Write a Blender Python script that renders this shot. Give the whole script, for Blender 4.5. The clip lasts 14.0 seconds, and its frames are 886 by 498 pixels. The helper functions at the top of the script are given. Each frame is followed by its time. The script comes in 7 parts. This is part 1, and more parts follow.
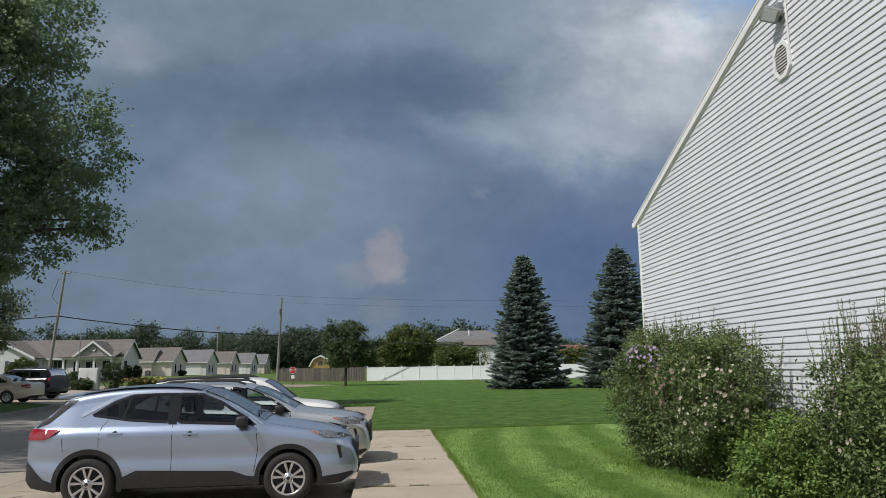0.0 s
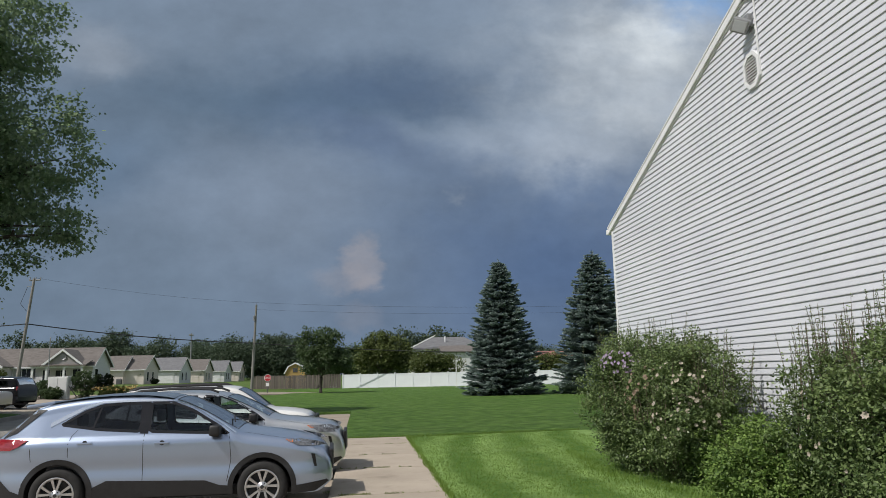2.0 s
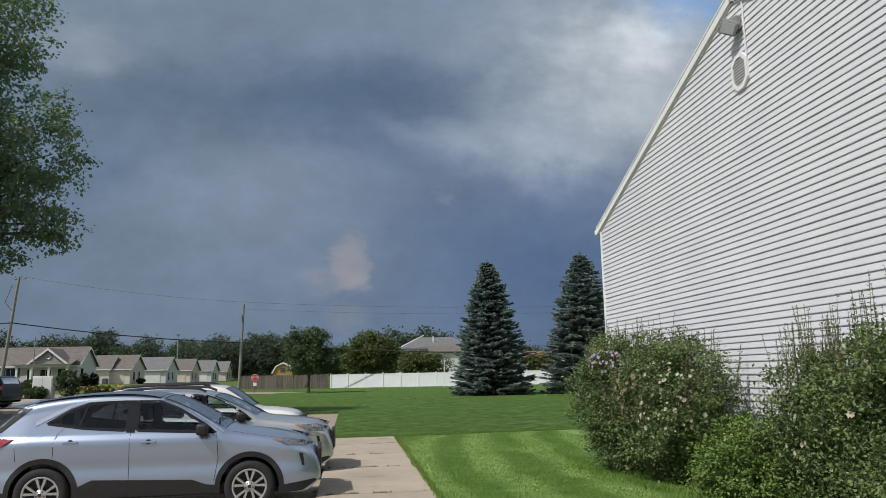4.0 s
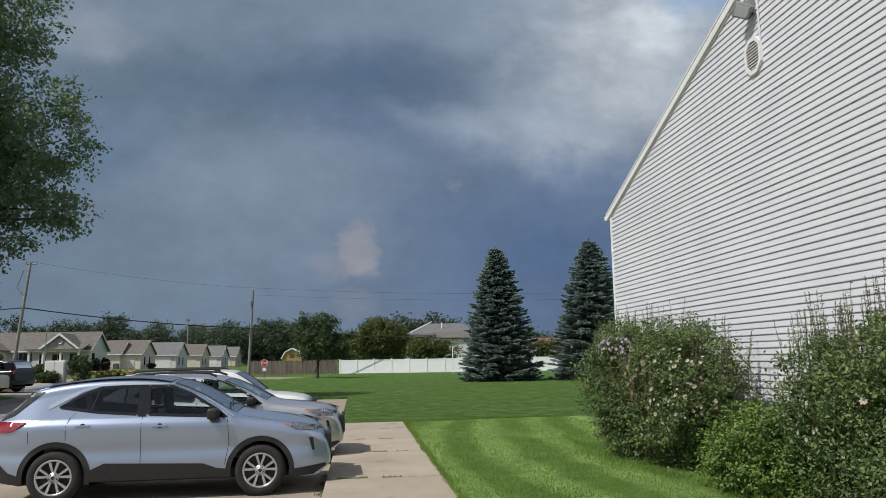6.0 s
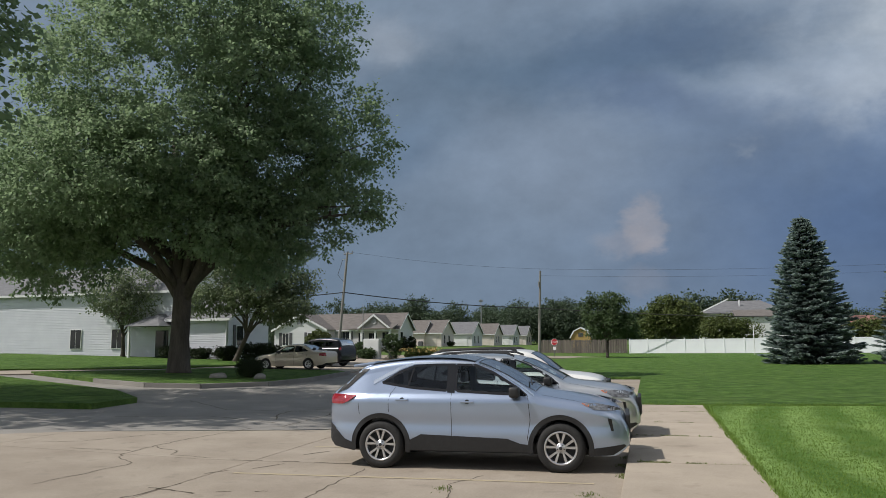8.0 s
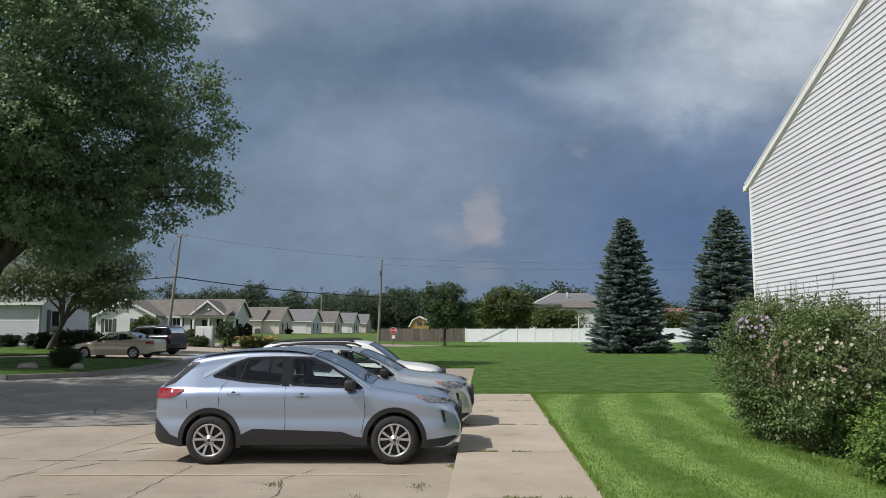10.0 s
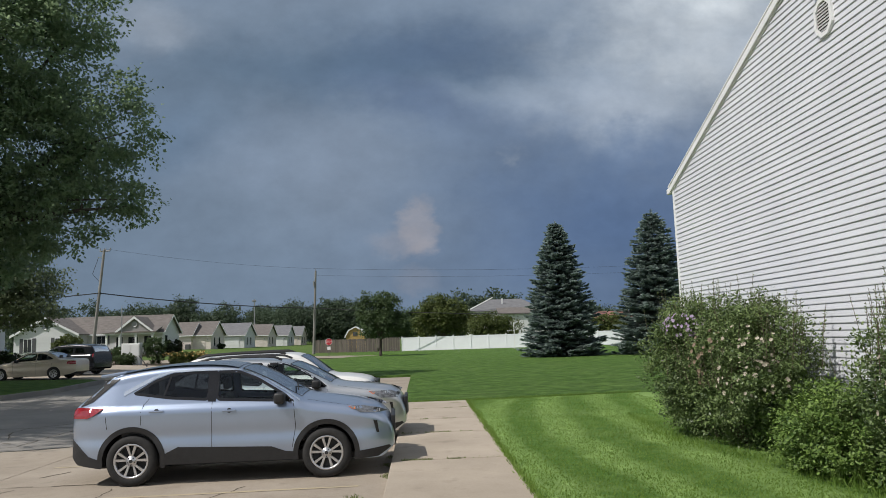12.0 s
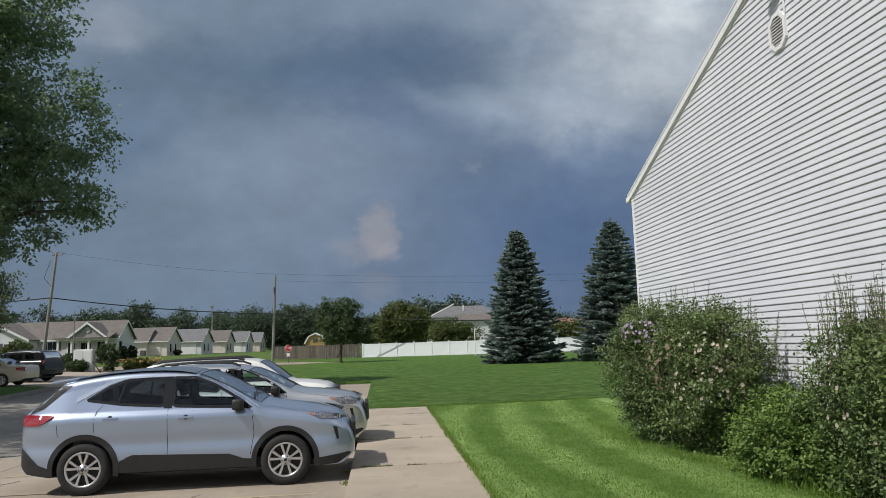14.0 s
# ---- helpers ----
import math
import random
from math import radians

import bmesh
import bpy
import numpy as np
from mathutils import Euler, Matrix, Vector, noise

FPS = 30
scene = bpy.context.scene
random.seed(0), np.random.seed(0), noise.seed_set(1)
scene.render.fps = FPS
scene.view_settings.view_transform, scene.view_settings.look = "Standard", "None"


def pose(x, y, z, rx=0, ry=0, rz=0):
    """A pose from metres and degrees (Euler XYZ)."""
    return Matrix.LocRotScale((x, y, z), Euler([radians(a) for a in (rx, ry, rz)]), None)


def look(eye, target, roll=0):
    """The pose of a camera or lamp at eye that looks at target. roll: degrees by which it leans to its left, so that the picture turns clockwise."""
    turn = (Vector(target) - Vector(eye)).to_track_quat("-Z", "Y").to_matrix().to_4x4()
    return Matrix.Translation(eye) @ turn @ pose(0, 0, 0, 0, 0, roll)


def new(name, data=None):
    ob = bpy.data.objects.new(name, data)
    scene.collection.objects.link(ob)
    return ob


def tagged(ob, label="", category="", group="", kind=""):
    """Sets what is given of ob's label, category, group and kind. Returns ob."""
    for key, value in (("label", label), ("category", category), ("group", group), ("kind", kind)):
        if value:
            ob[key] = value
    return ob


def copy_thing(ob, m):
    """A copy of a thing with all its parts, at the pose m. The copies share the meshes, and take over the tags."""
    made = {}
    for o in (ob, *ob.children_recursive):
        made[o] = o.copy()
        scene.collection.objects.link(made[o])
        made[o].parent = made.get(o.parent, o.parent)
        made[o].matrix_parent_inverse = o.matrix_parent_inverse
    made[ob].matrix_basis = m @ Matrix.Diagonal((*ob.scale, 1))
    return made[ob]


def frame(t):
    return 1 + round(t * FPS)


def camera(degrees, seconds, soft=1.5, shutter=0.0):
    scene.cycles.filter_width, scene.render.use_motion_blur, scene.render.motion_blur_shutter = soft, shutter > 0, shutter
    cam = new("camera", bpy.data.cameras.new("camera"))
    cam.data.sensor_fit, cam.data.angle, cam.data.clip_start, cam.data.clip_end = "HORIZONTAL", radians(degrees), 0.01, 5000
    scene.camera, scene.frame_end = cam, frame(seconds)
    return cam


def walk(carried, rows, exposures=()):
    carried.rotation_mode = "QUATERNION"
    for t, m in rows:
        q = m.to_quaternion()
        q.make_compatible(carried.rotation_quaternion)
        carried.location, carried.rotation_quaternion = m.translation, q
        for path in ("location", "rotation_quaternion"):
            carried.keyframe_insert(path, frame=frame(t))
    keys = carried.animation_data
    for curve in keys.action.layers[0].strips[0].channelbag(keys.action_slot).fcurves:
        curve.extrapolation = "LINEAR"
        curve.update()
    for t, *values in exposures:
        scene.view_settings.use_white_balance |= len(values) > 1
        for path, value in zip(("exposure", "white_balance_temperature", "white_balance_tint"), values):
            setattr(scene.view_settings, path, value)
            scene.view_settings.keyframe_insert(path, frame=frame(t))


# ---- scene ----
cam = camera(61.7, 14.0, soft=0.75)
PATH = [
    (0, (-0.617, -0.927, 1.823), (-0.463, 1.043, 2.136), -1.0),
    (0.5, (-0.603, -0.938, 1.837), (-0.44, 1.03, 2.152), -1.0),
    (1, (-0.602, -0.938, 1.83), (-0.42, 1.028, 2.152), -1.1),
    (1.5, (-0.6, -0.944, 1.826), (-0.397, 1.019, 2.152), -1.2),
    (2, (-0.606, -0.941, 1.826), (-0.388, 1.02, 2.155), -1.3),
    (2.5, (-0.625, -0.944, 1.811), (-0.39, 1.014, 2.144), -1.3),
    (3, (-0.622, -0.94, 1.816), (-0.376, 1.016, 2.15), -1.3),
    (5.5, (-0.61, -0.917, 1.805), (-0.365, 1.044, 2.109), -1.0),
    (6, (-0.63, -0.907, 1.806), (-0.404, 1.059, 2.099), -1.0),
    (6.5, (-0.656, -0.928, 1.803), (-0.478, 1.044, 2.087), -0.9),
    (7, (-0.683, -0.912, 1.807), (-0.655, 1.068, 2.087), -0.7),
    (7.2, (-0.714, -0.935, 1.807), (-0.832, 1.042, 2.088), -0.2),
    (7.50, (-0.715, -0.936, 1.814), (-1.039, 1.018, 2.089), -0.3),
    (7.80, (-0.718, -0.940, 1.831), (-1.182, 0.988, 2.092), -0.5),
    (8.10, (-0.721, -0.944, 1.854), (-1.264, 0.965, 2.096), -0.8),
    (8.40, (-0.725, -0.950, 1.879), (-1.290, 0.956, 2.100), -1.2),
    (8.70, (-0.728, -0.954, 1.902), (-1.263, 0.963, 2.103), -1.5),
    (9.00, (-0.731, -0.958, 1.919), (-1.183, 0.982, 2.106), -1.7),
    (9.3, (-0.732, -0.959, 1.926), (-1.054, 1.007, 2.107), -1.8),
    (9.5, (-0.714, -0.952, 1.923), (-0.942, 1.026, 2.116), -1.0),
    (10, (-0.688, -0.945, 1.926), (-0.796, 1.041, 2.139), -0.2),
    (10.5, (-0.689, -0.915, 1.92), (-0.755, 1.071, 2.146), -0.0),
    (11, (-0.657, -0.916, 1.909), (-0.682, 1.07, 2.141), -0.2),
    (11.5, (-0.632, -0.864, 1.893), (-0.603, 1.123, 2.126), -1.1),
    (12, (-0.611, -0.847, 1.899), (-0.544, 1.138, 2.132), -2.0),
    (12.5, (-0.603, -0.837, 1.91), (-0.499, 1.146, 2.145), -2.4),
    (13, (-0.6, -0.836, 1.902), (-0.466, 1.145, 2.145), -2.5),
    (13.5, (-0.605, -0.844, 1.889), (-0.447, 1.134, 2.135), -2.3),
    (14, (-0.621, -0.843, 1.887), (-0.45, 1.134, 2.134), -1.9),
]
walk(cam, [(t, look(eye, target, roll)) for t, eye, target, roll in PATH],
     exposures=[(0.0, 0.0), (7.0, 0.0), (9.5, 0.18), (11.0, 0.10), (12.5, 0.06), (14.0, 0.03)])

# ---- world, sun ----
SUN = Vector((-0.56, -0.30, 0.77)).normalized()


def node(tree, kind, *links, operation="", use_clamp=False, interpolation_type=""):
    """A node with its inputs linked or set in order."""
    n = tree.nodes.new(kind)
    if operation:
        n.operation = operation
    if use_clamp:
        n.use_clamp = True
    if interpolation_type:
        n.interpolation_type = interpolation_type
    for i, value in enumerate(links):
        if value is None:
            continue
        if isinstance(value, bpy.types.NodeSocket):
            tree.links.new(value, n.inputs[i])
        else:
            n.inputs[i].default_value = value
    return n


def calc(tree, op, a, b=None, c=None):
    return node(tree, "ShaderNodeMath", a, b, c, operation=op).outputs[0]


def mix_color(tree, factor, a, b):
    n = tree.nodes.new("ShaderNodeMix")
    n.data_type = "RGBA"
    for socket, value in ((n.inputs[0], factor), (n.inputs[6], a), (n.inputs[7], b)):
        if isinstance(value, bpy.types.NodeSocket):
            tree.links.new(value, socket)
        elif socket == n.inputs[0]:
            socket.default_value = value
        else:
            socket.default_value = (*value, 1)
    return n.outputs[2]


def stormy_sky():
    world = bpy.data.worlds.new("storm_sky")
    scene.world = world
    world.use_nodes = True
    tree = world.node_tree
    tree.nodes.clear()
    sky = tree.nodes.new("ShaderNodeTexSky")
    sky.sky_type, sky.sun_disc = "NISHITA", False
    sky.sun_elevation = math.asin(SUN.z)
    sky.sun_rotation = math.atan2(SUN.x, SUN.y)
    clear = node(tree, "ShaderNodeVectorMath", sky.outputs[0], (0.075, 0.075, 0.075), operation="MULTIPLY").outputs[0]
    way = tree.nodes.new("ShaderNodeTexCoord").outputs["Generated"]
    xyz = node(tree, "ShaderNodeSeparateXYZ", way).outputs
    ahead = calc(tree, "MAXIMUM", xyz[1], 0.15)
    u0, v0 = calc(tree, "DIVIDE", xyz[0], ahead), calc(tree, "DIVIDE", xyz[2], ahead)
    flat = node(tree, "ShaderNodeCombineXYZ", u0, calc(tree, "MULTIPLY", v0, 1.35), 0.0).outputs[0]

    def cloud_noise(scale, detail, rough, shift):
        at = node(tree, "ShaderNodeVectorMath", flat, shift, operation="ADD").outputs[0]
        return node(tree, "ShaderNodeTexNoise", at, None, scale, detail, rough).outputs[0]

    warp_u, warp_v = cloud_noise(4.5, 5, 0.6, (3.1, 0, 0)), cloud_noise(4.5, 5, 0.6, (0, 7.7, 2.0))
    fine_u, fine_v = cloud_noise(17, 6, 0.62, (9.1, 0, 4)), cloud_noise(17, 6, 0.62, (0, 5.7, 8.0))
    u = calc(tree, "ADD", u0, calc(tree, "ADD", calc(tree, "MULTIPLY_ADD", warp_u, 0.22, -0.11), calc(tree, "MULTIPLY_ADD", fine_u, 0.055, -0.0275)))
    v = calc(tree, "ADD", v0, calc(tree, "ADD", calc(tree, "MULTIPLY_ADD", warp_v, 0.13, -0.065), calc(tree, "MULTIPLY_ADD", fine_v, 0.045, -0.0225)))
    puff = cloud_noise(9, 8, 0.6, (1.3, 2.2, 5.0))
    puff = calc(tree, "MULTIPLY_ADD", puff, 1.5, 0.25)

    def bank(color, cu, cv, su, sv, amount, color_in, ragged=0.0, lean=0.0):
        """A soft bank of cloud round (cu, cv), as wide as su and as high as sv."""
        du = calc(tree, "SUBTRACT", u, cu)
        dv = calc(tree, "SUBTRACT", v, cv)
        if lean:
            dv = calc(tree, "MULTIPLY_ADD", du, -lean, dv)
        du, dv = calc(tree, "DIVIDE", du, su), calc(tree, "DIVIDE", dv, sv)
        far = calc(tree, "ADD", calc(tree, "MULTIPLY", du, du), calc(tree, "MULTIPLY", dv, dv))
        f = calc(tree, "POWER", 2.718, calc(tree, "MULTIPLY", far, -1.0))
        if ragged:
            f = calc(tree, "MULTIPLY", f, calc(tree, "POWER", puff, ragged))
        f = node(tree, "ShaderNodeMath", f, amount, operation="MULTIPLY", use_clamp=True).outputs[0]
        return mix_color(tree, f, color_in, color)

    # the rain-grey ground tone, darker and bluer upwards
    rise = node(tree, "ShaderNodeMapRange", v, 0.0, 0.55, 0.0, 1.0).outputs[0]
    c = mix_color(tree, rise, (0.128, 0.165, 0.225), (0.15, 0.185, 0.245))
    for args in SKY_BANKS:
        c = bank(*args[:6], c, *args[6:])
    # the lone sunlit tower low over the trees, with a crisper edge
    dim = node(tree, "ShaderNodeMath", calc(tree, "MULTIPLY_ADD", puff, 1.1, -0.25), 1.0, operation="MULTIPLY", use_clamp=True).outputs[0]
    for cu, cv, su, sv, amount in TOWER:
        du = calc(tree, "DIVIDE", calc(tree, "SUBTRACT", calc(tree, "MULTIPLY_ADD", fine_u, 0.07, calc(tree, "SUBTRACT", u0, 0.035)), cu), su)
        dv = calc(tree, "DIVIDE", calc(tree, "SUBTRACT", calc(tree, "MULTIPLY_ADD", fine_v, 0.06, calc(tree, "SUBTRACT", v0, 0.03)), cv), sv)
        far = calc(tree, "ADD", calc(tree, "MULTIPLY", du, du), calc(tree, "MULTIPLY", dv, dv))
        f = node(tree, "ShaderNodeMapRange", far, 1.3, 0.1, 0.0, amount, interpolation_type="SMOOTHSTEP").outputs[0]
        c = mix_color(tree, calc(tree, "MULTIPLY", f, dim), c, (0.30, 0.265, 0.275))
    shade = calc(tree, "MULTIPLY_ADD", cloud_noise(6.5, 9, 0.62, (4, 4, 9)), 0.6, 0.70)
    shade = calc(tree, "MULTIPLY", shade, calc(tree, "MULTIPLY_ADD", cloud_noise(20, 8, 0.6, (2, 6, 1)), 0.20, 0.90))
    shade = node(tree, "ShaderNodeCombineXYZ", shade, shade, shade).outputs[0]
    c = node(tree, "ShaderNodeVectorMath", c, shade, operation="MULTIPLY").outputs[0]
    c = node(tree, "ShaderNodeVectorMath", c, (1.285, 1.36, 1.375), operation="MULTIPLY").outputs[0]
    # behind the camera the storm gives way to broken blue sky
    over = node(tree, "ShaderNodeMapRange", xyz[1], -0.25, 0.3, 0.0, 1.0, interpolation_type="SMOOTHSTEP").outputs[0]
    broken = mix_color(tree, calc(tree, "MULTIPLY", dim, 0.6), clear, (0.55, 0.56, 0.58))
    c = mix_color(tree, over, broken, c)
    back = node(tree, "ShaderNodeBackground", c, 1.0).outputs[0]
    node(tree, "ShaderNodeOutputWorld", back)


# colour, centre across and up, width, height, amount, raggedness, slant
SKY_BANKS = [
    ((0.105, 0.140, 0.190), -0.48, 0.25, 0.22, 0.30, 0.55),
    ((0.062, 0.100, 0.190), 0.30, 0.14, 0.28, 0.16, 0.85),
    ((0.070, 0.110, 0.172), -0.30, 0.275, 0.10, 0.055, 0.65),
    ((0.175, 0.205, 0.265), -0.12, 0.25, 0.17, 0.10, 0.55),
    ((0.075, 0.114, 0.168), -0.06, 0.375, 0.34, 0.055, 0.80),
    ((0.070, 0.102, 0.165), 0.07, 0.40, 0.17, 0.05, 0.85),
    ((0.078, 0.110, 0.185), 0.02, 0.315, 0.14, 0.035, 0.65, 0.0, -0.25),
    ((0.24, 0.275, 0.34), 0.18, 0.335, 0.12, 0.035, 0.40, 1.0),
    ((0.27, 0.29, 0.34), -0.37, 0.44, 0.07, 0.035, 0.55),
    ((0.40, 0.42, 0.46), 0.36, 0.45, 0.13, 0.10, 0.70, 1.3),
    ((0.44, 0.455, 0.49), 0.42, 0.37, 0.13, 0.055, 0.62, 1.4),
    ((0.36, 0.385, 0.44), 0.27, 0.30, 0.10, 0.035, 0.5, 1.0),
    ((0.40, 0.41, 0.45), 0.75, 0.42, 0.25, 0.25, 0.8, 0.8),
    ((0.58, 0.585, 0.60), 0.44, 0.49, 0.075, 0.045, 0.60, 1.6),
    ((0.34, 0.36, 0.40), 0.142, 0.240, 0.010, 0.009, 0.18, 0.8),
    ((0.16, 0.27, 0.47), 0.505, 0.545, 0.055, 0.035, 0.8, 0.6),
]
TOWER = [(0.003, 0.150, 0.030, 0.045, 0.50), (-0.022, 0.128, 0.050, 0.022, 0.28), (-0.002, 0.075, 0.034, 0.022, 0.16)]
stormy_sky()

sun = new("sun", bpy.data.lights.new("sun", "SUN"))
sun.data.energy, sun.data.angle, sun.data.color = 3.8, radians(0.6), (1.0, 0.96, 0.91)
sun.matrix_world = look(SUN * 100, (0, 0, 0))

# ---- materials ----
def shader(name):
    m = bpy.data.materials.new(name)
    m.use_nodes = True
    tree = m.node_tree
    return m, tree, tree.nodes["Principled BSDF"], tree.nodes["Material Output"]


def surface(name, dark, light, scale=8.0, rough=0.7, metal=0.0, bump=0.15, fine=60.0, vary=0.0, stretch=(1, 1, 1), coat=0.0, island=0.0, worldwide=False):
    """A solid surface: two tones at a large and a fine scale, with relief."""
    m, tree, bsdf, _ = shader(name)
    if worldwide:
        at = tree.nodes.new("ShaderNodeNewGeometry").outputs["Position"]
    else:
        at = tree.nodes.new("ShaderNodeTexCoord").outputs["Object"]
    at = node(tree, "ShaderNodeVectorMath", at, stretch, operation="MULTIPLY").outputs[0]
    big = node(tree, "ShaderNodeTexNoise", at, None, scale, 6.0, 0.6).outputs[0]
    small = node(tree, "ShaderNodeTexNoise", at, None, fine, 4.0, 0.65).outputs[0]
    f = calc(tree, "ADD", calc(tree, "MULTIPLY", big, 0.65), calc(tree, "MULTIPLY", small, 0.35))
    f = node(tree, "ShaderNodeMapRange", f, 0.33, 0.67, 0.0, 1.0).outputs[0]
    if vary:
        r = tree.nodes.new("ShaderNodeObjectInfo").outputs["Random"]
        f = calc(tree, "ADD", f, calc(tree, "MULTIPLY_ADD", r, vary, -vary / 2))
    if island:
        r = tree.nodes.new("ShaderNodeNewGeometry").outputs["Random Per Island"]
        f = calc(tree, "ADD", f, calc(tree, "MULTIPLY_ADD", r, island, -island / 2))
    f = node(tree, "ShaderNodeClamp", f).outputs[0]
    tree.links.new(mix_color(tree, f, dark, light), bsdf.inputs["Base Color"])
    bsdf.inputs["Roughness"].default_value = rough
    bsdf.inputs["Metallic"].default_value = metal
    bsdf.inputs["Coat Weight"].default_value = coat
    bsdf.inputs["Coat Roughness"].default_value = 0.05
    if bump:
        b = node(tree, "ShaderNodeBump", bump, 0.02)
        tree.links.new(small, b.inputs["Height"])
        tree.links.new(b.outputs[0], bsdf.inputs["Normal"])
    return m


def leafy(name, dark, light, glow=0.35, rough=0.5):
    """Leaves: each one its own tone, and some light through the blade."""
    m, tree, bsdf, out = shader(name)
    r = tree.nodes.new("ShaderNodeNewGeometry").outputs["Random Per Island"]
    at = tree.nodes.new("ShaderNodeTexCoord").outputs["Object"]
    n = node(tree, "ShaderNodeTexNoise", at, None, 0.9, 3.0, 0.6).outputs[0]
    f = node(tree, "ShaderNodeClamp", calc(tree, "ADD", calc(tree, "MULTIPLY", r, 0.6), calc(tree, "MULTIPLY_ADD", n, 1.2, -0.4))).outputs[0]
    col = mix_color(tree, f, dark, light)
    tree.links.new(col, bsdf.inputs["Base Color"])
    bsdf.inputs["Roughness"].default_value = rough
    bsdf.inputs["Specular IOR Level"].default_value = 0.25
    through_leaf = node(tree, "ShaderNodeBsdfTranslucent", col).outputs[0]
    mixed = node(tree, "ShaderNodeMixShader", glow, bsdf.outputs[0], through_leaf).outputs[0]
    tree.links.new(mixed, out.inputs[0])
    return m


def glassy(name, tint, rough=0.0, shiny=0.7):
    """Tinted vehicle glass: a mirror-like face over a see-through pane."""
    m, tree, bsdf, out = shader(name)
    see = node(tree, "ShaderNodeBsdfTransparent", (*tint, 1)).outputs[0]
    shine = node(tree, "ShaderNodeBsdfGlossy", (0.9, 0.95, 1.0, 1), rough).outputs[0]
    fres = node(tree, "ShaderNodeFresnel", 1.5).outputs[0]
    fres = calc(tree, "MULTIPLY_ADD", fres, shiny, 0.01)
    mixed = node(tree, "ShaderNodeMixShader", fres, see, shine).outputs[0]
    tree.links.new(mixed, out.inputs[0])
    return m


def concrete_material(name, dark, light, stain):
    m, tree, bsdf, _ = shader(name)
    at = tree.nodes.new("ShaderNodeNewGeometry").outputs["Position"]
    big = node(tree, "ShaderNodeTexNoise", at, None, 0.7, 6.0, 0.62).outputs[0]
    grain = node(tree, "ShaderNodeTexNoise", at, None, 45.0, 5.0, 0.7).outputs[0]
    spot = node(tree, "ShaderNodeTexNoise", at, None, 2.6, 5.0, 0.6).outputs[0]
    f = calc(tree, "ADD", calc(tree, "MULTIPLY", big, 0.6), calc(tree, "MULTIPLY", grain, 0.4))
    f = node(tree, "ShaderNodeMapRange", f, 0.35, 0.65, 0.0, 1.0).outputs[0]
    r = tree.nodes.new("ShaderNodeObjectInfo").outputs["Random"]
    f = node(tree, "ShaderNodeClamp", calc(tree, "ADD", f, calc(tree, "MULTIPLY_ADD", r, 0.5, -0.25))).outputs[0]
    c = mix_color(tree, f, dark, light)
    s = node(tree, "ShaderNodeMapRange", spot, 0.58, 0.74, 0.0, 0.55).outputs[0]
    c = mix_color(tree, s, c, stain)
    tree.links.new(c, bsdf.inputs["Base Color"])
    bsdf.inputs["Roughness"].default_value = 0.88
    b = node(tree, "ShaderNodeBump", 0.25, 0.01)
    tree.links.new(grain, b.inputs["Height"])
    tree.links.new(b.outputs[0], bsdf.inputs["Normal"])
    return m


def grass_material(name, dark, light, dry, stripes=True, tufts=7.0, crisp=0.14):
    """Mown grass: tufts, drier patches and the mower's stripes."""
    m, tree, bsdf, _ = shader(name)
    at = tree.nodes.new("ShaderNodeNewGeometry").outputs["Position"]
    big = node(tree, "ShaderNodeTexNoise", at, None, 0.35, 5.0, 0.6).outputs[0]
    tuft = node(tree, "ShaderNodeTexNoise", at, None, tufts, 8.0, 0.75).outputs[0]
    blade = node(tree, "ShaderNodeTexNoise", at, None, 55.0, 4.0, 0.7).outputs[0]
    mid = node(tree, "ShaderNodeTexNoise", at, None, 1.1, 5.0, 0.65).outputs[0]
    f = calc(tree, "ADD", calc(tree, "MULTIPLY", tuft, 0.38), calc(tree, "MULTIPLY_ADD", blade, 0.34, calc(tree, "MULTIPLY", mid, 0.28)))
    if stripes:
        xyz = node(tree, "ShaderNodeSeparateXYZ", at).outputs
        wob = node(tree, "ShaderNodeTexNoise", at, None, 0.45, 3.0, 0.5).outputs[0]
        bend = calc(tree, "POWER", calc(tree, "ABSOLUTE", calc(tree, "SUBTRACT", xyz[1], 12.0)), 2.0)
        s = calc(tree, "MULTIPLY_ADD", bend, -0.015, xyz[0])
        s = calc(tree, "MULTIPLY_ADD", wob, 0.75, s)
        s = calc(tree, "SINE", calc(tree, "MULTIPLY_ADD", s, 4.83, -3.6))
        f = calc(tree, "ADD", f, calc(tree, "MULTIPLY", node(tree, "ShaderNodeMapRange", s, -0.75, 0.75, -1.0, 1.0, interpolation_type="SMOOTHSTEP").outputs[0], 0.080))
    f = node(tree, "ShaderNodeMapRange", f, 0.5 - crisp, 0.5 + crisp, 0.0, 1.0).outputs[0]
    c = mix_color(tree, f, dark, light)
    d = node(tree, "ShaderNodeMapRange", big, 0.5, 0.75, 0.0, 0.4).outputs[0]
    c = mix_color(tree, d, c, dry)
    tree.links.new(c, bsdf.inputs["Base Color"])
    bsdf.inputs["Roughness"].default_value = 0.85
    bsdf.inputs["Specular IOR Level"].default_value = 0.15
    b = node(tree, "ShaderNodeBump", 0.9, 0.05)
    tree.links.new(f, b.inputs["Height"])
    tree.links.new(b.outputs[0], bsdf.inputs["Normal"])
    return m


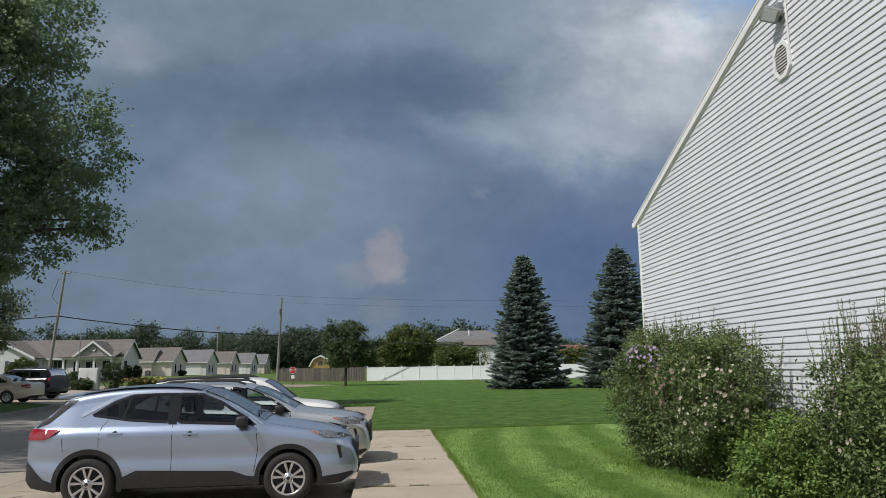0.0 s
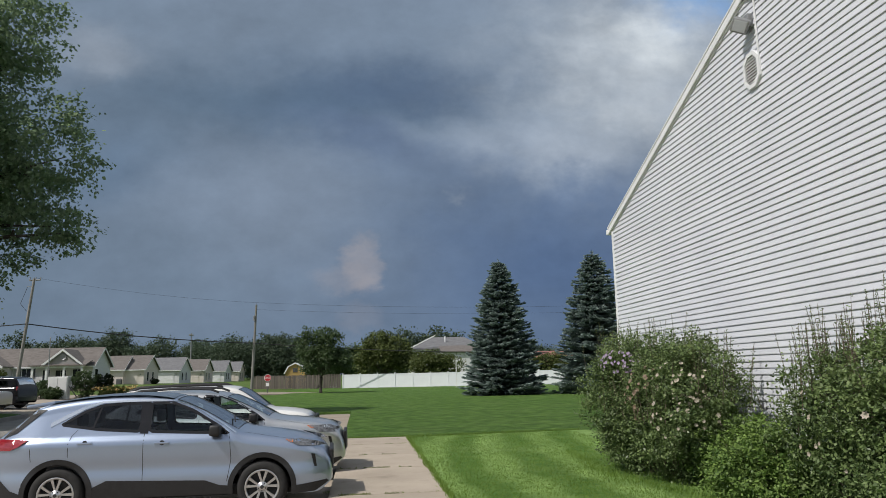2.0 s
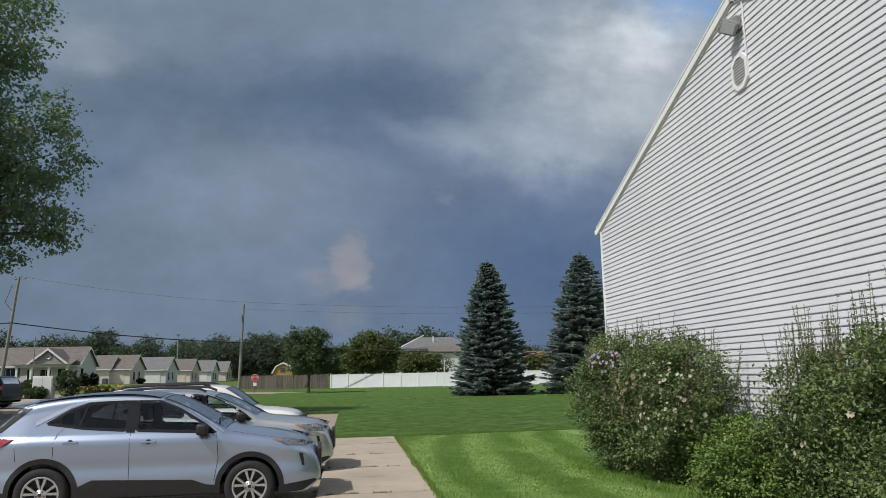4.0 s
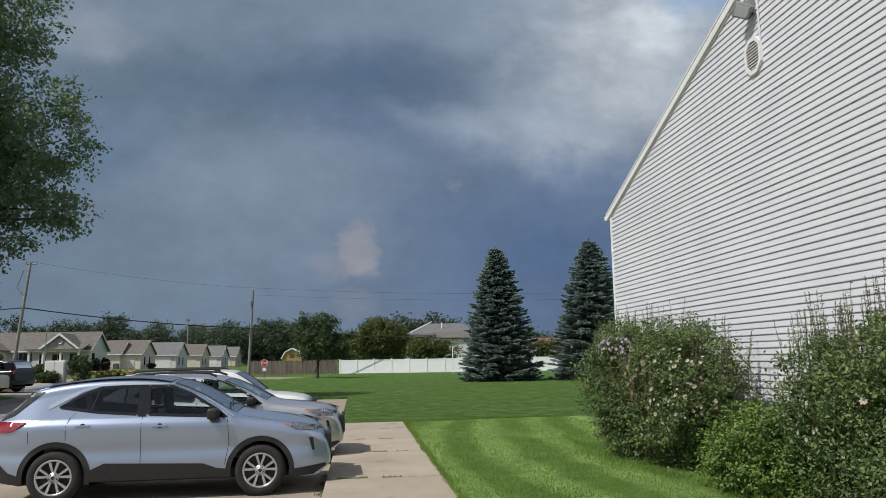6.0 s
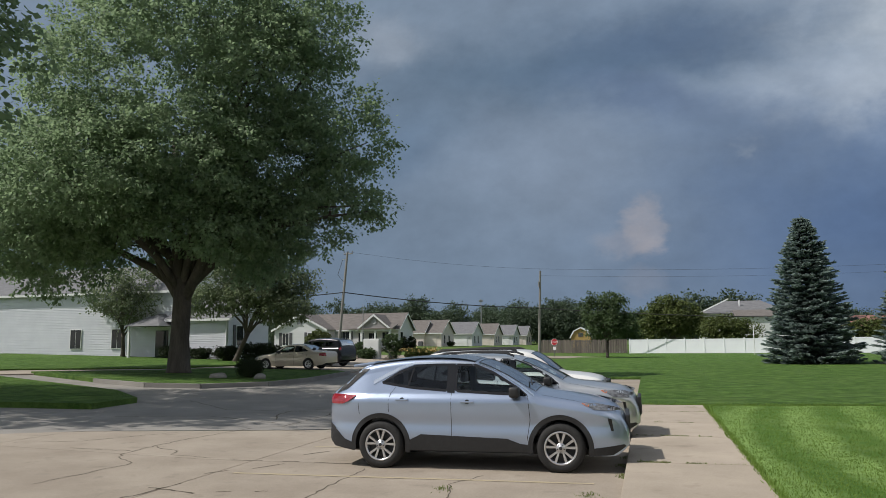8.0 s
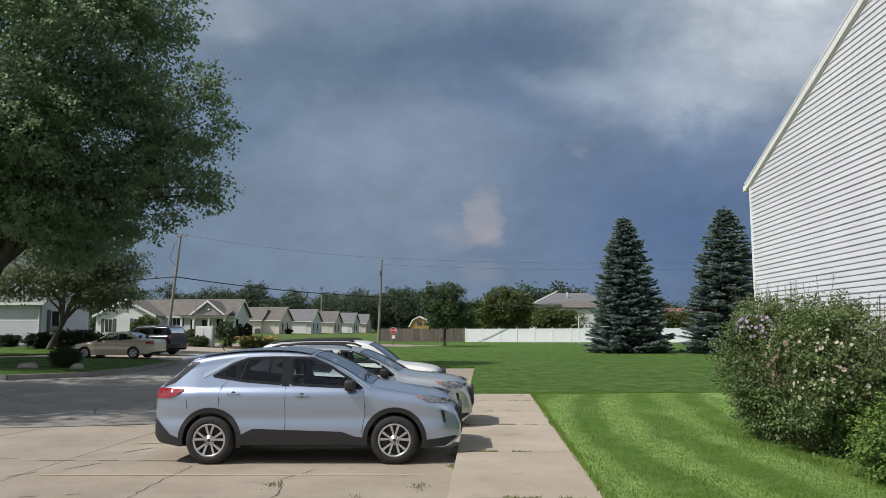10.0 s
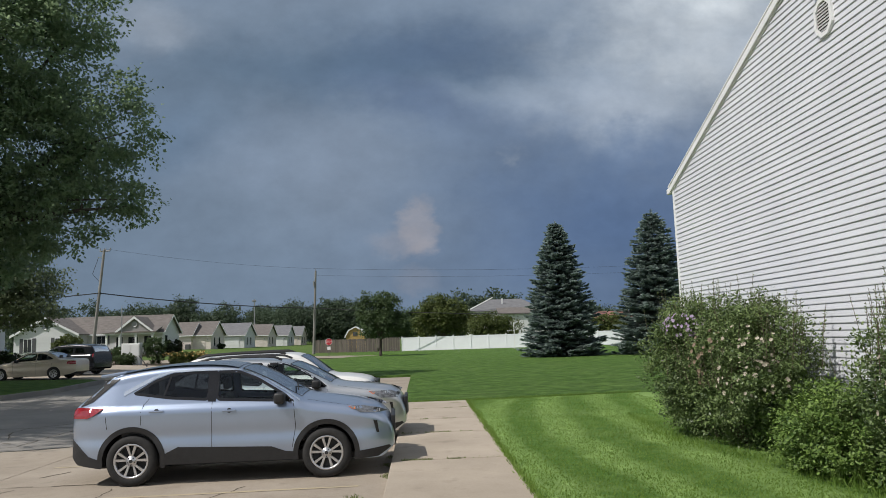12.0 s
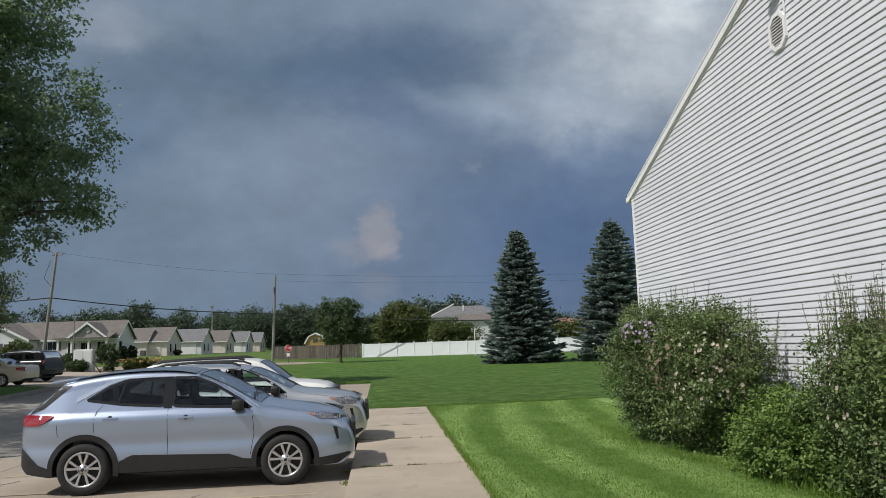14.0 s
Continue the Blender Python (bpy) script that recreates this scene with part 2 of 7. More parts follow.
M_GRASS = grass_material("mown_grass", (0.080, 0.175, 0.025), (0.300, 0.450, 0.135), (0.32, 0.43, 0.16))
M_GRASS_FAR = grass_material("far_grass", (0.065, 0.115, 0.025), (0.13, 0.19, 0.05), (0.16, 0.19, 0.06), False)
M_LAWN = grass_material("wide_lawn", (0.048, 0.108, 0.017), (0.150, 0.255, 0.056), (0.18, 0.25, 0.075), False, 2.2, 0.085)
M_TUFT = leafy("grass_blade", (0.12, 0.21, 0.03), (0.29, 0.42, 0.10), 0.55)
M_WEED = leafy("dry_weed_blades", (0.12, 0.17, 0.050), (0.24, 0.27, 0.10), 0.45)
M_CONCRETE = concrete_material("parking_concrete", (0.255, 0.212, 0.165), (0.375, 0.322, 0.258), (0.165, 0.138, 0.108))
M_WALK = concrete_material("walk_concrete", (0.30, 0.252, 0.195), (0.42, 0.355, 0.282), (0.20, 0.165, 0.125))
M_ASPHALT = surface("worn_asphalt", (0.19, 0.178, 0.162), (0.30, 0.28, 0.25), 0.6, 0.9, bump=0.3, fine=50, worldwide=True)
M_CRACK = surface("crack_dirt", (0.06, 0.048, 0.034), (0.12, 0.095, 0.065), 6, 0.95, bump=0.2)
M_YELLOW = surface("faded_yellow_paint", (0.345, 0.290, 0.212), (0.43, 0.350, 0.215), 5, 0.8, bump=0.1, worldwide=True)
M_SIDING = surface("white_vinyl_siding", (0.575, 0.585, 0.63), (0.665, 0.675, 0.715), 0.8, 0.45, bump=0.03, fine=40, vary=0.25, worldwide=True)
M_TRIM = surface("white_metal_trim", (0.72, 0.72, 0.72), (0.82, 0.82, 0.82), 2, 0.4, bump=0.02)
M_DARK = surface("dark_gap", (0.02, 0.02, 0.02), (0.04, 0.04, 0.04), 5, 0.8, bump=0)
M_GREYMETAL = surface("grey_lamp_metal", (0.25, 0.25, 0.26), (0.36, 0.36, 0.37), 8, 0.45, 0.4, bump=0.03)
M_LAMPGLASS = surface("frosted_lamp_glass", (0.42, 0.43, 0.45), (0.52, 0.53, 0.55), 8, 0.15, bump=0.0)
M_SHINGLE = surface("grey_brown_shingles", (0.10, 0.088, 0.080), (0.19, 0.17, 0.155), 1.5, 0.9, bump=0.3, fine=14, stretch=(1, 1, 4))
M_SHINGLE_GREY = surface("grey_shingles", (0.11, 0.11, 0.115), (0.20, 0.20, 0.205), 1.5, 0.9, bump=0.3, fine=14, stretch=(1, 1, 4))
M_RED_ROOF = surface("red_shingles", (0.19, 0.085, 0.072), (0.29, 0.145, 0.125), 1.5, 0.9, bump=0.3, fine=14)
# porch gable siding, its grey holding the shade under the roof
M_GABLE_SHADED = surface("shaded_gable_siding", (0.27, 0.25, 0.25), (0.36, 0.34, 0.335), 0.7, 0.7, bump=0.1, fine=9, stretch=(0.3, 0.3, 3))
M_HOUSE = surface("pale_house_siding", (0.58, 0.58, 0.585), (0.68, 0.68, 0.685), 0.7, 0.6, bump=0.1, fine=9, stretch=(0.3, 0.3, 3))
M_HOUSE_TAN = surface("beige_house_siding", (0.60, 0.53, 0.48), (0.70, 0.63, 0.57), 0.7, 0.6, bump=0.1, fine=9, stretch=(0.3, 0.3, 3))
M_SHUTTER = surface("grey_shutter", (0.06, 0.06, 0.065), (0.10, 0.10, 0.105), 6, 0.6, bump=0.05)
M_PANE = surface("dark_window_pane", (0.015, 0.018, 0.022), (0.03, 0.035, 0.04), 0.5, 0.05, bump=0)
M_WOODPOLE = surface("weathered_pole_wood", (0.17, 0.16, 0.15), (0.30, 0.285, 0.265), 3, 0.9, bump=0.3, fine=30, stretch=(1, 1, 0.1))
M_PICKET = surface("weathered_fence_wood", (0.07, 0.060, 0.052), (0.15, 0.128, 0.108), 2, 0.9, bump=0.3, fine=30, stretch=(1, 1, 0.15), vary=0.9)
M_VINYL = surface("white_vinyl_fence", (0.74, 0.76, 0.79), (0.80, 0.82, 0.84), 1, 0.4, bump=0.02, vary=0.4)
M_WIRE = surface("black_cable", (0.012, 0.012, 0.013), (0.025, 0.025, 0.027), 5, 0.6, bump=0)
M_BARK = surface("maple_bark", (0.045, 0.036, 0.030), (0.12, 0.10, 0.082), 3, 0.95, bump=0.7, fine=18, stretch=(1, 1, 0.25))
M_TWIG = surface("shrub_twig", (0.08, 0.06, 0.045), (0.16, 0.12, 0.09), 9, 0.9, bump=0.2)
M_MAPLE = leafy("maple_leaves", (0.185, 0.262, 0.150), (0.290, 0.375, 0.212), 0.64)
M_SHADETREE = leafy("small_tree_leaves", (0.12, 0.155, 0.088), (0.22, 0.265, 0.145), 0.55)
M_MAPLE2 = leafy("far_tree_leaves", (0.048, 0.080, 0.036), (0.110, 0.155, 0.064), 0.35)
# leaf green greyed to hold the haze of distance
M_WOODS = leafy("hazy_woods_leaves", (0.050, 0.076, 0.050), (0.105, 0.140, 0.082), 0.3)
M_YELLOWGREEN = leafy("yellow_green_leaves", (0.06, 0.085, 0.025), (0.14, 0.165, 0.05), 0.3)
M_SPRUCE = leafy("blue_spruce_needles", (0.105, 0.145, 0.132), (0.345, 0.425, 0.390), 0.35, 0.6)
M_SHRUB = leafy("shrub_leaves", (0.018, 0.040, 0.013), (0.220, 0.295, 0.110), 0.20, 0.4)
M_SHRUB_PALE = leafy("pale_shrub_leaves", (0.085, 0.130, 0.048), (0.245, 0.315, 0.120), 0.35)
M_BOX = leafy("boxwood_leaves", (0.030, 0.072, 0.015), (0.250, 0.360, 0.090), 0.22)
M_HEDGE = leafy("dark_hedge_leaves", (0.016, 0.026, 0.012), (0.045, 0.062, 0.024), 0.15)
M_PETAL_WHITE = leafy("cream_petals", (0.42, 0.36, 0.29), (0.62, 0.55, 0.46), 0.3)
M_PETAL_LILAC = leafy("lilac_petals", (0.34, 0.25, 0.40), (0.52, 0.42, 0.57), 0.3)
M_PETAL_BROWN = leafy("spent_petals", (0.16, 0.115, 0.08), (0.30, 0.22, 0.16), 0.2)
M_TYRE = surface("tyre_rubber", (0.012, 0.012, 0.012), (0.028, 0.027, 0.026), 12, 0.85, bump=0.2)
M_ALLOY = surface("silver_alloy", (0.55, 0.55, 0.56), (0.68, 0.68, 0.69), 10, 0.28, 0.9, bump=0.02)
M_CLAD = surface("black_plastic_cladding", (0.010, 0.010, 0.011), (0.022, 0.022, 0.023), 14, 0.55, bump=0.1, fine=200)
M_LENS_RED = surface("red_lens", (0.20, 0.010, 0.018), (0.34, 0.025, 0.04), 8, 0.08, bump=0, coat=1.0)
M_LENS_CLEAR = surface("headlamp_lens", (0.012, 0.012, 0.014), (0.26, 0.27, 0.29), 22, 0.30, 0.0, bump=0, coat=0.0)
M_AMBER = surface("amber_lens", (0.60, 0.16, 0.05), (0.72, 0.22, 0.08), 9, 0.1, bump=0, coat=1.0)
M_SEAT = surface("grey_seat_cloth", (0.05, 0.05, 0.055), (0.10, 0.10, 0.105), 14, 0.9, bump=0.1)
M_GLASS = glassy("tinted_glass", (0.20, 0.22, 0.23))
M_GLASS_FRONT = glassy("front_door_glass", (0.80, 0.87, 0.86), 0.0, 0.55)
M_SCREEN = glassy("windscreen_glass", (0.34, 0.41, 0.40), 0.0, 0.6)
M_BLACKGLOSS = surface("gloss_black_panel", (0.008, 0.008, 0.009), (0.014, 0.014, 0.016), 8, 0.22, bump=0)
# body colour lightened, so that the strip's highlights sit in the paint
M_STRIP_SHINE = surface("highlit_ice_blue_trim", (0.66, 0.72, 0.80), (0.72, 0.78, 0.86), 1.2, 0.22, 0.8, bump=0, coat=1.0)
# slate tone stands for the dark sky mirrored in the ice-blue roof
M_ROOF_REFLECT = surface("roof_sky_reflection", (0.085, 0.10, 0.125), (0.11, 0.13, 0.155), 1.2, 0.22, 0.3, bump=0, coat=0.5)
M_ICEBLUE = surface("ice_blue_car_paint", (0.36, 0.43, 0.56), (0.40, 0.47, 0.60), 1.2, 0.30, 0.75, bump=0, coat=0.8)
M_SILVER = surface("silver_car_paint", (0.55, 0.56, 0.57), (0.60, 0.61, 0.62), 1.2, 0.30, 0.7, bump=0, coat=0.8)
M_WHITECAR = surface("white_car_paint", (0.72, 0.71, 0.68), (0.78, 0.77, 0.74), 1.2, 0.35, 0.0, bump=0, coat=0.6)
M_GOLD = surface("champagne_car_paint", (0.54, 0.46, 0.36), (0.60, 0.52, 0.41), 1.2, 0.38, 0.35, bump=0, coat=0.8)
M_NAVY = surface("dark_navy_car_paint", (0.006, 0.007, 0.010), (0.010, 0.011, 0.015), 1.2, 0.2, 0.0, bump=0, coat=0.0)
M_STONE = surface("pale_boulder", (0.20, 0.185, 0.165), (0.34, 0.315, 0.285), 4, 0.9, bump=0.5, fine=25)
M_SIGN_RED = surface("sign_red", (0.42, 0.02, 0.03), (0.52, 0.035, 0.045), 3, 0.5, bump=0)
M_SIGN_WHITE = surface("sign_white", (0.72, 0.72, 0.72), (0.80, 0.80, 0.80), 3, 0.5, bump=0)
M_SHED = surface("yellow_shed_paint", (0.36, 0.235, 0.075), (0.46, 0.31, 0.11), 2, 0.7, bump=0.1)
M_GREENBOX = surface("pale_green_box_paint", (0.34, 0.46, 0.38), (0.42, 0.54, 0.45), 3, 0.5, bump=0.02)
M_SOIL = surface("bed_mulch", (0.05, 0.035, 0.025), (0.12, 0.09, 0.065), 3, 0.95, bump=0.5, fine=30, worldwide=True)


# ---- building blocks ----
def part(name, bm, material, parent=None, label="", smooth=False):
    """Links a bmesh as one mesh object under a thing or a part."""
    me = bpy.data.meshes.new(name)
    bm.to_mesh(me)
    bm.free()
    me.materials.append(material)
    if smooth:
        for p in me.polygons:
            p.use_smooth = True
    ob = new(name, me)
    ob.parent = parent
    if label:
        ob["label"] = label
    return ob


def mesh_part(name, verts, faces, material, parent=None, label="", smooth=False):
    me = bpy.data.meshes.new(name)
    me.from_pydata(verts, [], faces)
    me.update()
    me.materials.append(material)
    if smooth:
        for p in me.polygons:
            p.use_smooth = True
    ob = new(name, me)
    ob.parent = parent
    if label:
        ob["label"] = label
    return ob


def thing(name, m, label, category, group="", kind=""):
    ob = new(name)
    ob.empty_display_size = 0.2
    ob.matrix_world = m
    return tagged(ob, label, category, group, kind)


def add_box(bm, x0, x1, y0, y1, z0, z1, bevel=0.0):
    start = len(bm.verts)
    v = [bm.verts.new((x, y, z)) for x in (x0, x1) for y in (y0, y1) for z in (z0, z1)]
    fs = [bm.faces.new([v[i] for i in q]) for q in ((0, 1, 3, 2), (4, 6, 7, 5), (0, 4, 5, 1), (2, 3, 7, 6), (0, 2, 6, 4), (1, 5, 7, 3))]
    if bevel:
        es = list({e for f in fs for e in f.edges})
        bmesh.ops.bevel(bm, geom=es, offset=bevel, segments=2, affect="EDGES", profile=0.6)
    return bm


def box(*args, bevel=0.0):
    return add_box(bmesh.new(), *args, bevel=bevel)


def add_tube(bm, points, radii, sides=8):
    """A tapering tube through the points."""
    rings = []
    pts = [Vector(p) for p in points]
    for i, p in enumerate(pts):
        d = (pts[min(i + 1, len(pts) - 1)] - pts[max(i - 1, 0)]).normalized()
        a = d.cross(Vector((0.3, 0.9, 0.1))).normalized() if abs(d.y) < 0.9 else d.cross(Vector((1, 0, 0))).normalized()
        b = d.cross(a)
        r = radii[i] if isinstance(radii, (list, tuple)) else radii
        rings.append([bm.verts.new(p + (a * math.cos(t) + b * math.sin(t)) * r) for t in (2 * math.pi * k / sides for k in range(sides))])
    for r0, r1 in zip(rings, rings[1:]):
        for k in range(sides):
            bm.faces.new((r0[k], r0[(k + 1) % sides], r1[(k + 1) % sides], r1[k]))
    bm.faces.new(rings[0][::-1])
    bm.faces.new(rings[-1])
    return bm


def tube(points, radii, sides=8):
    return add_tube(bmesh.new(), points, radii, sides)


def prism(poly, a, b, axis="y"):
    """A flat outline drawn out from a to b along an axis; the outline gives the other two coordinates in order."""
    bm = bmesh.new()
    def place(p, t):
        return {"x": (t, p[0], p[1]), "y": (p[0], t, p[1]), "z": (p[0], p[1], t)}[axis]
    v0, v1 = [bm.verts.new(place(p, a)) for p in poly], [bm.verts.new(place(p, b)) for p in poly]
    n = len(poly)
    bm.faces.new(v0[::-1])
    bm.faces.new(v1)
    for i in range(n):
        bm.faces.new((v0[i], v0[(i + 1) % n], v1[(i + 1) % n], v1[i]))
    bmesh.ops.recalc_face_normals(bm, faces=bm.faces)
    return bm


def blades(name, centers, dirs, ups, lengths, widths, material, parent=None, label="", fold=0.0):
    """Many small leaves: each a pointed four-cornered blade along its direction."""
    c, d, n = np.asarray(centers, float), np.asarray(dirs, float), np.asarray(ups, float)
    d = d / (np.linalg.norm(d, axis=1, keepdims=True) + 1e-9)
    s = np.cross(d, n)
    s = s / (np.linalg.norm(s, axis=1, keepdims=True) + 1e-9)
    up = np.cross(s, d)
    L, W = np.asarray(lengths, float)[:, None], np.asarray(widths, float)[:, None]
    v = np.stack([c, c + d * L * 0.45 + s * W * 0.5 + up * L * fold, c + d * L, c + d * L * 0.45 - s * W * 0.5 + up * L * fold], 1).reshape(-1, 3)
    k = len(c)
    me = bpy.data.meshes.new(name)
    me.vertices.add(4 * k)
    me.vertices.foreach_set("co", v.astype(np.float32).ravel())
    me.loops.add(4 * k)
    me.loops.foreach_set("vertex_index", np.arange(4 * k, dtype=np.int32))
    me.polygons.add(k)
    me.polygons.foreach_set("loop_start", np.arange(0, 4 * k, 4, dtype=np.int32))
    me.update(calc_edges=True)
    me.materials.append(material)
    ob = new(name, me)
    ob.parent = parent
    if label:
        ob["label"] = label
    return ob


def unit_rows(rng, k):
    v = rng.normal(size=(k, 3))
    return v / np.linalg.norm(v, axis=1, keepdims=True)

# ---- ground, lawns, paving ----
def rise(x):
    """The land climbs gently to the west."""
    return 0.027 * min(max(-x - 8.0, 0.0), 45.0)


def sheet(name, outline, dz, depth, material, label, category="", parent=None, kind="structure"):
    """A slab of ground with the outline's shape that follows the land, dz above it and depth thick."""
    bm = bmesh.new()
    bm.faces.new([bm.verts.new((x, y, 0)) for x, y in outline])
    for cut in (-8.0, -53.0):
        bmesh.ops.bisect_plane(bm, geom=bm.verts[:] + bm.edges[:] + bm.faces[:], plane_co=(cut, 0, 0), plane_no=(1, 0, 0))
    bmesh.ops.triangulate(bm, faces=[f for f in bm.faces if len(f.verts) > 4])
    bmesh.ops.recalc_face_normals(bm, faces=bm.faces)
    if sum(f.normal.z * f.calc_area() for f in bm.faces) < 0:
        bmesh.ops.reverse_faces(bm, faces=bm.faces)
    for v in bm.verts:
        v.co.z = rise(v.co.x) + dz
    if depth:
        rim = [e for e in bm.edges if e.is_boundary]
        made = bmesh.ops.extrude_edge_only(bm, edges=rim)["geom"]
        for v in made:
            if isinstance(v, bmesh.types.BMVert):
                v.co.z -= depth
        bmesh.ops.recalc_face_normals(bm, faces=bm.faces)
    ob = part(name, bm, material, parent)
    return tagged(ob, label, category, "", kind) if label else ob


sheet("ground", [(-2500, -400), (2500, -400), (2500, 2500), (-2500, 2500)], -0.06, 0, M_GRASS_FAR, "flat green grassland reaching to the horizon", "ground")
sheet("lawn", [(0.63, -6), (14, -6), (14, 20.75), (5.7, 20.75), (0.63, 20.2)], 0.09, 0.3, M_GRASS, "freshly mown striped green lawn beside the walk", "lawn")
sheet("lawn", [(-1.15, 20.25), (0.63, 20.25), (5.7, 20.8), (60, 22), (60, 140), (-9, 140), (-9.5, 88), (-2.0, 81.5), (-8, 78.5), (-10.5, 60), (-9, 37), (-1.15, 36)], 0.07, 0.3, M_LAWN, "wide green mown lawn behind the walk", "lawn")
sheet("lawn", [(-22.6, 25.0), (-19.2, 23.75), (-17.2, 24.2), (-15.75, 26.5), (-15.5, 29.6), (-16.4, 36.4), (-17.2, 37.2), (-24.3, 36.3), (-25.0, 33.2), (-29.0, 28.2)], 0.12, 0.3, M_LAWN, "shaded grass island with low kerb under a maple", "lawn")
sheet("lawn", [(-15.2, 16.1), (-15.4, 18.2), (-17.9, 20.4), (-30, 26), (-34, 12)], 0.12, 0.3, M_LAWN, "grass verge at the drive's edge", "lawn")
sheet("lawn", [(-31.5, 30.0), (-26.8, 35.0), (-25.8, 40.6), (-25.0, 52), (-30, 62), (-75, 62), (-75, 26), (-34, 26)], 0.10, 0.3, M_LAWN, "grass strip in front of the white apartment building", "lawn")
sheet("road", [(-60, 57), (-24, 63.5), (-13, 75.5), (-2.5, 80.5), (-9.0, 87.0), (-15, 84.5), (-27, 74), (-60, 68)], 0.0, 0.2, M_CONCRETE, "pale concrete side street beyond the lawn", "road")
sheet("driveway", [(-7.3, 14.7), (-12.1, 12.5), (-17.5, 8.0), (-40, 2), (-60, 24), (-34, 27), (-28.2, 30.5), (-24.4, 38.6), (-17.5, 38.6), (-14, 45), (-20, 64), (-12, 70), (-10.6, 60), (-8.9, 36.6), (-7.3, 36)], -0.038, 0.25, M_ASPHALT, "worn grey asphalt driveway with patched cracks", "driveway")
sheet("driveway", [(-34.2, 24.0), (-29.0, 27.6), (-24.9, 32.9), (-24.2, 36.5), (-17.0, 37.4), (-13.9, 45), (-17, 56), (-25, 60), (-25.4, 41.5), (-26.6, 35.3), (-31.4, 30.3), (-38, 27)], 0.03, 0.25, M_CONCRETE, "pale concrete parking pad and path", "driveway")

# the parking court: cast slabs with joints between them
court = thing("parking_court", pose(0, 0, -0.04), "tan concrete parking court with cracked weathered slabs", "pavement", kind="structure")
ys = [-6, -2.2, 1.6, 5.4, 10.18, 14.7, 19.2, 23.7, 28.2, 36]
xs = [-1.12, -7.0, -12.4, -17.8]
for i in range(len(ys) - 1):
    for j in range(len(xs) - 1):
        y0, y1, x1, x0 = ys[i], ys[i + 1], xs[j], xs[j + 1]
        if y0 >= 14.7 and j:
            continue
        outline = [(x0 + 0.008, y0 + 0.008), (x1 - 0.008, y0 + 0.008), (x1 - 0.008, y1 - 0.008), (x0 + 0.008, y1 - 0.008)]
        if y1 == 14.7 and j == 1:
            outline = [(-12.392, y0 + 0.008), (-7.008, y0 + 0.008), (-7.008, 14.69), (-12.0, 12.4), (-12.392, 12.2)]
        if y1 == 14.7 and j == 2:
            outline = [(-14.9, y0 + 0.008), (-12.408, y0 + 0.008), (-12.408, 12.2)]
        sheet("slab", outline, 0.006, 0.2, M_CONCRETE, "", parent=court)


def crack(points, width, parent, z=0.0085, material=None, rng=random.Random(5)):
    """A wandering crack filled with dirt, proud by a hair."""
    pts = []
    for (x0, y0), (x1, y1) in zip(points, points[1:]):
        n = max(2, int(math.hypot(x1 - x0, y1 - y0) / 0.12))
        for k in range(n):
            t = k / n
            pts.append((x0 + (x1 - x0) * t + rng.uniform(-0.03, 0.03), y0 + (y1 - y0) * t + rng.uniform(-0.03, 0.03)))
    pts.append(points[-1])
    vs, fs = [], []
    for i, (x, y) in enumerate(pts):
        a, b = pts[max(i - 1, 0)], pts[min(i + 1, len(pts) - 1)]
        dx, dy = b[0] - a[0], b[1] - a[1]
        l = math.hypot(dx, dy) + 1e-6
        w = width * rng.uniform(0.3, 1.0)
        vs += [(x - dy / l * w, y + dx / l * w, rise(x) + z), (x + dy / l * w, y - dx / l * w, rise(x) + z)]
        if i:
            fs.append((2 * i - 2, 2 * i - 1, 2 * i + 1, 2 * i))
    return mesh_part("crack", vs, fs, material or M_CRACK, parent)


for way in ([(-8.85, 16.0), (-8.8, 14.7), (-9.28, 14.1), (-9.42, 12.96), (-9.52, 12.44), (-9.57, 11.25), (-9.53, 10.75), (-9.47, 10.13), (-9.25, 9.78), (-8.73, 9.47), (-8.79, 8.65), (-8.9, 7.6)],
            [(-9.47, 11.1), (-9.24, 10.9), (-8.8, 10.78), (-8.68, 10.4), (-7.8, 10.3)], [(-4.92, 9.84), (-4.89, 8.35), (-4.86, 7.07), (-4.8, 5.6)], [(-3.4, 6.9), (-3.15, 8.0), (-3.35, 8.9), (-3.05, 9.6)],
            [(-12.2, 10.6), (-11.2, 11.2), (-10.3, 12.9)], [(-10.8, 10.4), (-9.6, 10.5)]):
    crack(way, 0.015, court)
for way in ([(-8.86, 17.5), (-8.85, 16.0)], [(-9.6, 15.8), (-10.1, 16.9), (-10.2, 17.9), (-9.4, 18.9), (-8.9, 17.4)], [(-9.0, 18), (-12, 17.5), (-14.5, 19.5)], [(-9.2, 15.2), (-11.5, 15.9), (-13.5, 14.9)], [(-8, 21), (-10, 24.0), (-14, 24.5)]):
    crack(way, 0.026, court, z=0.004)
# dirt and dead grass gathered in the joints and hollows
for way in ([(-7.4, 10.2), (-6.85, 10.2)], [(-6.5, 10.2), (-6.2, 10.21)], [(-5.9, 10.18), (-5.3, 10.2)], [(-6.16, 7.75), (-5.98, 7.83)], [(-5.68, 7.92), (-5.53, 7.95)], [(-7.15, 7.1), (-7.03, 7.57), (-6.98, 8.2)], [(-7.2, 7.85), (-6.39, 7.62)],
            [(-6.6, 9.5), (-6.35, 10.0)], [(-6.5, 10.9), (-6.2, 11.4)], [(-5.9, 11.6), (-5.6, 12.1)], [(-7.1, 8.9), (-6.9, 9.3)]):
    crack(way, 0.026, court)
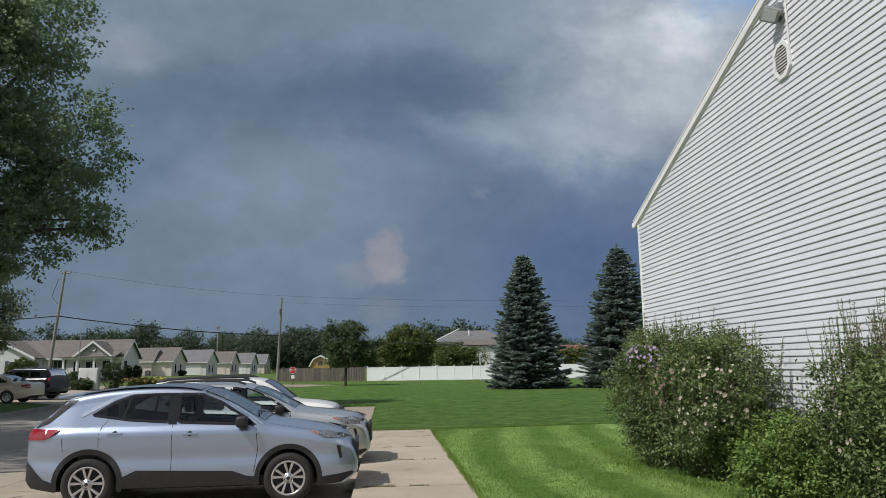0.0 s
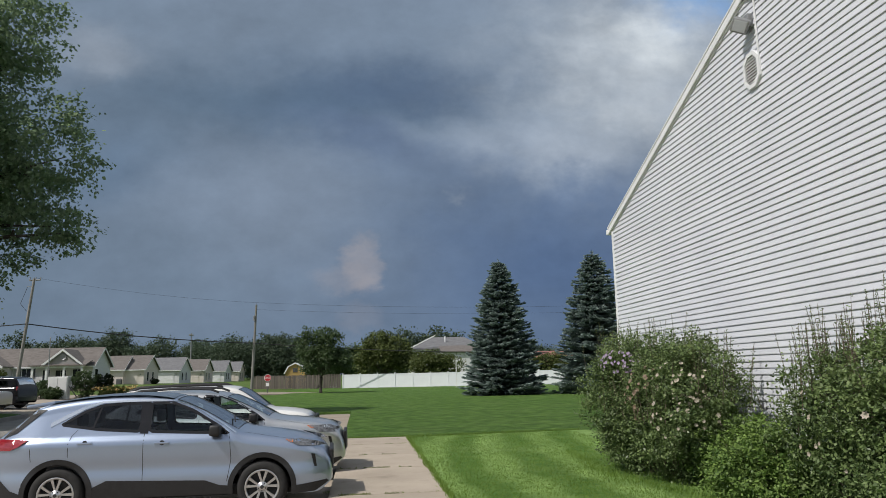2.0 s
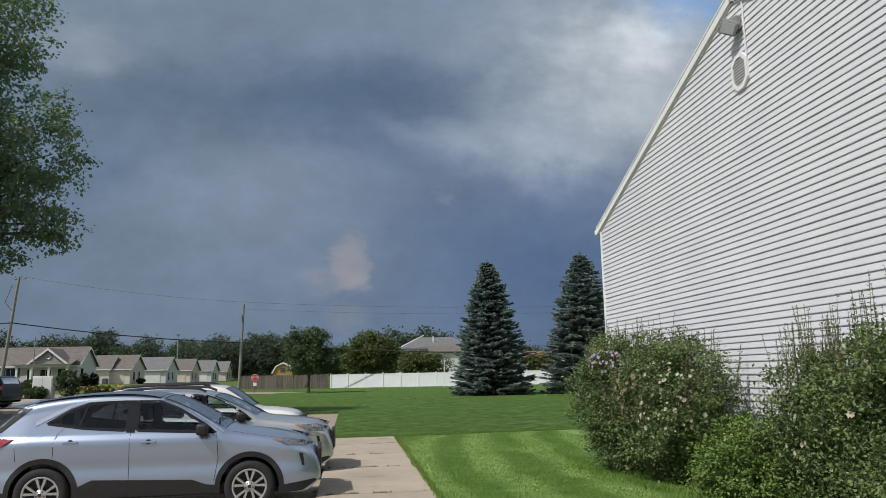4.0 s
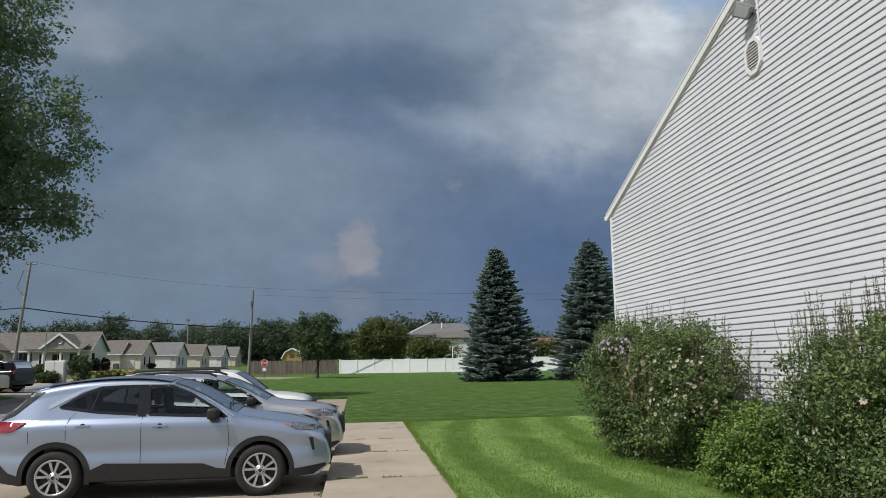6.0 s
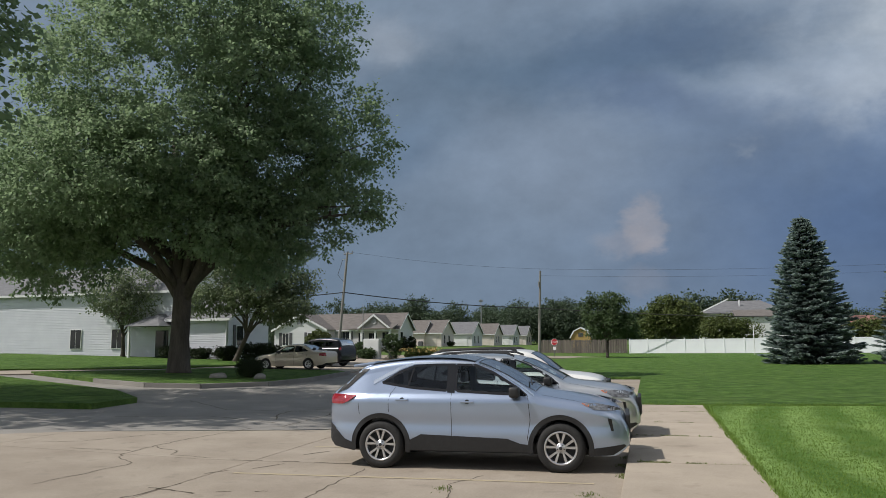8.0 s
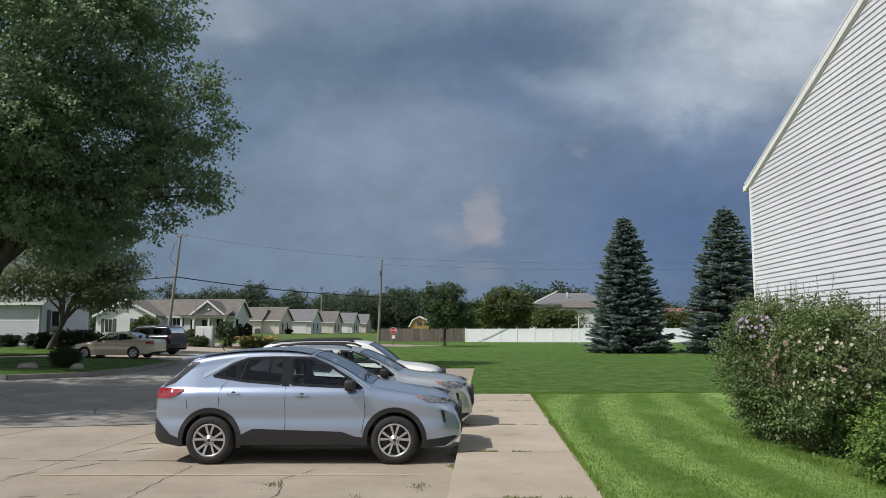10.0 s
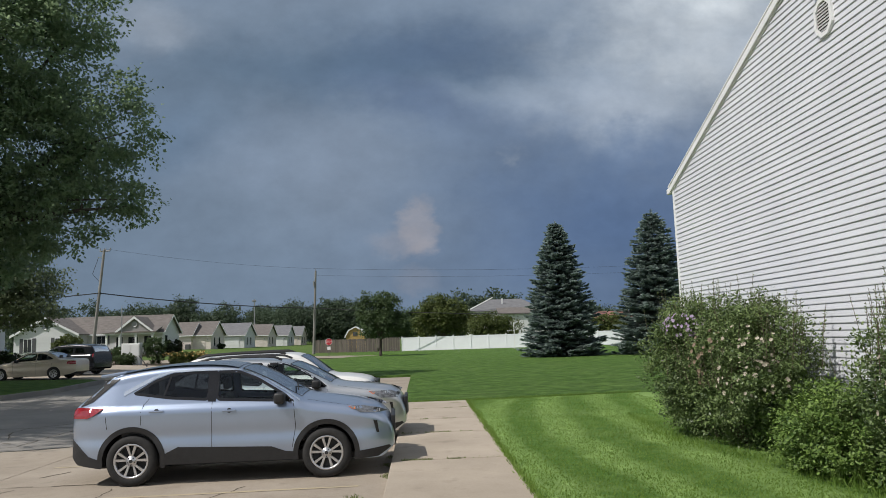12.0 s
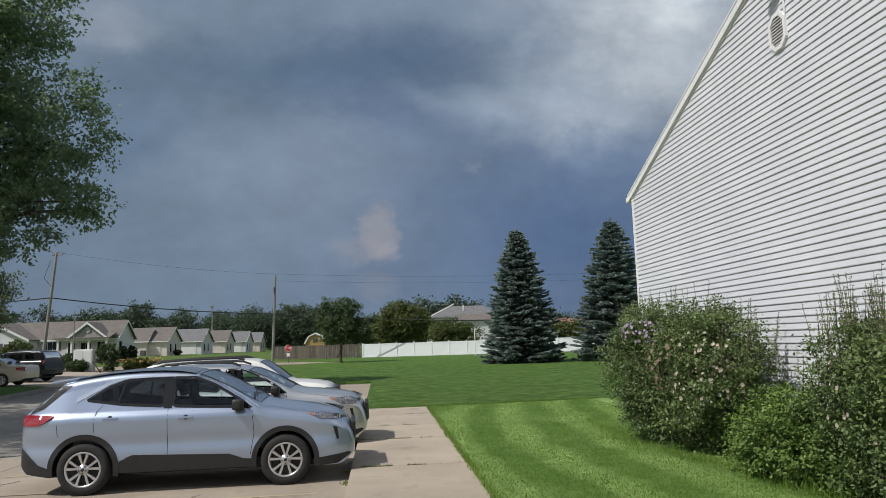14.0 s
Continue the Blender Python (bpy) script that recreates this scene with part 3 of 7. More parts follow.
for y in (9.30, 12.1, 15.3, 18.3, 21.3):
    mesh_part("painted_line", [(-6.7, y - 0.27, 0.0105), (-1.5, y - 0.045, 0.0105), (-1.5, y + 0.035, 0.0105), (-6.7, y - 0.18, 0.0105)], [(0, 1, 2, 3)], M_YELLOW, court, "faded yellow parking line")

# the raised walk along the lawn
walkway = thing("walkway", pose(0, 0, 0), "raised tan concrete walk with weeds in the joints", "pavement", kind="structure")
joints = [-4.5, -1.5, 1.5, 4.4, 7.35, 10.35, 13.45, 15.75, 18.2, 19.5, 20.18]
for y0, y1 in zip(joints, joints[1:]):
    part("slab", box(-1.10, 0.62, y0 + 0.012, y1 - 0.012, -0.25, 0.105, bevel=0.012), M_WALK, walkway)
for y in joints[1:]:
    part("joint", box(-1.09, 0.61, y - 0.011, y + 0.011, -0.2, 0.088), M_CRACK, walkway)
kerb = thing("kerb", pose(0, 0, 0), "low worn grey kerb round the grass island", "kerb", kind="structure")
rim = [(-22.6, 24.9), (-19.2, 23.6), (-17.1, 24.05), (-15.6, 26.4), (-15.35, 29.6), (-16.25, 36.5)]
for (x0, y0), (x1, y1) in zip(rim, rim[1:]):
    d = Vector((x1 - x0, y1 - y0, 0)).normalized()
    s = Vector((-d.y, d.x, 0)) * 0.075
    bm = bmesh.new()
    lo = [Vector((x0, y0, 0)) - s, Vector((x1, y1, 0)) - s, Vector((x1, y1, 0)) + s, Vector((x0, y0, 0)) + s]
    v0 = [bm.verts.new((p.x, p.y, rise(p.x) - 0.1)) for p in lo]
    v1 = [bm.verts.new((p.x, p.y, rise(p.x) + 0.135)) for p in lo]
    bm.faces.new(v1)
    for i in range(4):
        bm.faces.new((v0[i], v0[(i + 1) % 4], v1[(i + 1) % 4], v1[i]))
    part("kerb_stone", bm, M_ASPHALT, kerb)


def grass_tufts(name, spots, rng, height, label, material=None):
    """Blades of grass at the spots (x, y, z, how tall)."""
    s = np.asarray(spots)
    k = len(s)
    lean = rng.normal(0, 0.45, (k, 2))
    dirs = np.column_stack([lean, np.ones(k)])
    ups = np.column_stack([rng.normal(size=(k, 2)), np.zeros(k)])
    ob = blades(name, s[:, :3], dirs, ups, s[:, 3] * height * rng.uniform(0.6, 1.3, k), rng.uniform(0.008, 0.016, k), material or M_TUFT)
    return tagged(ob, label, "grass", kind="stuff")


rng = np.random.default_rng(3)
k = 45000
spots = np.column_stack([rng.uniform(0.58, 5.4, k), 6.5 + 13.9 * rng.uniform(0, 1, k) ** 1.5, np.full(k, 0.088), np.full(k, 1.0)])
grass_tufts("grass_blades", spots, rng, 0.030, "short mown grass blades of the lawn")
k = 2600
edge = np.column_stack([0.62 + rng.normal(0, 0.025, k), rng.uniform(5, 20, k), np.full(k, 0.09), rng.uniform(0.8, 1.6, k)])
back = np.column_stack([rng.uniform(-1.1, 5.7, k), np.zeros(k), np.full(k, 0.07), rng.uniform(0.8, 1.5, k)])
back[:, 1] = 20.24 + np.maximum(back[:, 0] - 0.63, 0) * 0.108 + rng.normal(0, 0.03, k)
grass_tufts("grass_edge", np.vstack([edge, back]), rng, 0.07, "longer grass along the walk's edge")
weeds = []
for y, x0, x1, n in ((10.35, -0.95, -0.5, 240), (10.35, -0.3, 0.0, 90), (10.35, 0.1, 0.5, 16), (13.45, -0.6, -0.1, 200), (13.45, 0.05, 0.3, 60), (13.45, -1.05, -0.7, 50), (15.75, -0.2, 0.1, 70), (15.75, -0.7, -0.5, 40),
                     (18.2, -0.1, 0.15, 60), (18.2, -0.9, -0.6, 30), (7.35, -0.5, -0.1, 120), (7.35, 0.1, 0.4, 60), (19.5, 0.1, 0.4, 60), (18.2, 0.25, 0.5, 50)):
    for _ in range(n):
        weeds.append((rng.uniform(x0, x1), y + rng.normal(0, 0.022), 0.09, rng.uniform(0.5, 1.6)))
for x, y, n, r in ((-1.16, 9.9, 90, 0.05), (-1.16, 10.8, 90, 0.06), (-1.16, 11.6, 60, 0.05), (-1.5, 8.5, 70, 0.07), (-3.35, 8.55, 60, 0.06), (-2.9, 7.6, 26, 0.04), (-1.17, 7.2, 60, 0.05), (-2.2, 7.9, 20, 0.04)):
    for _ in range(n):
        weeds.append((x + rng.normal(0, r), y + rng.normal(0, r * 1.5), -0.036, rng.uniform(0.5, 1.5)))
grass_tufts("weeds", weeds, rng, 0.032, "dull green weeds growing in the pavement joints", M_WEED)

# ---- the white gabled building by the lawn ----
WX, Y_FAR, Y_NEAR, EAVE, PEAK, PEAK_Y = 5.5, 16.34, 2.66, 5.22, 7.66, 9.5
SLOPE = (PEAK - EAVE) / (Y_FAR - PEAK_Y)
building = thing("apartment_building", pose(0, 0, 0), "white vinyl-sided building with a wide gable", "building")
outline = [(Y_NEAR, -0.1), (Y_FAR, -0.1), (Y_FAR, EAVE), (PEAK_Y, PEAK), (Y_NEAR, EAVE)]
part("wall", prism(outline, WX + 0.012, 19.0, "x"), M_SIDING, building)
# lapped boards: each leans out towards its lower edge
LAP = 0.09974
row = 0
z = 0.1945
while z < PEAK - 0.12:
    y0 = Y_NEAR if z < EAVE else PEAK_Y - (PEAK - z) / SLOPE
    y1 = Y_FAR if z < EAVE else PEAK_Y + (PEAK - z) / SLOPE
    y0t = Y_NEAR if z + LAP < EAVE else PEAK_Y - max(PEAK - z - LAP, 0.02) / SLOPE
    y1t = Y_FAR if z + LAP < EAVE else PEAK_Y + max(PEAK - z - LAP, 0.02) / SLOPE
    out = 0.0185 if row % 2 else 0.0155
    vs = [(WX - out, y0, z), (WX - out, y1, z), (WX - 0.001, y1t, z + LAP), (WX - 0.001, y0t, z + LAP), (WX + 0.012, y0, z), (WX + 0.012, y1, z),
          (WX - out - 0.001, y0, z + 0.012), (WX - out - 0.001, y1, z + 0.012)]
    mesh_part("siding_board", vs, [(0, 6, 7, 1), (6, 3, 2, 7), (0, 1, 5, 4)], M_SIDING, building)
    z += LAP
    row += 1
part("corner_post", box(WX - 0.028, WX + 0.07, Y_FAR - 0.07, Y_FAR + 0.02, 0.1, EAVE, bevel=0.006), M_TRIM, building, "white corner trim")
part("foundation", box(WX + 0.03, 18.9, Y_NEAR + 0.05, Y_FAR - 0.05, -0.2, 0.21), M_CONCRETE, building, "grey concrete foundation")
for sign, side in ((1, Y_FAR), (-1, Y_NEAR)):
    run = Vector((0, (side - PEAK_Y), EAVE - PEAK)).normalized()
    top = Vector((0, PEAK_Y, PEAK + 0.03))
    low = Vector((0, side, EAVE + 0.03)) + run * 0.16
    nrm = Vector((0, -run.z, run.y)) if sign > 0 else Vector((0, run.z, -run.y))
    if nrm.z < 0:
        nrm = -nrm
    def slab(x0, x1, up0, up1):
        bm = bmesh.new()
        vs = [bm.verts.new(Vector((x, p.y, p.z)) + nrm * u) for x in (x0, x1) for p in (top, low) for u in (up0, up1)]
        for q in ((0, 1, 3, 2), (4, 6, 7, 5), (0, 4, 5, 1), (2, 3, 7, 6), (0, 2, 6, 4), (1, 5, 7, 3)):
            bm.faces.new([vs[i] for i in q])
        bmesh.ops.recalc_face_normals(bm, faces=bm.faces)
        return bm
    part("roof", slab(WX - 0.05, 19.2, 0.02, 0.10), M_SHINGLE, building, "grey shingled roof slope")
    part("rake_board", slab(WX - 0.065, WX - 0.04, -0.085, 0.045), M_TRIM, building, "white rake fascia")
    part("drip_edge", slab(WX - 0.075, WX - 0.03, 0.045, 0.075), M_TRIM, building, "white metal drip edge")
    part("soffit", slab(WX - 0.04, WX + 0.02, -0.08, -0.05), M_TRIM, building, "white soffit")
    part("frieze", slab(WX - 0.035, WX + 0.01, -0.115, -0.08), M_TRIM, building, "white trim under the rake")
    part("gutter", box(WX - 0.09, 19.2, low.y - 0.03, low.y + 0.09, low.z - 0.11, low.z + 0.02, bevel=0.02), M_TRIM, building, "white eaves gutter")

# the tall octagonal gable vent
def octagon(cy, cz, w, h):
    return [(cy + dy * w, cz + dz * h) for dy, dz in ((-0.5, -0.27), (-0.2, -0.5), (0.2, -0.5), (0.5, -0.27), (0.5, 0.27), (0.2, 0.5), (-0.2, 0.5), (-0.5, 0.27))]


vent = part("gable_vent", prism(octagon(9.44, 6.38, 0.40, 0.50), WX - 0.03, WX + 0.0, "x"), M_DARK, building, "white louvred octagonal vent")
outer, inner = octagon(9.44, 6.38, 0.46, 0.58), octagon(9.44, 6.38, 0.35, 0.45)
bm = bmesh.new()
ro, ri, rb = ([bm.verts.new((x, y, z)) for y, z in o] for o, x in ((outer, WX - 0.055), (inner, WX - 0.055), (outer, WX - 0.005)))
rk = [bm.verts.new((WX - 0.02, y, z)) for y, z in inner]
for i in range(8):
    j = (i + 1) % 8
    bm.faces.new((ro[i], ro[j], ri[j], ri[i]))
    bm.faces.new((rb[i], rb[j], ro[j], ro[i]))
    bm.faces.new((ri[i], ri[j], rk[j], rk[i]))
bmesh.ops.recalc_face_normals(bm, faces=bm.faces)
part("vent_frame", bm, M_TRIM, vent, "white vent frame")
for i in range(9):
    zc = 6.38 - 0.19 + i * 0.0475
    half = 0.17 if abs(zc - 6.38) < 0.12 else 0.17 - (abs(zc - 6.38) - 0.12) * 1.0
    bm = bmesh.new()
    vs = [bm.verts.new(p) for p in ((WX - 0.05, 9.44 - half, zc - 0.022), (WX - 0.05, 9.44 + half, zc - 0.022), (WX - 0.034, 9.44 + half, zc + 0.018), (WX - 0.034, 9.44 - half, zc + 0.018))]
    bm.faces.new(vs)
    bmesh.ops.solidify(bm, geom=bm.faces[:], thickness=0.005)
    part("louvre", bm, M_TRIM, vent)

flood = thing("flood_light", pose(5.48, 9.40, 7.14), "grey square floodlight bracketed under the gable peak", "flood light")
part("back_box", box(-0.09, 0.0, -0.10, 0.10, -0.10, 0.12, bevel=0.01), M_GREYMETAL, flood)
part("arm", tube([(-0.06, 0, 0.0), (-0.11, 0.02, 0.03), (-0.15, 0.05, 0.0)], 0.025), M_GREYMETAL, flood)
tilt = Matrix.Translation((-0.15, 0.0, -0.04)) @ Vector((-0.62, -0.62, -0.48)).to_track_quat("-Z", "Y").to_matrix().to_4x4() @ Matrix.Rotation(radians(30), 4, "Z")
bm = box(-0.13, 0.13, -0.11, 0.11, -0.09, 0.09, bevel=0.02)
bmesh.ops.transform(bm, matrix=tilt, verts=bm.verts)
part("housing", bm, M_GREYMETAL, flood, "grey lamp housing")
bm = box(-0.10, 0.10, -0.085, 0.085, -0.10, -0.085, bevel=0.006)
bmesh.ops.transform(bm, matrix=tilt, verts=bm.verts)
part("lamp_glass", bm, M_LAMPGLASS, flood, "pale frosted lamp glass")
part("conduit", box(-0.02, -0.0, -0.19, -0.165, -0.62, 0.32, bevel=0.004), M_TRIM, flood, "white conduit strip")


# ---- vehicles ----
def inside(p, poly):
    hit = False
    for (x0, y0), (x1, y1) in zip(poly, poly[1:] + poly[:1]):
        if (y0 > p[1]) != (y1 > p[1]) and p[0] < (x1 - x0) * (p[1] - y0) / (y1 - y0) + x0:
            hit = not hit
    return hit


def along(knots, s):
    """A smooth line through knots (s, value)."""
    xs, zs = [k[0] for k in knots], [k[1] for k in knots]
    if s <= xs[0]:
        return zs[0]
    for i in range(len(xs) - 1):
        if s <= xs[i + 1]:
            t = (s - xs[i]) / (xs[i + 1] - xs[i])
            m0 = (zs[i + 1] - zs[max(i - 1, 0)]) / (xs[i + 1] - xs[max(i - 1, 0)]) * (xs[i + 1] - xs[i])
            m1 = (zs[min(i + 2, len(xs) - 1)] - zs[i]) / (xs[min(i + 2, len(xs) - 1)] - xs[i]) * (xs[i + 1] - xs[i])
            return (2 * t**3 - 3 * t**2 + 1) * zs[i] + (t**3 - 2 * t**2 + t) * m0 + (3 * t**2 - 2 * t**3) * zs[i + 1] + (t**3 - t**2) * m1
    return zs[-1]


def offset(poly, d):
    """The outline moved outwards by d."""
    area = sum(x0 * y1 - x1 * y0 for (x0, y0), (x1, y1) in zip(poly, poly[1:] + poly[:1]))
    d = d if area > 0 else -d
    out = []
    for i, p in enumerate(poly):
        a, b = poly[i - 1], poly[(i + 1) % len(poly)]
        e0, e1 = Vector((p[0] - a[0], p[1] - a[1])).normalized(), Vector((b[0] - p[0], b[1] - p[1])).normalized()
        n = Vector((e0.y + e1.y, -e0.x - e1.x))
        n = n / max(n.length_squared / 2, 0.5)
        out.append((p[0] + n.x * d, p[1] + n.y * d))
    return out


def dense(poly, step=0.05, closed=True):
    out = []
    for (x0, y0), (x1, y1) in zip(poly, poly[1:] + (poly[:1] if closed else [])):
        n = max(1, int(math.hypot(x1 - x0, y1 - y0) / step))
        out += [(x0 + (x1 - x0) * k / n, y0 + (y1 - y0) * k / n) for k in range(n)]
    return out if closed else out + [poly[-1]]


def rounded(poly, times=2):
    for _ in range(times):
        new_poly = []
        for (x0, y0), (x1, y1) in zip(poly, poly[1:] + poly[:1]):
            new_poly += [(x0 * 0.92 + x1 * 0.08, y0 * 0.92 + y1 * 0.08), (x0 * 0.08 + x1 * 0.92, y0 * 0.08 + y1 * 0.92)]
        poly = new_poly
    return poly


class Shell:
    """The skin of a car: its half width at any place along and up, and its top line."""

    def __init__(self, c):
        self.c = c

    def top(self, s):
        return along(self.c["top"], s)

    def plan(self, s):
        c = self.c
        d0, d1 = s, c["long"] - s
        f = 1.0
        if d1 < c["nose"][0]:
            f *= c["nose"][1] + (1 - c["nose"][1]) * math.sqrt(max(0, 1 - (1 - d1 / c["nose"][0]) ** 2))
        if d0 < c["tail"][0]:
            f *= c["tail"][1] + (1 - c["tail"][1]) * math.sqrt(max(0, 1 - (1 - d0 / c["tail"][0]) ** 2))
        return c["half"] * f

    def corner(self, s):
        c = self.c
        r = 0.13 if self.top(s) > c["belt"] + 0.25 else 0.15
        return min(r, c["tail_corner"] + 0.12 * s) if "tail_corner" in c else r

    def flank(self, s, z):
        c = self.c
        w = self.plan(s)
        if z < 0.5:
            w *= 0.955 + 0.045 * math.sqrt(max(0, min(1, (z - 0.15) / 0.35)))
        w -= 0.016 * math.exp(-(((z - 0.68) / 0.10) ** 2)) * c.get("scoop", 1.0)
        if z > c["belt"] - 0.12:
            w -= 0.06 * min(1, max(0, (z - c["belt"] + 0.12) / 0.12)) ** 2
        if z > c["belt"]:
            w -= c["tumble"] * (z - c["belt"])
        return w

    def width(self, s, z):
        r = self.corner(s)
        zs = self.top(s) - r - 0.03
        if z <= zs:
            return self.flank(s, z)
        t = min(1.0, (z - zs) / r)
        return self.flank(s, zs) - r + r * math.sqrt(max(0.0, 1 - t * t))

    def section(self, s):
        c = self.c
        z0 = along(c["under"], s)
        r = self.corner(s)
        zt = self.top(s)
        zs = max(zt - r - 0.03, z0 + 0.05)
        m = c.get("rows", 34)
        pts = [(self.flank(s, z0 + (zs - z0) * k / m), z0 + (zs - z0) * k / m) for k in range(m + 1)]
        w = pts[-1][0]
        for k in range(1, 7):
            a = math.pi / 2 * k / 6
            pts.append((max(w - r + r * math.cos(a), 0.02), zs + (zt - 0.03 - zs) * math.sin(a)))
        w = pts[-1][0]
        for k in range(1, 9):
            q = 1 - k / 8
            pts.append((w * q, zt - 0.03 + 0.03 * (1 - q * q)))
        return pts


def side_piece(name, shell, poly, proud, material, parent, side, label="", thick=0.0, step=0.03):
    """A piece of the flank with the outline poly (along, up), proud of the skin."""
    bm = bmesh.new()
    ring = [bm.verts.new((s, 0, z)) for s, z in dense(poly, step)]
    for a, b in zip(ring, ring[1:] + ring[:1]):
        bm.edges.new((a, b))
    bmesh.ops.triangle_fill(bm, edges=bm.edges[:], use_beauty=True)
    for _ in range(3):
        long = [e for e in bm.edges if e.calc_length() > 0.065 and not e.is_boundary]
        if long:
            bmesh.ops.subdivide_edges(bm, edges=long, cuts=1)
    bmesh.ops.triangulate(bm, faces=bm.faces[:])
    for v in bm.verts:
        v.co.y = side * (shell.width(min(max(v.co.x, 0.0), shell.c["long"]), v.co.z) + proud)
    if thick:
        rim = [e for e in bm.edges if e.is_boundary]
        for v in bmesh.ops.extrude_edge_only(bm, edges=rim)["geom"]:
            if isinstance(v, bmesh.types.BMVert):
                v.co.y -= side * (thick + 0.004)
    bmesh.ops.recalc_face_normals(bm, faces=bm.faces)
    return part(name, bm, material, parent, label)


def side_band(name, shell, line, line2, proud, material, parent, side, label=""):
    """A band on the flank between two equally long lines."""
    vs, fs = [], []
    for i, (p, q) in enumerate(zip(line, line2)):
        for s, z, d in ((*p, proud - 0.012), (*p, proud), (*q, proud), (*q, proud - 0.012)):
            vs.append((s, side * (shell.width(min(max(s, 0.0), shell.c["long"]), z) + d), z))
        if i:
            a, b = 4 * i - 4, 4 * i
            fs += [(a, a + 1, b + 1, b), (a + 1, a + 2, b + 2, b + 1), (a + 2, a + 3, b + 3, b + 2)]
    return mesh_part(name, vs, fs, material, parent, label)


def lathe(profile, sides=40):
    """Turns (radius, out) points round the wheel's axle, which lies along y."""
    bm = bmesh.new()
    rings = [[bm.verts.new((r * math.cos(a), y, r * math.sin(a))) for a in (2 * math.pi * k / sides for k in range(sides))] for r, y in profile]
    for r0, r1 in zip(rings, rings[1:]):
        for k in range(sides):
            bm.faces.new((r0[k], r0[(k + 1) % sides], r1[(k + 1) % sides], r1[k]))
    bmesh.ops.recalc_face_normals(bm, faces=bm.faces)
    return bm


def wheel(parent, s, z, y, r, rim, spokes=5, side=-1):
    """A wheel whose outer face lies at y; the axle runs along y."""
    w = 0.22
    prof = [(rim, 0.0), (rim + 0.012, -0.008), (r - 0.05, -0.010), (r - 0.015, 0.012), (r, 0.05), (r, w - 0.05), (r - 0.015, w - 0.01), (rim, w)]
    tyre = part("wheel", lathe(prof), M_TYRE, parent, "black tyre on a silver alloy rim", smooth=True)
    tyre.matrix_local = pose(s, y, z) if side < 0 else pose(s, y, z, 0, 0, 180)
    part("rim", lathe([(rim + 0.004, 0.002), (rim - 0.004, -0.006), (rim - 0.022, -0.002), (rim - 0.030, 0.03), (rim - 0.03, 0.12)]), M_ALLOY, tyre, smooth=True)
    # near-black disc filling the rim; its colour gives the shade between the spokes
    part("dark_spoke_backing", lathe([(0.02, 0.075), (rim - 0.035, 0.075), (rim - 0.03, 0.14)]), M_DARK, tyre)
    bm = bmesh.new()
    for k in range(spokes):
        for tw in (-0.21, 0.21):
            a = 2 * math.pi * k / spokes + 0.3
            p0 = Vector((math.cos(a + tw * 0.5) * 0.055, 0.012, math.sin(a + tw * 0.5) * 0.055))
            p1 = Vector((math.cos(a + tw * 1.25) * (rim - 0.015), 0.004, math.sin(a + tw * 1.25) * (rim - 0.015)))
            d = (p1 - p0).normalized()
            n = Vector((-d.z, 0, d.x))
            for_v = [bm.verts.new(p + n * o + Vector((0, h, 0))) for p, o0 in ((p0, 0.012), (p1, 0.019)) for o in (-o0, o0) for h in (0.0, 0.035)]
            for q in ((0, 1, 3, 2), (4, 6, 7, 5), (0, 4, 5, 1), (2, 3, 7, 6), (0, 2, 6, 4), (1, 5, 7, 3)):
                bm.faces.new([for_v[i] for i in q])
    bmesh.ops.recalc_face_normals(bm, faces=bm.faces)
    part("spokes", bm, M_ALLOY, tyre)
    part("hub", lathe([(0.0, -0.004), (0.032, -0.004), (0.036, 0.004), (0.07, 0.008), (0.075, 0.03)], 24), M_ALLOY, tyre, smooth=True)
    part("hub_cap", lathe([(0.0, -0.008), (0.024, -0.008), (0.026, 0.0)], 20), M_DARK, tyre)
    for k in range(5):
        a = 2 * math.pi * (k + 0.5) / 5 + 0.3
        bm = lathe([(0.0, -0.002), (0.008, -0.002), (0.008, 0.02)], 8)
        bmesh.ops.translate(bm, verts=bm.verts, vec=(math.cos(a) * 0.052, 0, math.sin(a) * 0.052))
        part("wheel_nut", bm, M_DARK, tyre)


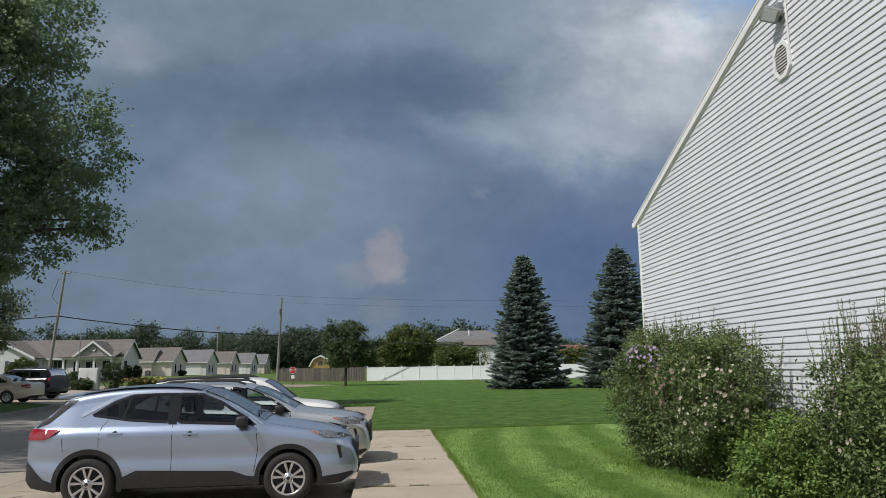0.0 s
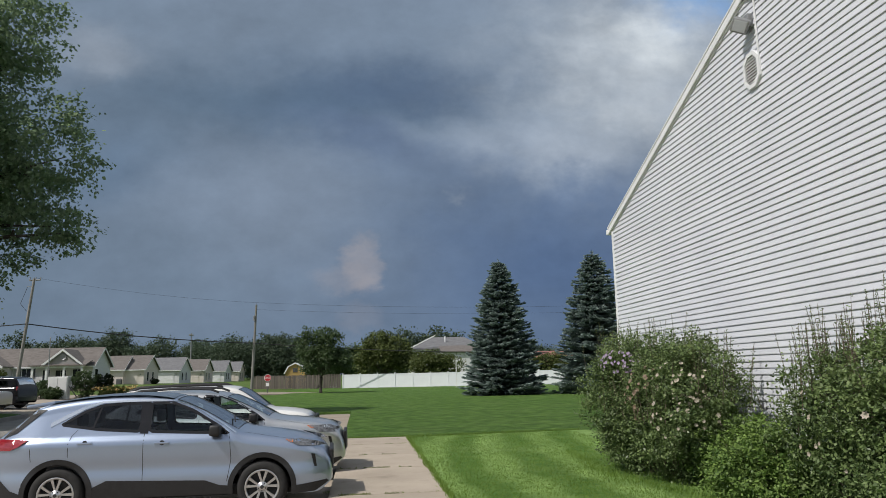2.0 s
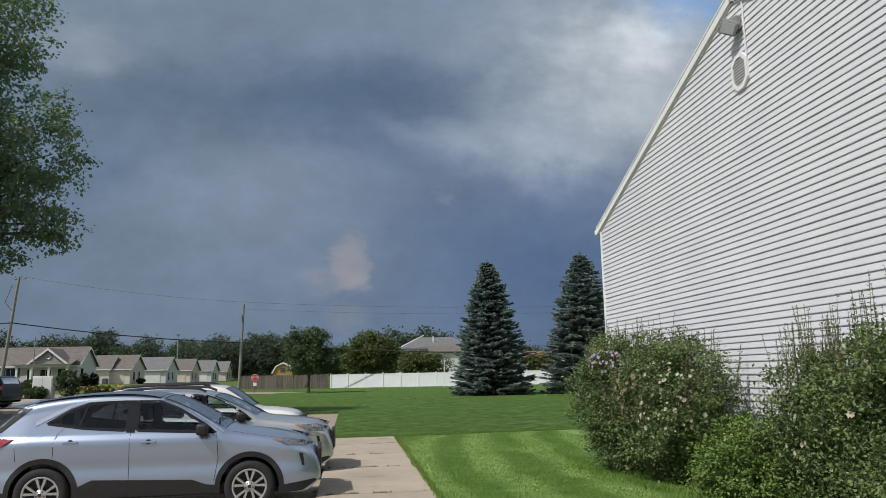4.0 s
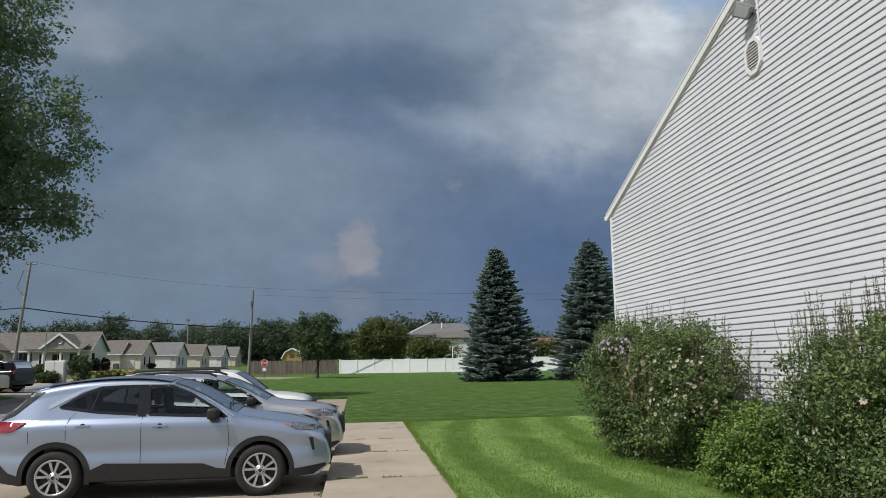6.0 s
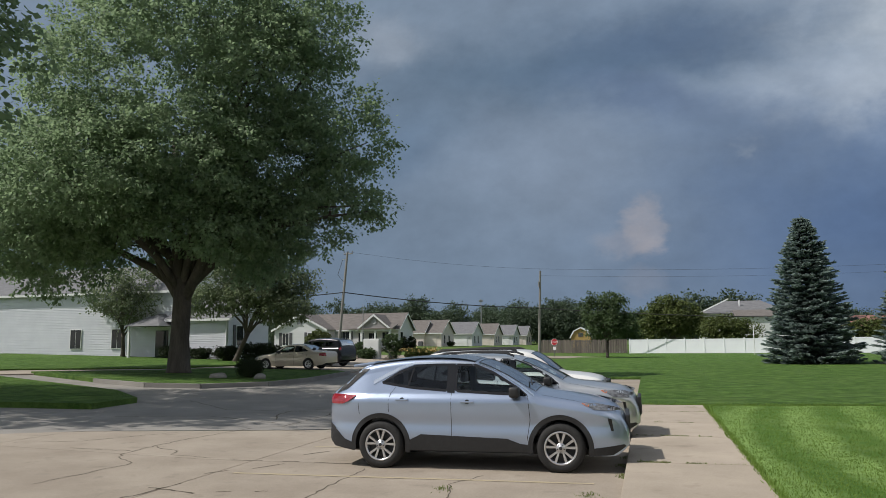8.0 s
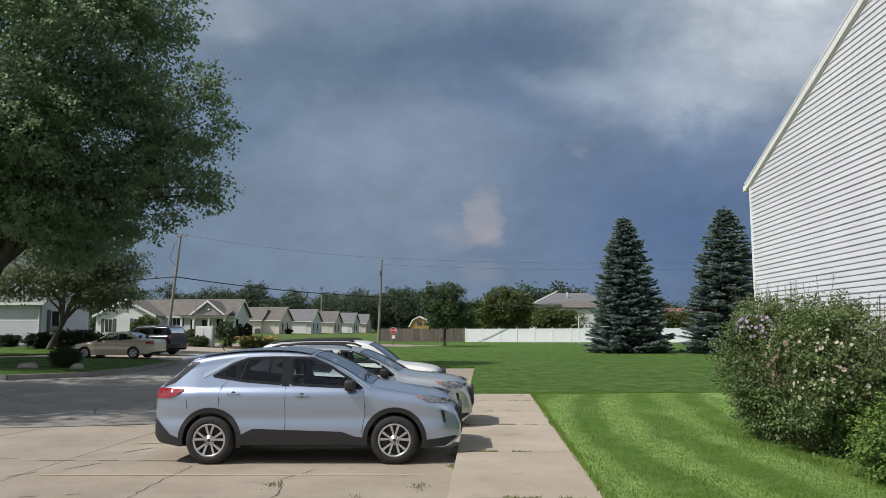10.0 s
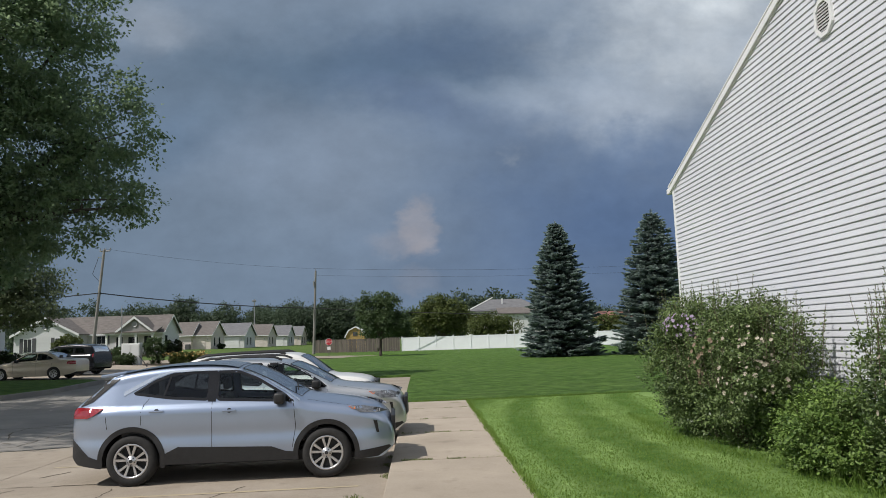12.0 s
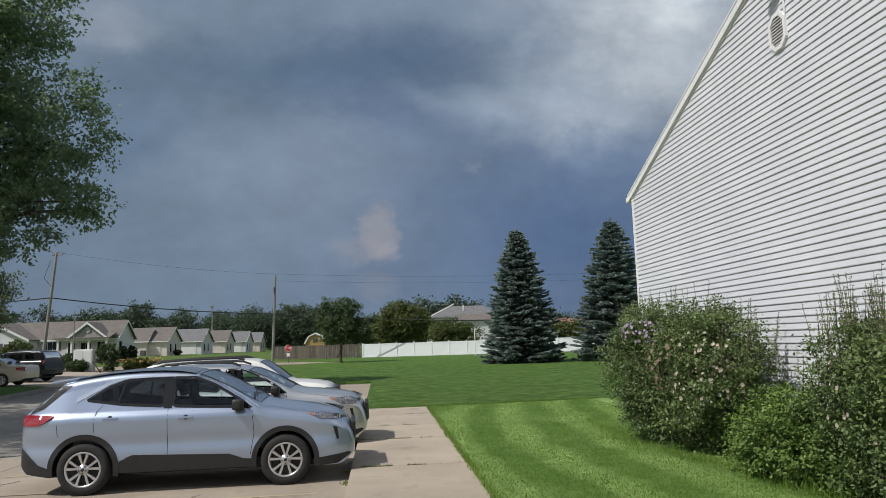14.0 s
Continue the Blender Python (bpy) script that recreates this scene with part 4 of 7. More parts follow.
def car(name, m, c, paint, label):
    """A car: c holds its lines in metres, along from the rear bumper and up from the road."""
    ob = thing(name, m, label, "car")
    sh = Shell(c)
    L = c["long"]
    grid, m = c.get("grid", 130), c.get("rows", 34)
    stations = sorted({round(L * k / grid, 4) for k in range(grid + 1)} | {0.012, L - 0.012, 0.03, L - 0.03})
    rows = [sh.section(s) for s in stations]
    n = len(rows[0])
    arch = c["arch"]
    holes = [offset(w, -0.004) for w in c["windows"]]
    vs, fs, index = [], [], {}
    for i, s in enumerate(stations):
        for k, (w, z) in enumerate(rows[i]):
            index[i, k] = len(vs)
            vs.append((s, -w, z))
        for k in range(n - 2, -1, -1):
            w, z = rows[i][k]
            index[i, 2 * n - 2 - k] = len(vs)
            vs.append((s, w, z))
    ring = 2 * n - 1
    screens = c["screens"]
    for i in range(len(stations) - 1):
        sm = (stations[i] + stations[i + 1]) / 2
        for k in range(ring - 1):
            kk = min(k, ring - 2 - k)
            w = (rows[i][kk][0] + rows[i][kk + 1][0]) / 2
            z = (rows[i][kk][1] + rows[i][kk + 1][1]) / 2
            if kk < m + 7:
                if any((sm - a) ** 2 + (z - c["axle"]) ** 2 < arch**2 for a in c["wheels"]) or any(inside((sm, z), h) for h in holes):
                    continue
            if kk >= m + 5 and any(a + 0.03 < sm < b - 0.03 and w < sh.plan(sm) * 0.70 for a, b in screens):
                continue
            fs.append((index[i, k], index[i + 1, k], index[i + 1, k + 1], index[i, k + 1]))
    fs.append(tuple(index[0, k] for k in range(ring)))
    fs.append(tuple(index[len(stations) - 1, k] for k in range(ring - 1, -1, -1)))
    mesh_part("body", vs, fs, paint, ob, smooth=True)
    # glass over the screens, following the skin
    for which, (a, b) in zip(("windscreen", "rear_window"), screens):
        gv, gf = [], []
        for i in range(13):
            s = a + (b - a) * i / 12
            top = sh.top(s)
            sl = (sh.top(s + 0.02) - sh.top(s - 0.02)) / 0.04
            up = Vector((-sl, 0, 1)).normalized() * 0.004
            w = sh.plan(s) * 0.745
            for k in range(9):
                q = k / 4 - 1
                gv.append((s + up.x, w * q, top - 0.03 + 0.03 * (1 - min(1, abs(q)) ** 2) + up.z))
            if i:
                gf += [(9 * (i - 1) + k, 9 * (i - 1) + k + 1, 9 * i + k + 1, 9 * i + k) for k in range(8)]
        mesh_part(which, gv, gf, M_SCREEN if which == "windscreen" else M_GLASS, ob, "tinted sloping glass", smooth=True)
        edge = [gv[9 * i] for i in range(13)], [gv[9 * i + 8] for i in range(13)], [gv[k] for k in range(9)], [gv[9 * 12 + k] for k in range(9)]
        for e in edge:
            bm = tube([(p[0], p[1], p[2]) for p in e], 0.006, 6)
            part("screen_trim", bm, M_CLAD, ob, "black rubber trim")
    for side in (-1, 1):
        for poly in c["windows"]:
            front = poly is c["windows"][-1]
            side_piece("side_window", sh, poly, -0.004, M_GLASS_FRONT if front else M_GLASS, ob, side, "clear greenish front door glass" if front else "dark tinted side glass")
            out = dense(offset(poly, 0.010))
            ring_poly = dense(poly)
            far = [min(out, key=lambda q: (q[0] - p[0]) ** 2 + (q[1] - p[1]) ** 2) for p in ring_poly]
            near = dense(offset(poly, -0.028))
            near = [min(near, key=lambda q: (q[0] - p[0]) ** 2 + (q[1] - p[1]) ** 2) for p in ring_poly]
            side_band("window_trim", sh, far + far[:1], near + near[:1], 0.003, M_BLACKGLOSS, ob, side, "black window trim")
        for line in c["seams"]:
            pts = dense(line, 0.05, False)
            side_band("door_seam", sh, [(s - 0.004, z) for s, z in pts], [(s + 0.004, z) for s, z in pts], 0.0012, M_DARK, ob, side, "dark door gap")
        for s, z in c["handles"]:
            y = side * (sh.width(s, z) + 0.006)
            bm = box(s - 0.10, s + 0.10, y - 0.014, y + 0.014, z - 0.014, z + 0.016, bevel=0.012)
            part("door_handle", bm, c.get("handle_material", paint), ob, "door handle")
            y = side * (sh.width(s, z) - 0.010)
            part("handle_cup", lathe_disc(s, y, z + 0.004, 0.034), M_DARK, ob)
        if c["clad"]:
            for a in c["wheels"]:
                angles = [math.radians(t) for t in range(-14, 195, 6)]
                side_band("arch_trim", sh, [(a + (arch + 0.062) * math.cos(t), c["axle"] + (arch + 0.062) * math.sin(t)) for t in angles],
                          [(a + (arch - 0.008) * math.cos(t), c["axle"] + (arch - 0.008) * math.sin(t)) for t in angles], 0.010, M_CLAD, ob, side, "black plastic wheel arch trim")
            for poly in c["clad"]:
                side_piece("cladding", sh, poly, 0.008, M_CLAD, ob, side, "black plastic lower cladding", 0.01)
        else:
            for a in c["wheels"]:
                angles = [math.radians(t) for t in range(-20, 201, 6)]
                side_band("arch_lip", sh, [(a + (arch + 0.022) * math.cos(t), c["axle"] + (arch + 0.022) * math.sin(t)) for t in angles],
                          [(a + (arch - 0.008) * math.cos(t), c["axle"] + (arch - 0.008) * math.sin(t)) for t in angles], 0.006, paint, ob, side)
        for pname, poly, material, text in c["lights"]:
            side_piece(pname, sh, poly, 0.022 if pname == "tail_lamp" else 0.010, material, ob, side, text, 0.006)
        s, z = c["mirror"]
        y = side * (sh.width(s, z) + 0.11)
        bm = box(s - 0.07, s + 0.08, y - 0.10, y + 0.10, z - 0.07, z + 0.08, bevel=0.035)
        part("wing_mirror", bm, M_CLAD, ob, "black door mirror", smooth=True)
        part("mirror_foot", box(s - 0.03, s + 0.04, min(y, y - side * 0.16), max(y, y - side * 0.16), z - 0.085, z - 0.045, bevel=0.01), M_CLAD, ob)
        for a in c["wheels"]:
            wheel(ob, a, c["axle"], side * (c["half"] - 0.005), c["tyre"], c["rim"], side=side)
            bm = lathe([(arch + 0.01, 0.03), (arch + 0.01, 0.42), (0.0, 0.42)], 32)
            bmesh.ops.delete(bm, geom=[v for v in bm.verts if v.co.z < -0.12], context="VERTS")
            well = part("wheel_well", bm, M_DARK, ob)
            well.matrix_local = pose(a, -c["half"], c["axle"]) if side < 0 else pose(a, c["half"], c["axle"], 0, 0, 180)
    # inside
    b = c["belt"]
    s0, s1 = c["cabin"]
    part("cabin_floor", box(s0, s1 + 0.4, -c["half"] + 0.12, c["half"] - 0.12, 0.28, 0.40), M_DARK, ob)
    for side in (-1, 1):
        part("door_lining", box(s0, s1 + 0.2, *sorted((side * (c["half"] - 0.11), side * (c["half"] - 0.16))), 0.3, b - 0.05), M_SEAT, ob)
    part("dashboard", box(s1 - 0.05, s1 + 0.5, -c["half"] + 0.17, c["half"] - 0.17, 0.5, b - 0.02, bevel=0.05), M_SEAT, ob)
    for s, wide in ((s1 - 0.85, 0.52), (s1 - 1.75, 0.52)):
        for y in (-0.40, 0.40):
            bm = box(s - 0.05, s + 0.45, y - wide / 2, y + wide / 2, 0.42, 0.66, bevel=0.05)
            part("seat", bm, M_SEAT, ob)
            bm = box(s - 0.16, s - 0.02, y - wide / 2, y + wide / 2, 0.55, b + 0.10, bevel=0.05)
            bmesh.ops.rotate(bm, verts=bm.verts, cent=(s, y, 0.6), matrix=Matrix.Rotation(radians(-12), 3, "Y"))
            part("seat_back", bm, M_SEAT, ob)
            bm = box(s - 0.24, s - 0.14, y - 0.13, y + 0.13, b + 0.12, b + 0.30, bevel=0.04)
            part("head_rest", bm, M_SEAT, ob)
    # grille and lower front
    gz0, gz1 = c["grille"]
    bm = bmesh.new()
    wide = sh.plan(L - 0.01) * 0.80
    add_box(bm, L - 0.05, L + 0.014, -wide, wide, gz0, gz1, bevel=0.02)
    part("grille", bm, M_CLAD, ob, "black grille")
    part("underbody", box(0.35, L - 0.35, -c["half"] + 0.35, c["half"] - 0.35, 0.22, 0.31), M_DARK, ob)
    return ob, sh


def lathe_disc(s, y, z, r):
    bm = lathe([(0.0, -0.011), (r, -0.011), (r, 0.011), (0, 0.011)], 20)
    bmesh.ops.translate(bm, verts=bm.verts, vec=(s, y, z))
    return bm


suv = dict(
    long=4.60, half=0.935, belt=1.10, tumble=0.36, axle=0.354, tyre=0.354, rim=0.238, arch=0.408, wheels=(0.92, 3.63), nose=(0.60, 0.64), tail=(0.75, 0.62), grid=250, rows=56, tail_corner=0.05,
    top=[(0, 0.70), (0.02, 0.92), (0.05, 1.08), (0.13, 1.18), (0.34, 1.33), (0.52, 1.49), (0.60, 1.545), (0.85, 1.605), (1.3, 1.66), (1.8, 1.675), (2.2, 1.65), (2.5, 1.575), (2.85, 1.41), (3.2, 1.20), (3.36, 1.135), (3.7, 1.085), (4.05, 1.03), (4.3, 0.955), (4.45, 0.87), (4.55, 0.74), (4.60, 0.60)],
    under=[(0, 0.42), (0.15, 0.32), (0.5, 0.30), (1.4, 0.295), (3.2, 0.295), (3.9, 0.28), (4.4, 0.26), (4.6, 0.40)],
    windows=[rounded([(0.90, 1.268), (1.41, 1.190), (1.97, 1.148), (1.97, 1.545), (1.70, 1.545), (1.42, 1.528), (1.20, 1.450)], 1), rounded([(2.07, 1.145), (2.73, 1.110), (3.17, 1.095), (3.03, 1.20), (2.66, 1.425), (2.38, 1.54), (2.07, 1.547)], 1)],
    screens=[(2.42, 3.27), (0.22, 0.50)],
    seams=[[(2.03, 0.44), (2.02, 1.14)], [(1.05, 0.84), (1.045, 1.02), (1.07, 1.12), (1.14, 1.20)], [(3.15, 0.45), (3.20, 0.75), (3.17, 1.09)], [(3.36, 1.10), (3.75, 1.035), (4.18, 0.965)], [(0.56, 0.97), (0.58, 0.80)]],
    handles=[(1.26, 1.02), (2.27, 0.995)], mirror=(2.98, 1.14), handle_material=M_ICEBLUE,
    clad=[[(1.34, 0.285), (3.20, 0.285), (3.21, 0.39), (3.05, 0.405), (2.86, 0.475), (1.56, 0.520), (1.40, 0.445), (1.34, 0.39)], [(0.0, 0.43), (0.14, 0.31), (0.50, 0.26), (0.50, 0.37), (0.32, 0.43), (0.13, 0.60), (0.02, 0.66)], [(4.06, 0.25), (4.36, 0.265), (4.55, 0.38), (4.52, 0.41), (4.10, 0.36)], [(4.30, 0.78), (4.345, 0.60), (4.38, 0.60), (4.355, 0.77)]],
    lights=[("tail_lamp", [(0.05, 0.950), (0.30, 0.955), (0.40, 1.00), (0.53, 1.090), (0.12, 1.105), (0.07, 1.08)], M_LENS_RED, "red tail lamp"),
            ("head_lamp", [(3.96, 0.985), (4.12, 0.90), (4.42, 0.875), (4.51, 0.885), (4.40, 0.935), (4.15, 0.985)], M_LENS_CLEAR, "clear headlamp with dark bezel"),
            ("turn_lamp", [(3.94, 0.990), (4.02, 0.945), (4.05, 0.950), (4.03, 0.985)], M_AMBER, "orange turn lamp")],
    cabin=(0.75, 3.0), grille=(0.50, 0.80))
car_one, shell_one = car("crossover_car", pose(-2.0, 10.0, -0.040) @ pose(0, 0, 0, 0, 0, 2.0) @ pose(-3.63, 0.93, 0), suv, M_ICEBLUE, "ice-blue compact crossover parked beside the raised walk")
# the bright strip that runs over the side windows and down the rear pillar
for side in (-1, 1):
    arc = dense([(0.78, 1.305), (1.00, 1.425), (1.20, 1.520), (1.42, 1.578), (1.9, 1.588), (2.40, 1.578), (2.72, 1.455), (3.08, 1.235), (3.26, 1.115)], 0.04, False)
    side_band("roof_strip", shell_one, arc, [(s, z - 0.026 - 0.034 * max(0.0, min(1.0, (1.45 - s) / 0.4))) for s, z in arc], 0.008, M_STRIP_SHINE, car_one, side, "polished body-colour window surround, lightened for its highlights")
    side_piece("quarter_divider", shell_one, [(1.315, 1.205), (1.345, 1.200), (1.435, 1.525), (1.405, 1.520)], 0.002, M_BLACKGLOSS, car_one, side, "black bar between the rear glasses")
bm = box(0.36, 0.74, -0.60, 0.60, 1.530, 1.575, bevel=0.018)
bmesh.ops.rotate(bm, verts=bm.verts, cent=(0.6, 0, 1.57), matrix=Matrix.Rotation(radians(-8), 3, "Y"))
part("spoiler", bm, M_ICEBLUE, car_one, "roof spoiler")
for side in (-1, 1):
    side_piece("rear_side_glass", shell_one, [(0.15, 1.11), (0.34, 1.18), (0.70, 1.49), (0.50, 1.47)], 0.010, M_CLAD, car_one, side, "black glass beside the rear window", 0.004)
# sheet over the body-colour roof, its dark tone painting the reflected storm sky
roof, tile = [], []
for i in range(25):
    s = 0.70 + 1.66 * i / 24
    wide = shell_one.plan(s) * 0.735
    roof += [(s, wide * (k / 6 - 1), shell_one.top(s) - 0.026 + 0.03 * (1 - (k / 6 - 1) ** 2)) for k in range(13)]
    if i:
        tile += [(13 * (i - 1) + k, 13 * (i - 1) + k + 1, 13 * i + k + 1, 13 * i + k) for k in range(12)]
mesh_part("roof_reflection_sheet", roof, tile, M_ROOF_REFLECT, car_one, "slate-blue sheet painting the dark sky's reflection on the roof", smooth=True)
for side in (-1, 1):
    side_piece("door_pillar", shell_one, [(1.955, 1.13), (2.07, 1.125), (2.07, 1.555), (1.955, 1.555)], 0.004, M_BLACKGLOSS, car_one, side, "gloss black pillar between the side windows")
part("antenna", tube([(0.75, 0.25, 1.62), (0.62, 0.25, 1.80)], [0.01, 0.005], 6), M_CLAD, car_one, "black roof antenna")
part("wiper", tube([(3.20, -0.55, 1.235), (3.12, 0.0, 1.29), (3.16, 0.5, 1.26)], 0.012, 6), M_CLAD, car_one, "black wiper")

suv_two = dict(suv)
suv_two.update(
    grid=160, rows=40,
    top=[(0, 0.66), (0.03, 0.90), (0.09, 1.10), (0.2, 1.28), (0.35, 1.50), (0.5, 1.57), (0.9, 1.615), (1.5, 1.640), (2.0, 1.63), (2.35, 1.585), (2.7, 1.45), (3.1, 1.25), (3.3, 1.15), (3.7, 1.10), (4.1, 1.05), (4.35, 0.98), (4.5, 0.86), (4.57, 0.70), (4.60, 0.55)],
    screens=[(2.48, 3.22), (0.13, 0.31)], nose=(0.6, 0.66),
    lights=[suv["lights"][0], ("head_lamp", [(3.95, 0.98), (4.15, 0.86), (4.45, 0.85), (4.50, 0.93), (4.30, 0.985)], M_LENS_CLEAR, "clear headlamp"), ("turn_lamp", [(3.92, 0.985), (4.01, 0.93), (4.04, 0.945), (4.01, 0.985)], M_AMBER, "orange turn lamp")],
    grille=(0.50, 0.84), handle_material=M_SILVER)
car_two, shell_two = car("crossover_car", pose(-5.52, 13.85, -0.034), suv_two, M_SILVER, "silver crossover with black roof rails parked on concrete")
for side in (-1, 1):
    pts = [(s, side * 0.56, shell_two.top(s) + (0.0 if s in (0.75, 2.3) else 0.035)) for s in (0.75, 0.95, 1.4, 1.9, 2.15, 2.3)]
    part("roof_rail", tube(pts, 0.022, 8), M_CLAD, car_two, "black roof rail")
part("number_plate_bracket", box(4.59, 4.625, -0.17, 0.17, 0.50, 0.66, bevel=0.006), M_CLAD, car_two)

boxy = dict(suv)
boxy.update(
    grid=120, rows=34,
    long=4.40, half=0.92, belt=1.13, tumble=0.22, nose=(0.45, 0.78), tail=(0.3, 0.85),
    top=[(0, 0.7), (0.03, 1.1), (0.12, 1.45), (0.25, 1.60), (0.6, 1.655), (1.5, 1.685), (2.4, 1.68), (2.68, 1.63), (2.95, 1.47), (3.25, 1.24), (3.36, 1.18), (3.7, 1.15), (4.05, 1.10), (4.27, 1.02), (4.36, 0.86), (4.40, 0.6)],
    screens=[(2.70, 3.28), (0.06, 0.2)], wheels=(0.9, 3.5), windows=[rounded([(0.55, 1.20), (1.85, 1.19), (1.85, 1.50), (0.7, 1.50)], 1), rounded([(1.95, 1.19), (3.10, 1.18), (2.68, 1.50), (1.95, 1.50)], 1)],
    seams=[[(1.9, 0.45), (1.9, 1.18)], [(3.2, 0.5), (3.2, 1.15)]], handles=[(1.6, 1.08), (2.6, 1.08)], mirror=(3.05, 1.18),
    lights=[("head_lamp", [(4.14, 0.86), (4.30, 0.85), (4.34, 0.98), (4.16, 0.99)], M_LENS_CLEAR, "round headlamp")], grille=(0.82, 0.98), handle_material=M_WHITECAR)
car_three, shell_three = car("boxy_crossover_car", pose(-6.05, 17.0, -0.034), boxy, M_WHITECAR, "white boxy crossover with black roof rails parked by the lawn")
for side in (-1, 1):
    pts = [(s, side * 0.66, shell_three.top(s) + (-0.03 if s in (0.35, 2.35) else 0.022)) for s in (0.35, 0.55, 1.0, 1.5, 2.0, 2.2, 2.35)]
    part("roof_rail", tube(pts, 0.032, 8), M_CLAD, car_three, "black roof rail")

saloon = dict(suv)
saloon.update(
    grid=120, rows=34,
    long=4.82, half=0.90, belt=0.95, tumble=0.42, axle=0.32, tyre=0.32, rim=0.205, arch=0.36, wheels=(1.10, 3.84), nose=(0.7, 0.62), tail=(0.6, 0.75),
    top=[(0, 0.72), (0.04, 0.95), (0.12, 1.03), (0.6, 1.06), (0.85, 1.10), (1.25, 1.33), (1.6, 1.43), (2.1, 1.46), (2.5, 1.43), (2.9, 1.26), (3.35, 0.99), (3.7, 0.93), (4.3, 0.82), (4.6, 0.73), (4.76, 0.6), (4.82, 0.45)],
    under=[(0, 0.38), (0.3, 0.27), (1.2, 0.20), (3.8, 0.20), (4.5, 0.22), (4.82, 0.32)],
    windows=[rounded([(1.15, 1.06), (2.00, 1.01), (2.00, 1.335), (1.65, 1.32)], 1), rounded([(2.07, 1.01), (3.15, 0.985), (2.55, 1.325), (2.07, 1.335)], 1)],
    screens=[(2.56, 3.26), (0.88, 1.45)], seams=[[(2.03, 0.3), (2.03, 1.0)], [(1.3, 0.5), (1.15, 0.95)], [(3.2, 0.4), (3.2, 0.95)]], handles=[(1.45, 0.88), (2.3, 0.87)], mirror=(3.0, 0.99), clad=[],
    lights=[("tail_lamp", [(0.02, 0.76), (0.42, 0.80), (0.40, 0.92), (0.04, 0.94)], M_LENS_RED, "red tail lamp"), ("head_lamp", [(4.3, 0.66), (4.72, 0.56), (4.70, 0.64), (4.4, 0.73)], M_LENS_CLEAR, "clear headlamp")],
    cabin=(1.1, 2.9), grille=(0.42, 0.58), handle_material=M_GOLD, scoop=0.4)
car("saloon_car", pose(-19.55, 38.35, 0.36) @ pose(0, 0, 0, 0, 0, 178.5) @ pose(-1.10, -0.9, 0), saloon, M_GOLD, "champagne-gold saloon parked on a pale concrete pad")

large = dict(suv)
large.update(
    grid=120, rows=34,
    long=4.95, half=0.97, belt=1.18, tumble=0.26, axle=0.37, tyre=0.37, rim=0.23, arch=0.42, wheels=(1.0, 3.95), nose=(0.6, 0.7), tail=(0.3, 0.86),
    top=[(0, 0.7), (0.03, 1.1), (0.12, 1.45), (0.3, 1.70), (0.7, 1.77), (1.6, 1.80), (2.3, 1.78), (2.6, 1.70), (3.0, 1.48), (3.4, 1.24), (3.6, 1.18), (4.2, 1.12), (4.7, 1.02), (4.88, 0.85), (4.95, 0.6)],
    windows=[rounded([(0.55, 1.26), (1.25, 1.25), (1.25, 1.60), (0.7, 1.60)], 1), rounded([(1.33, 1.25), (2.22, 1.24), (2.22, 1.61), (1.33, 1.61)], 1), rounded([(2.32, 1.24), (3.25, 1.23), (2.75, 1.60), (2.32, 1.61)], 1)],
    screens=[(2.66, 3.42), (0.08, 0.26)], seams=[[(2.27, 0.45), (2.27, 1.2)], [(1.35, 0.6), (1.3, 1.2)], [(3.35, 0.5), (3.35, 1.2)]], handles=[(1.7, 1.1), (2.7, 1.09)], mirror=(3.1, 1.24),
    clad=[[(1.45, 0.22), (3.5, 0.22), (3.5, 0.40), (1.45, 0.40)]], lights=[("tail_lamp", [(0.02, 1.02), (0.10, 1.03), (0.11, 1.22), (0.04, 1.23)], M_LENS_RED, "red tail lamp")], grille=(0.6, 0.95), cabin=(0.8, 3.2), handle_material=M_NAVY)
car("large_suv", pose(-20.4, 42.9, 0.37) @ pose(0, 0, 0, 0, 0, 170) @ pose(-1.0, -0.97, 0), large, M_NAVY, "dark navy large SUV parked beside a saloon")

# ---- trees and shrubs ----
def lobe_points(rng, lobes, k, hollow=0.45):
    """Points in a set of ellipsoids (x, y, z, rx, ry, rz), denser towards their skins."""
    lobes = np.asarray(lobes, float)
    vol = lobes[:, 3] * lobes[:, 4] * lobes[:, 5]
    pick = rng.choice(len(lobes), k, p=vol ** 0.75 / (vol ** 0.75).sum())
    d = unit_rows(rng, k)
    r = hollow + (1 - hollow) * rng.uniform(0, 1, k) ** 0.55
    return lobes[pick, :3] + d * lobes[pick, 3:] * r[:, None], d


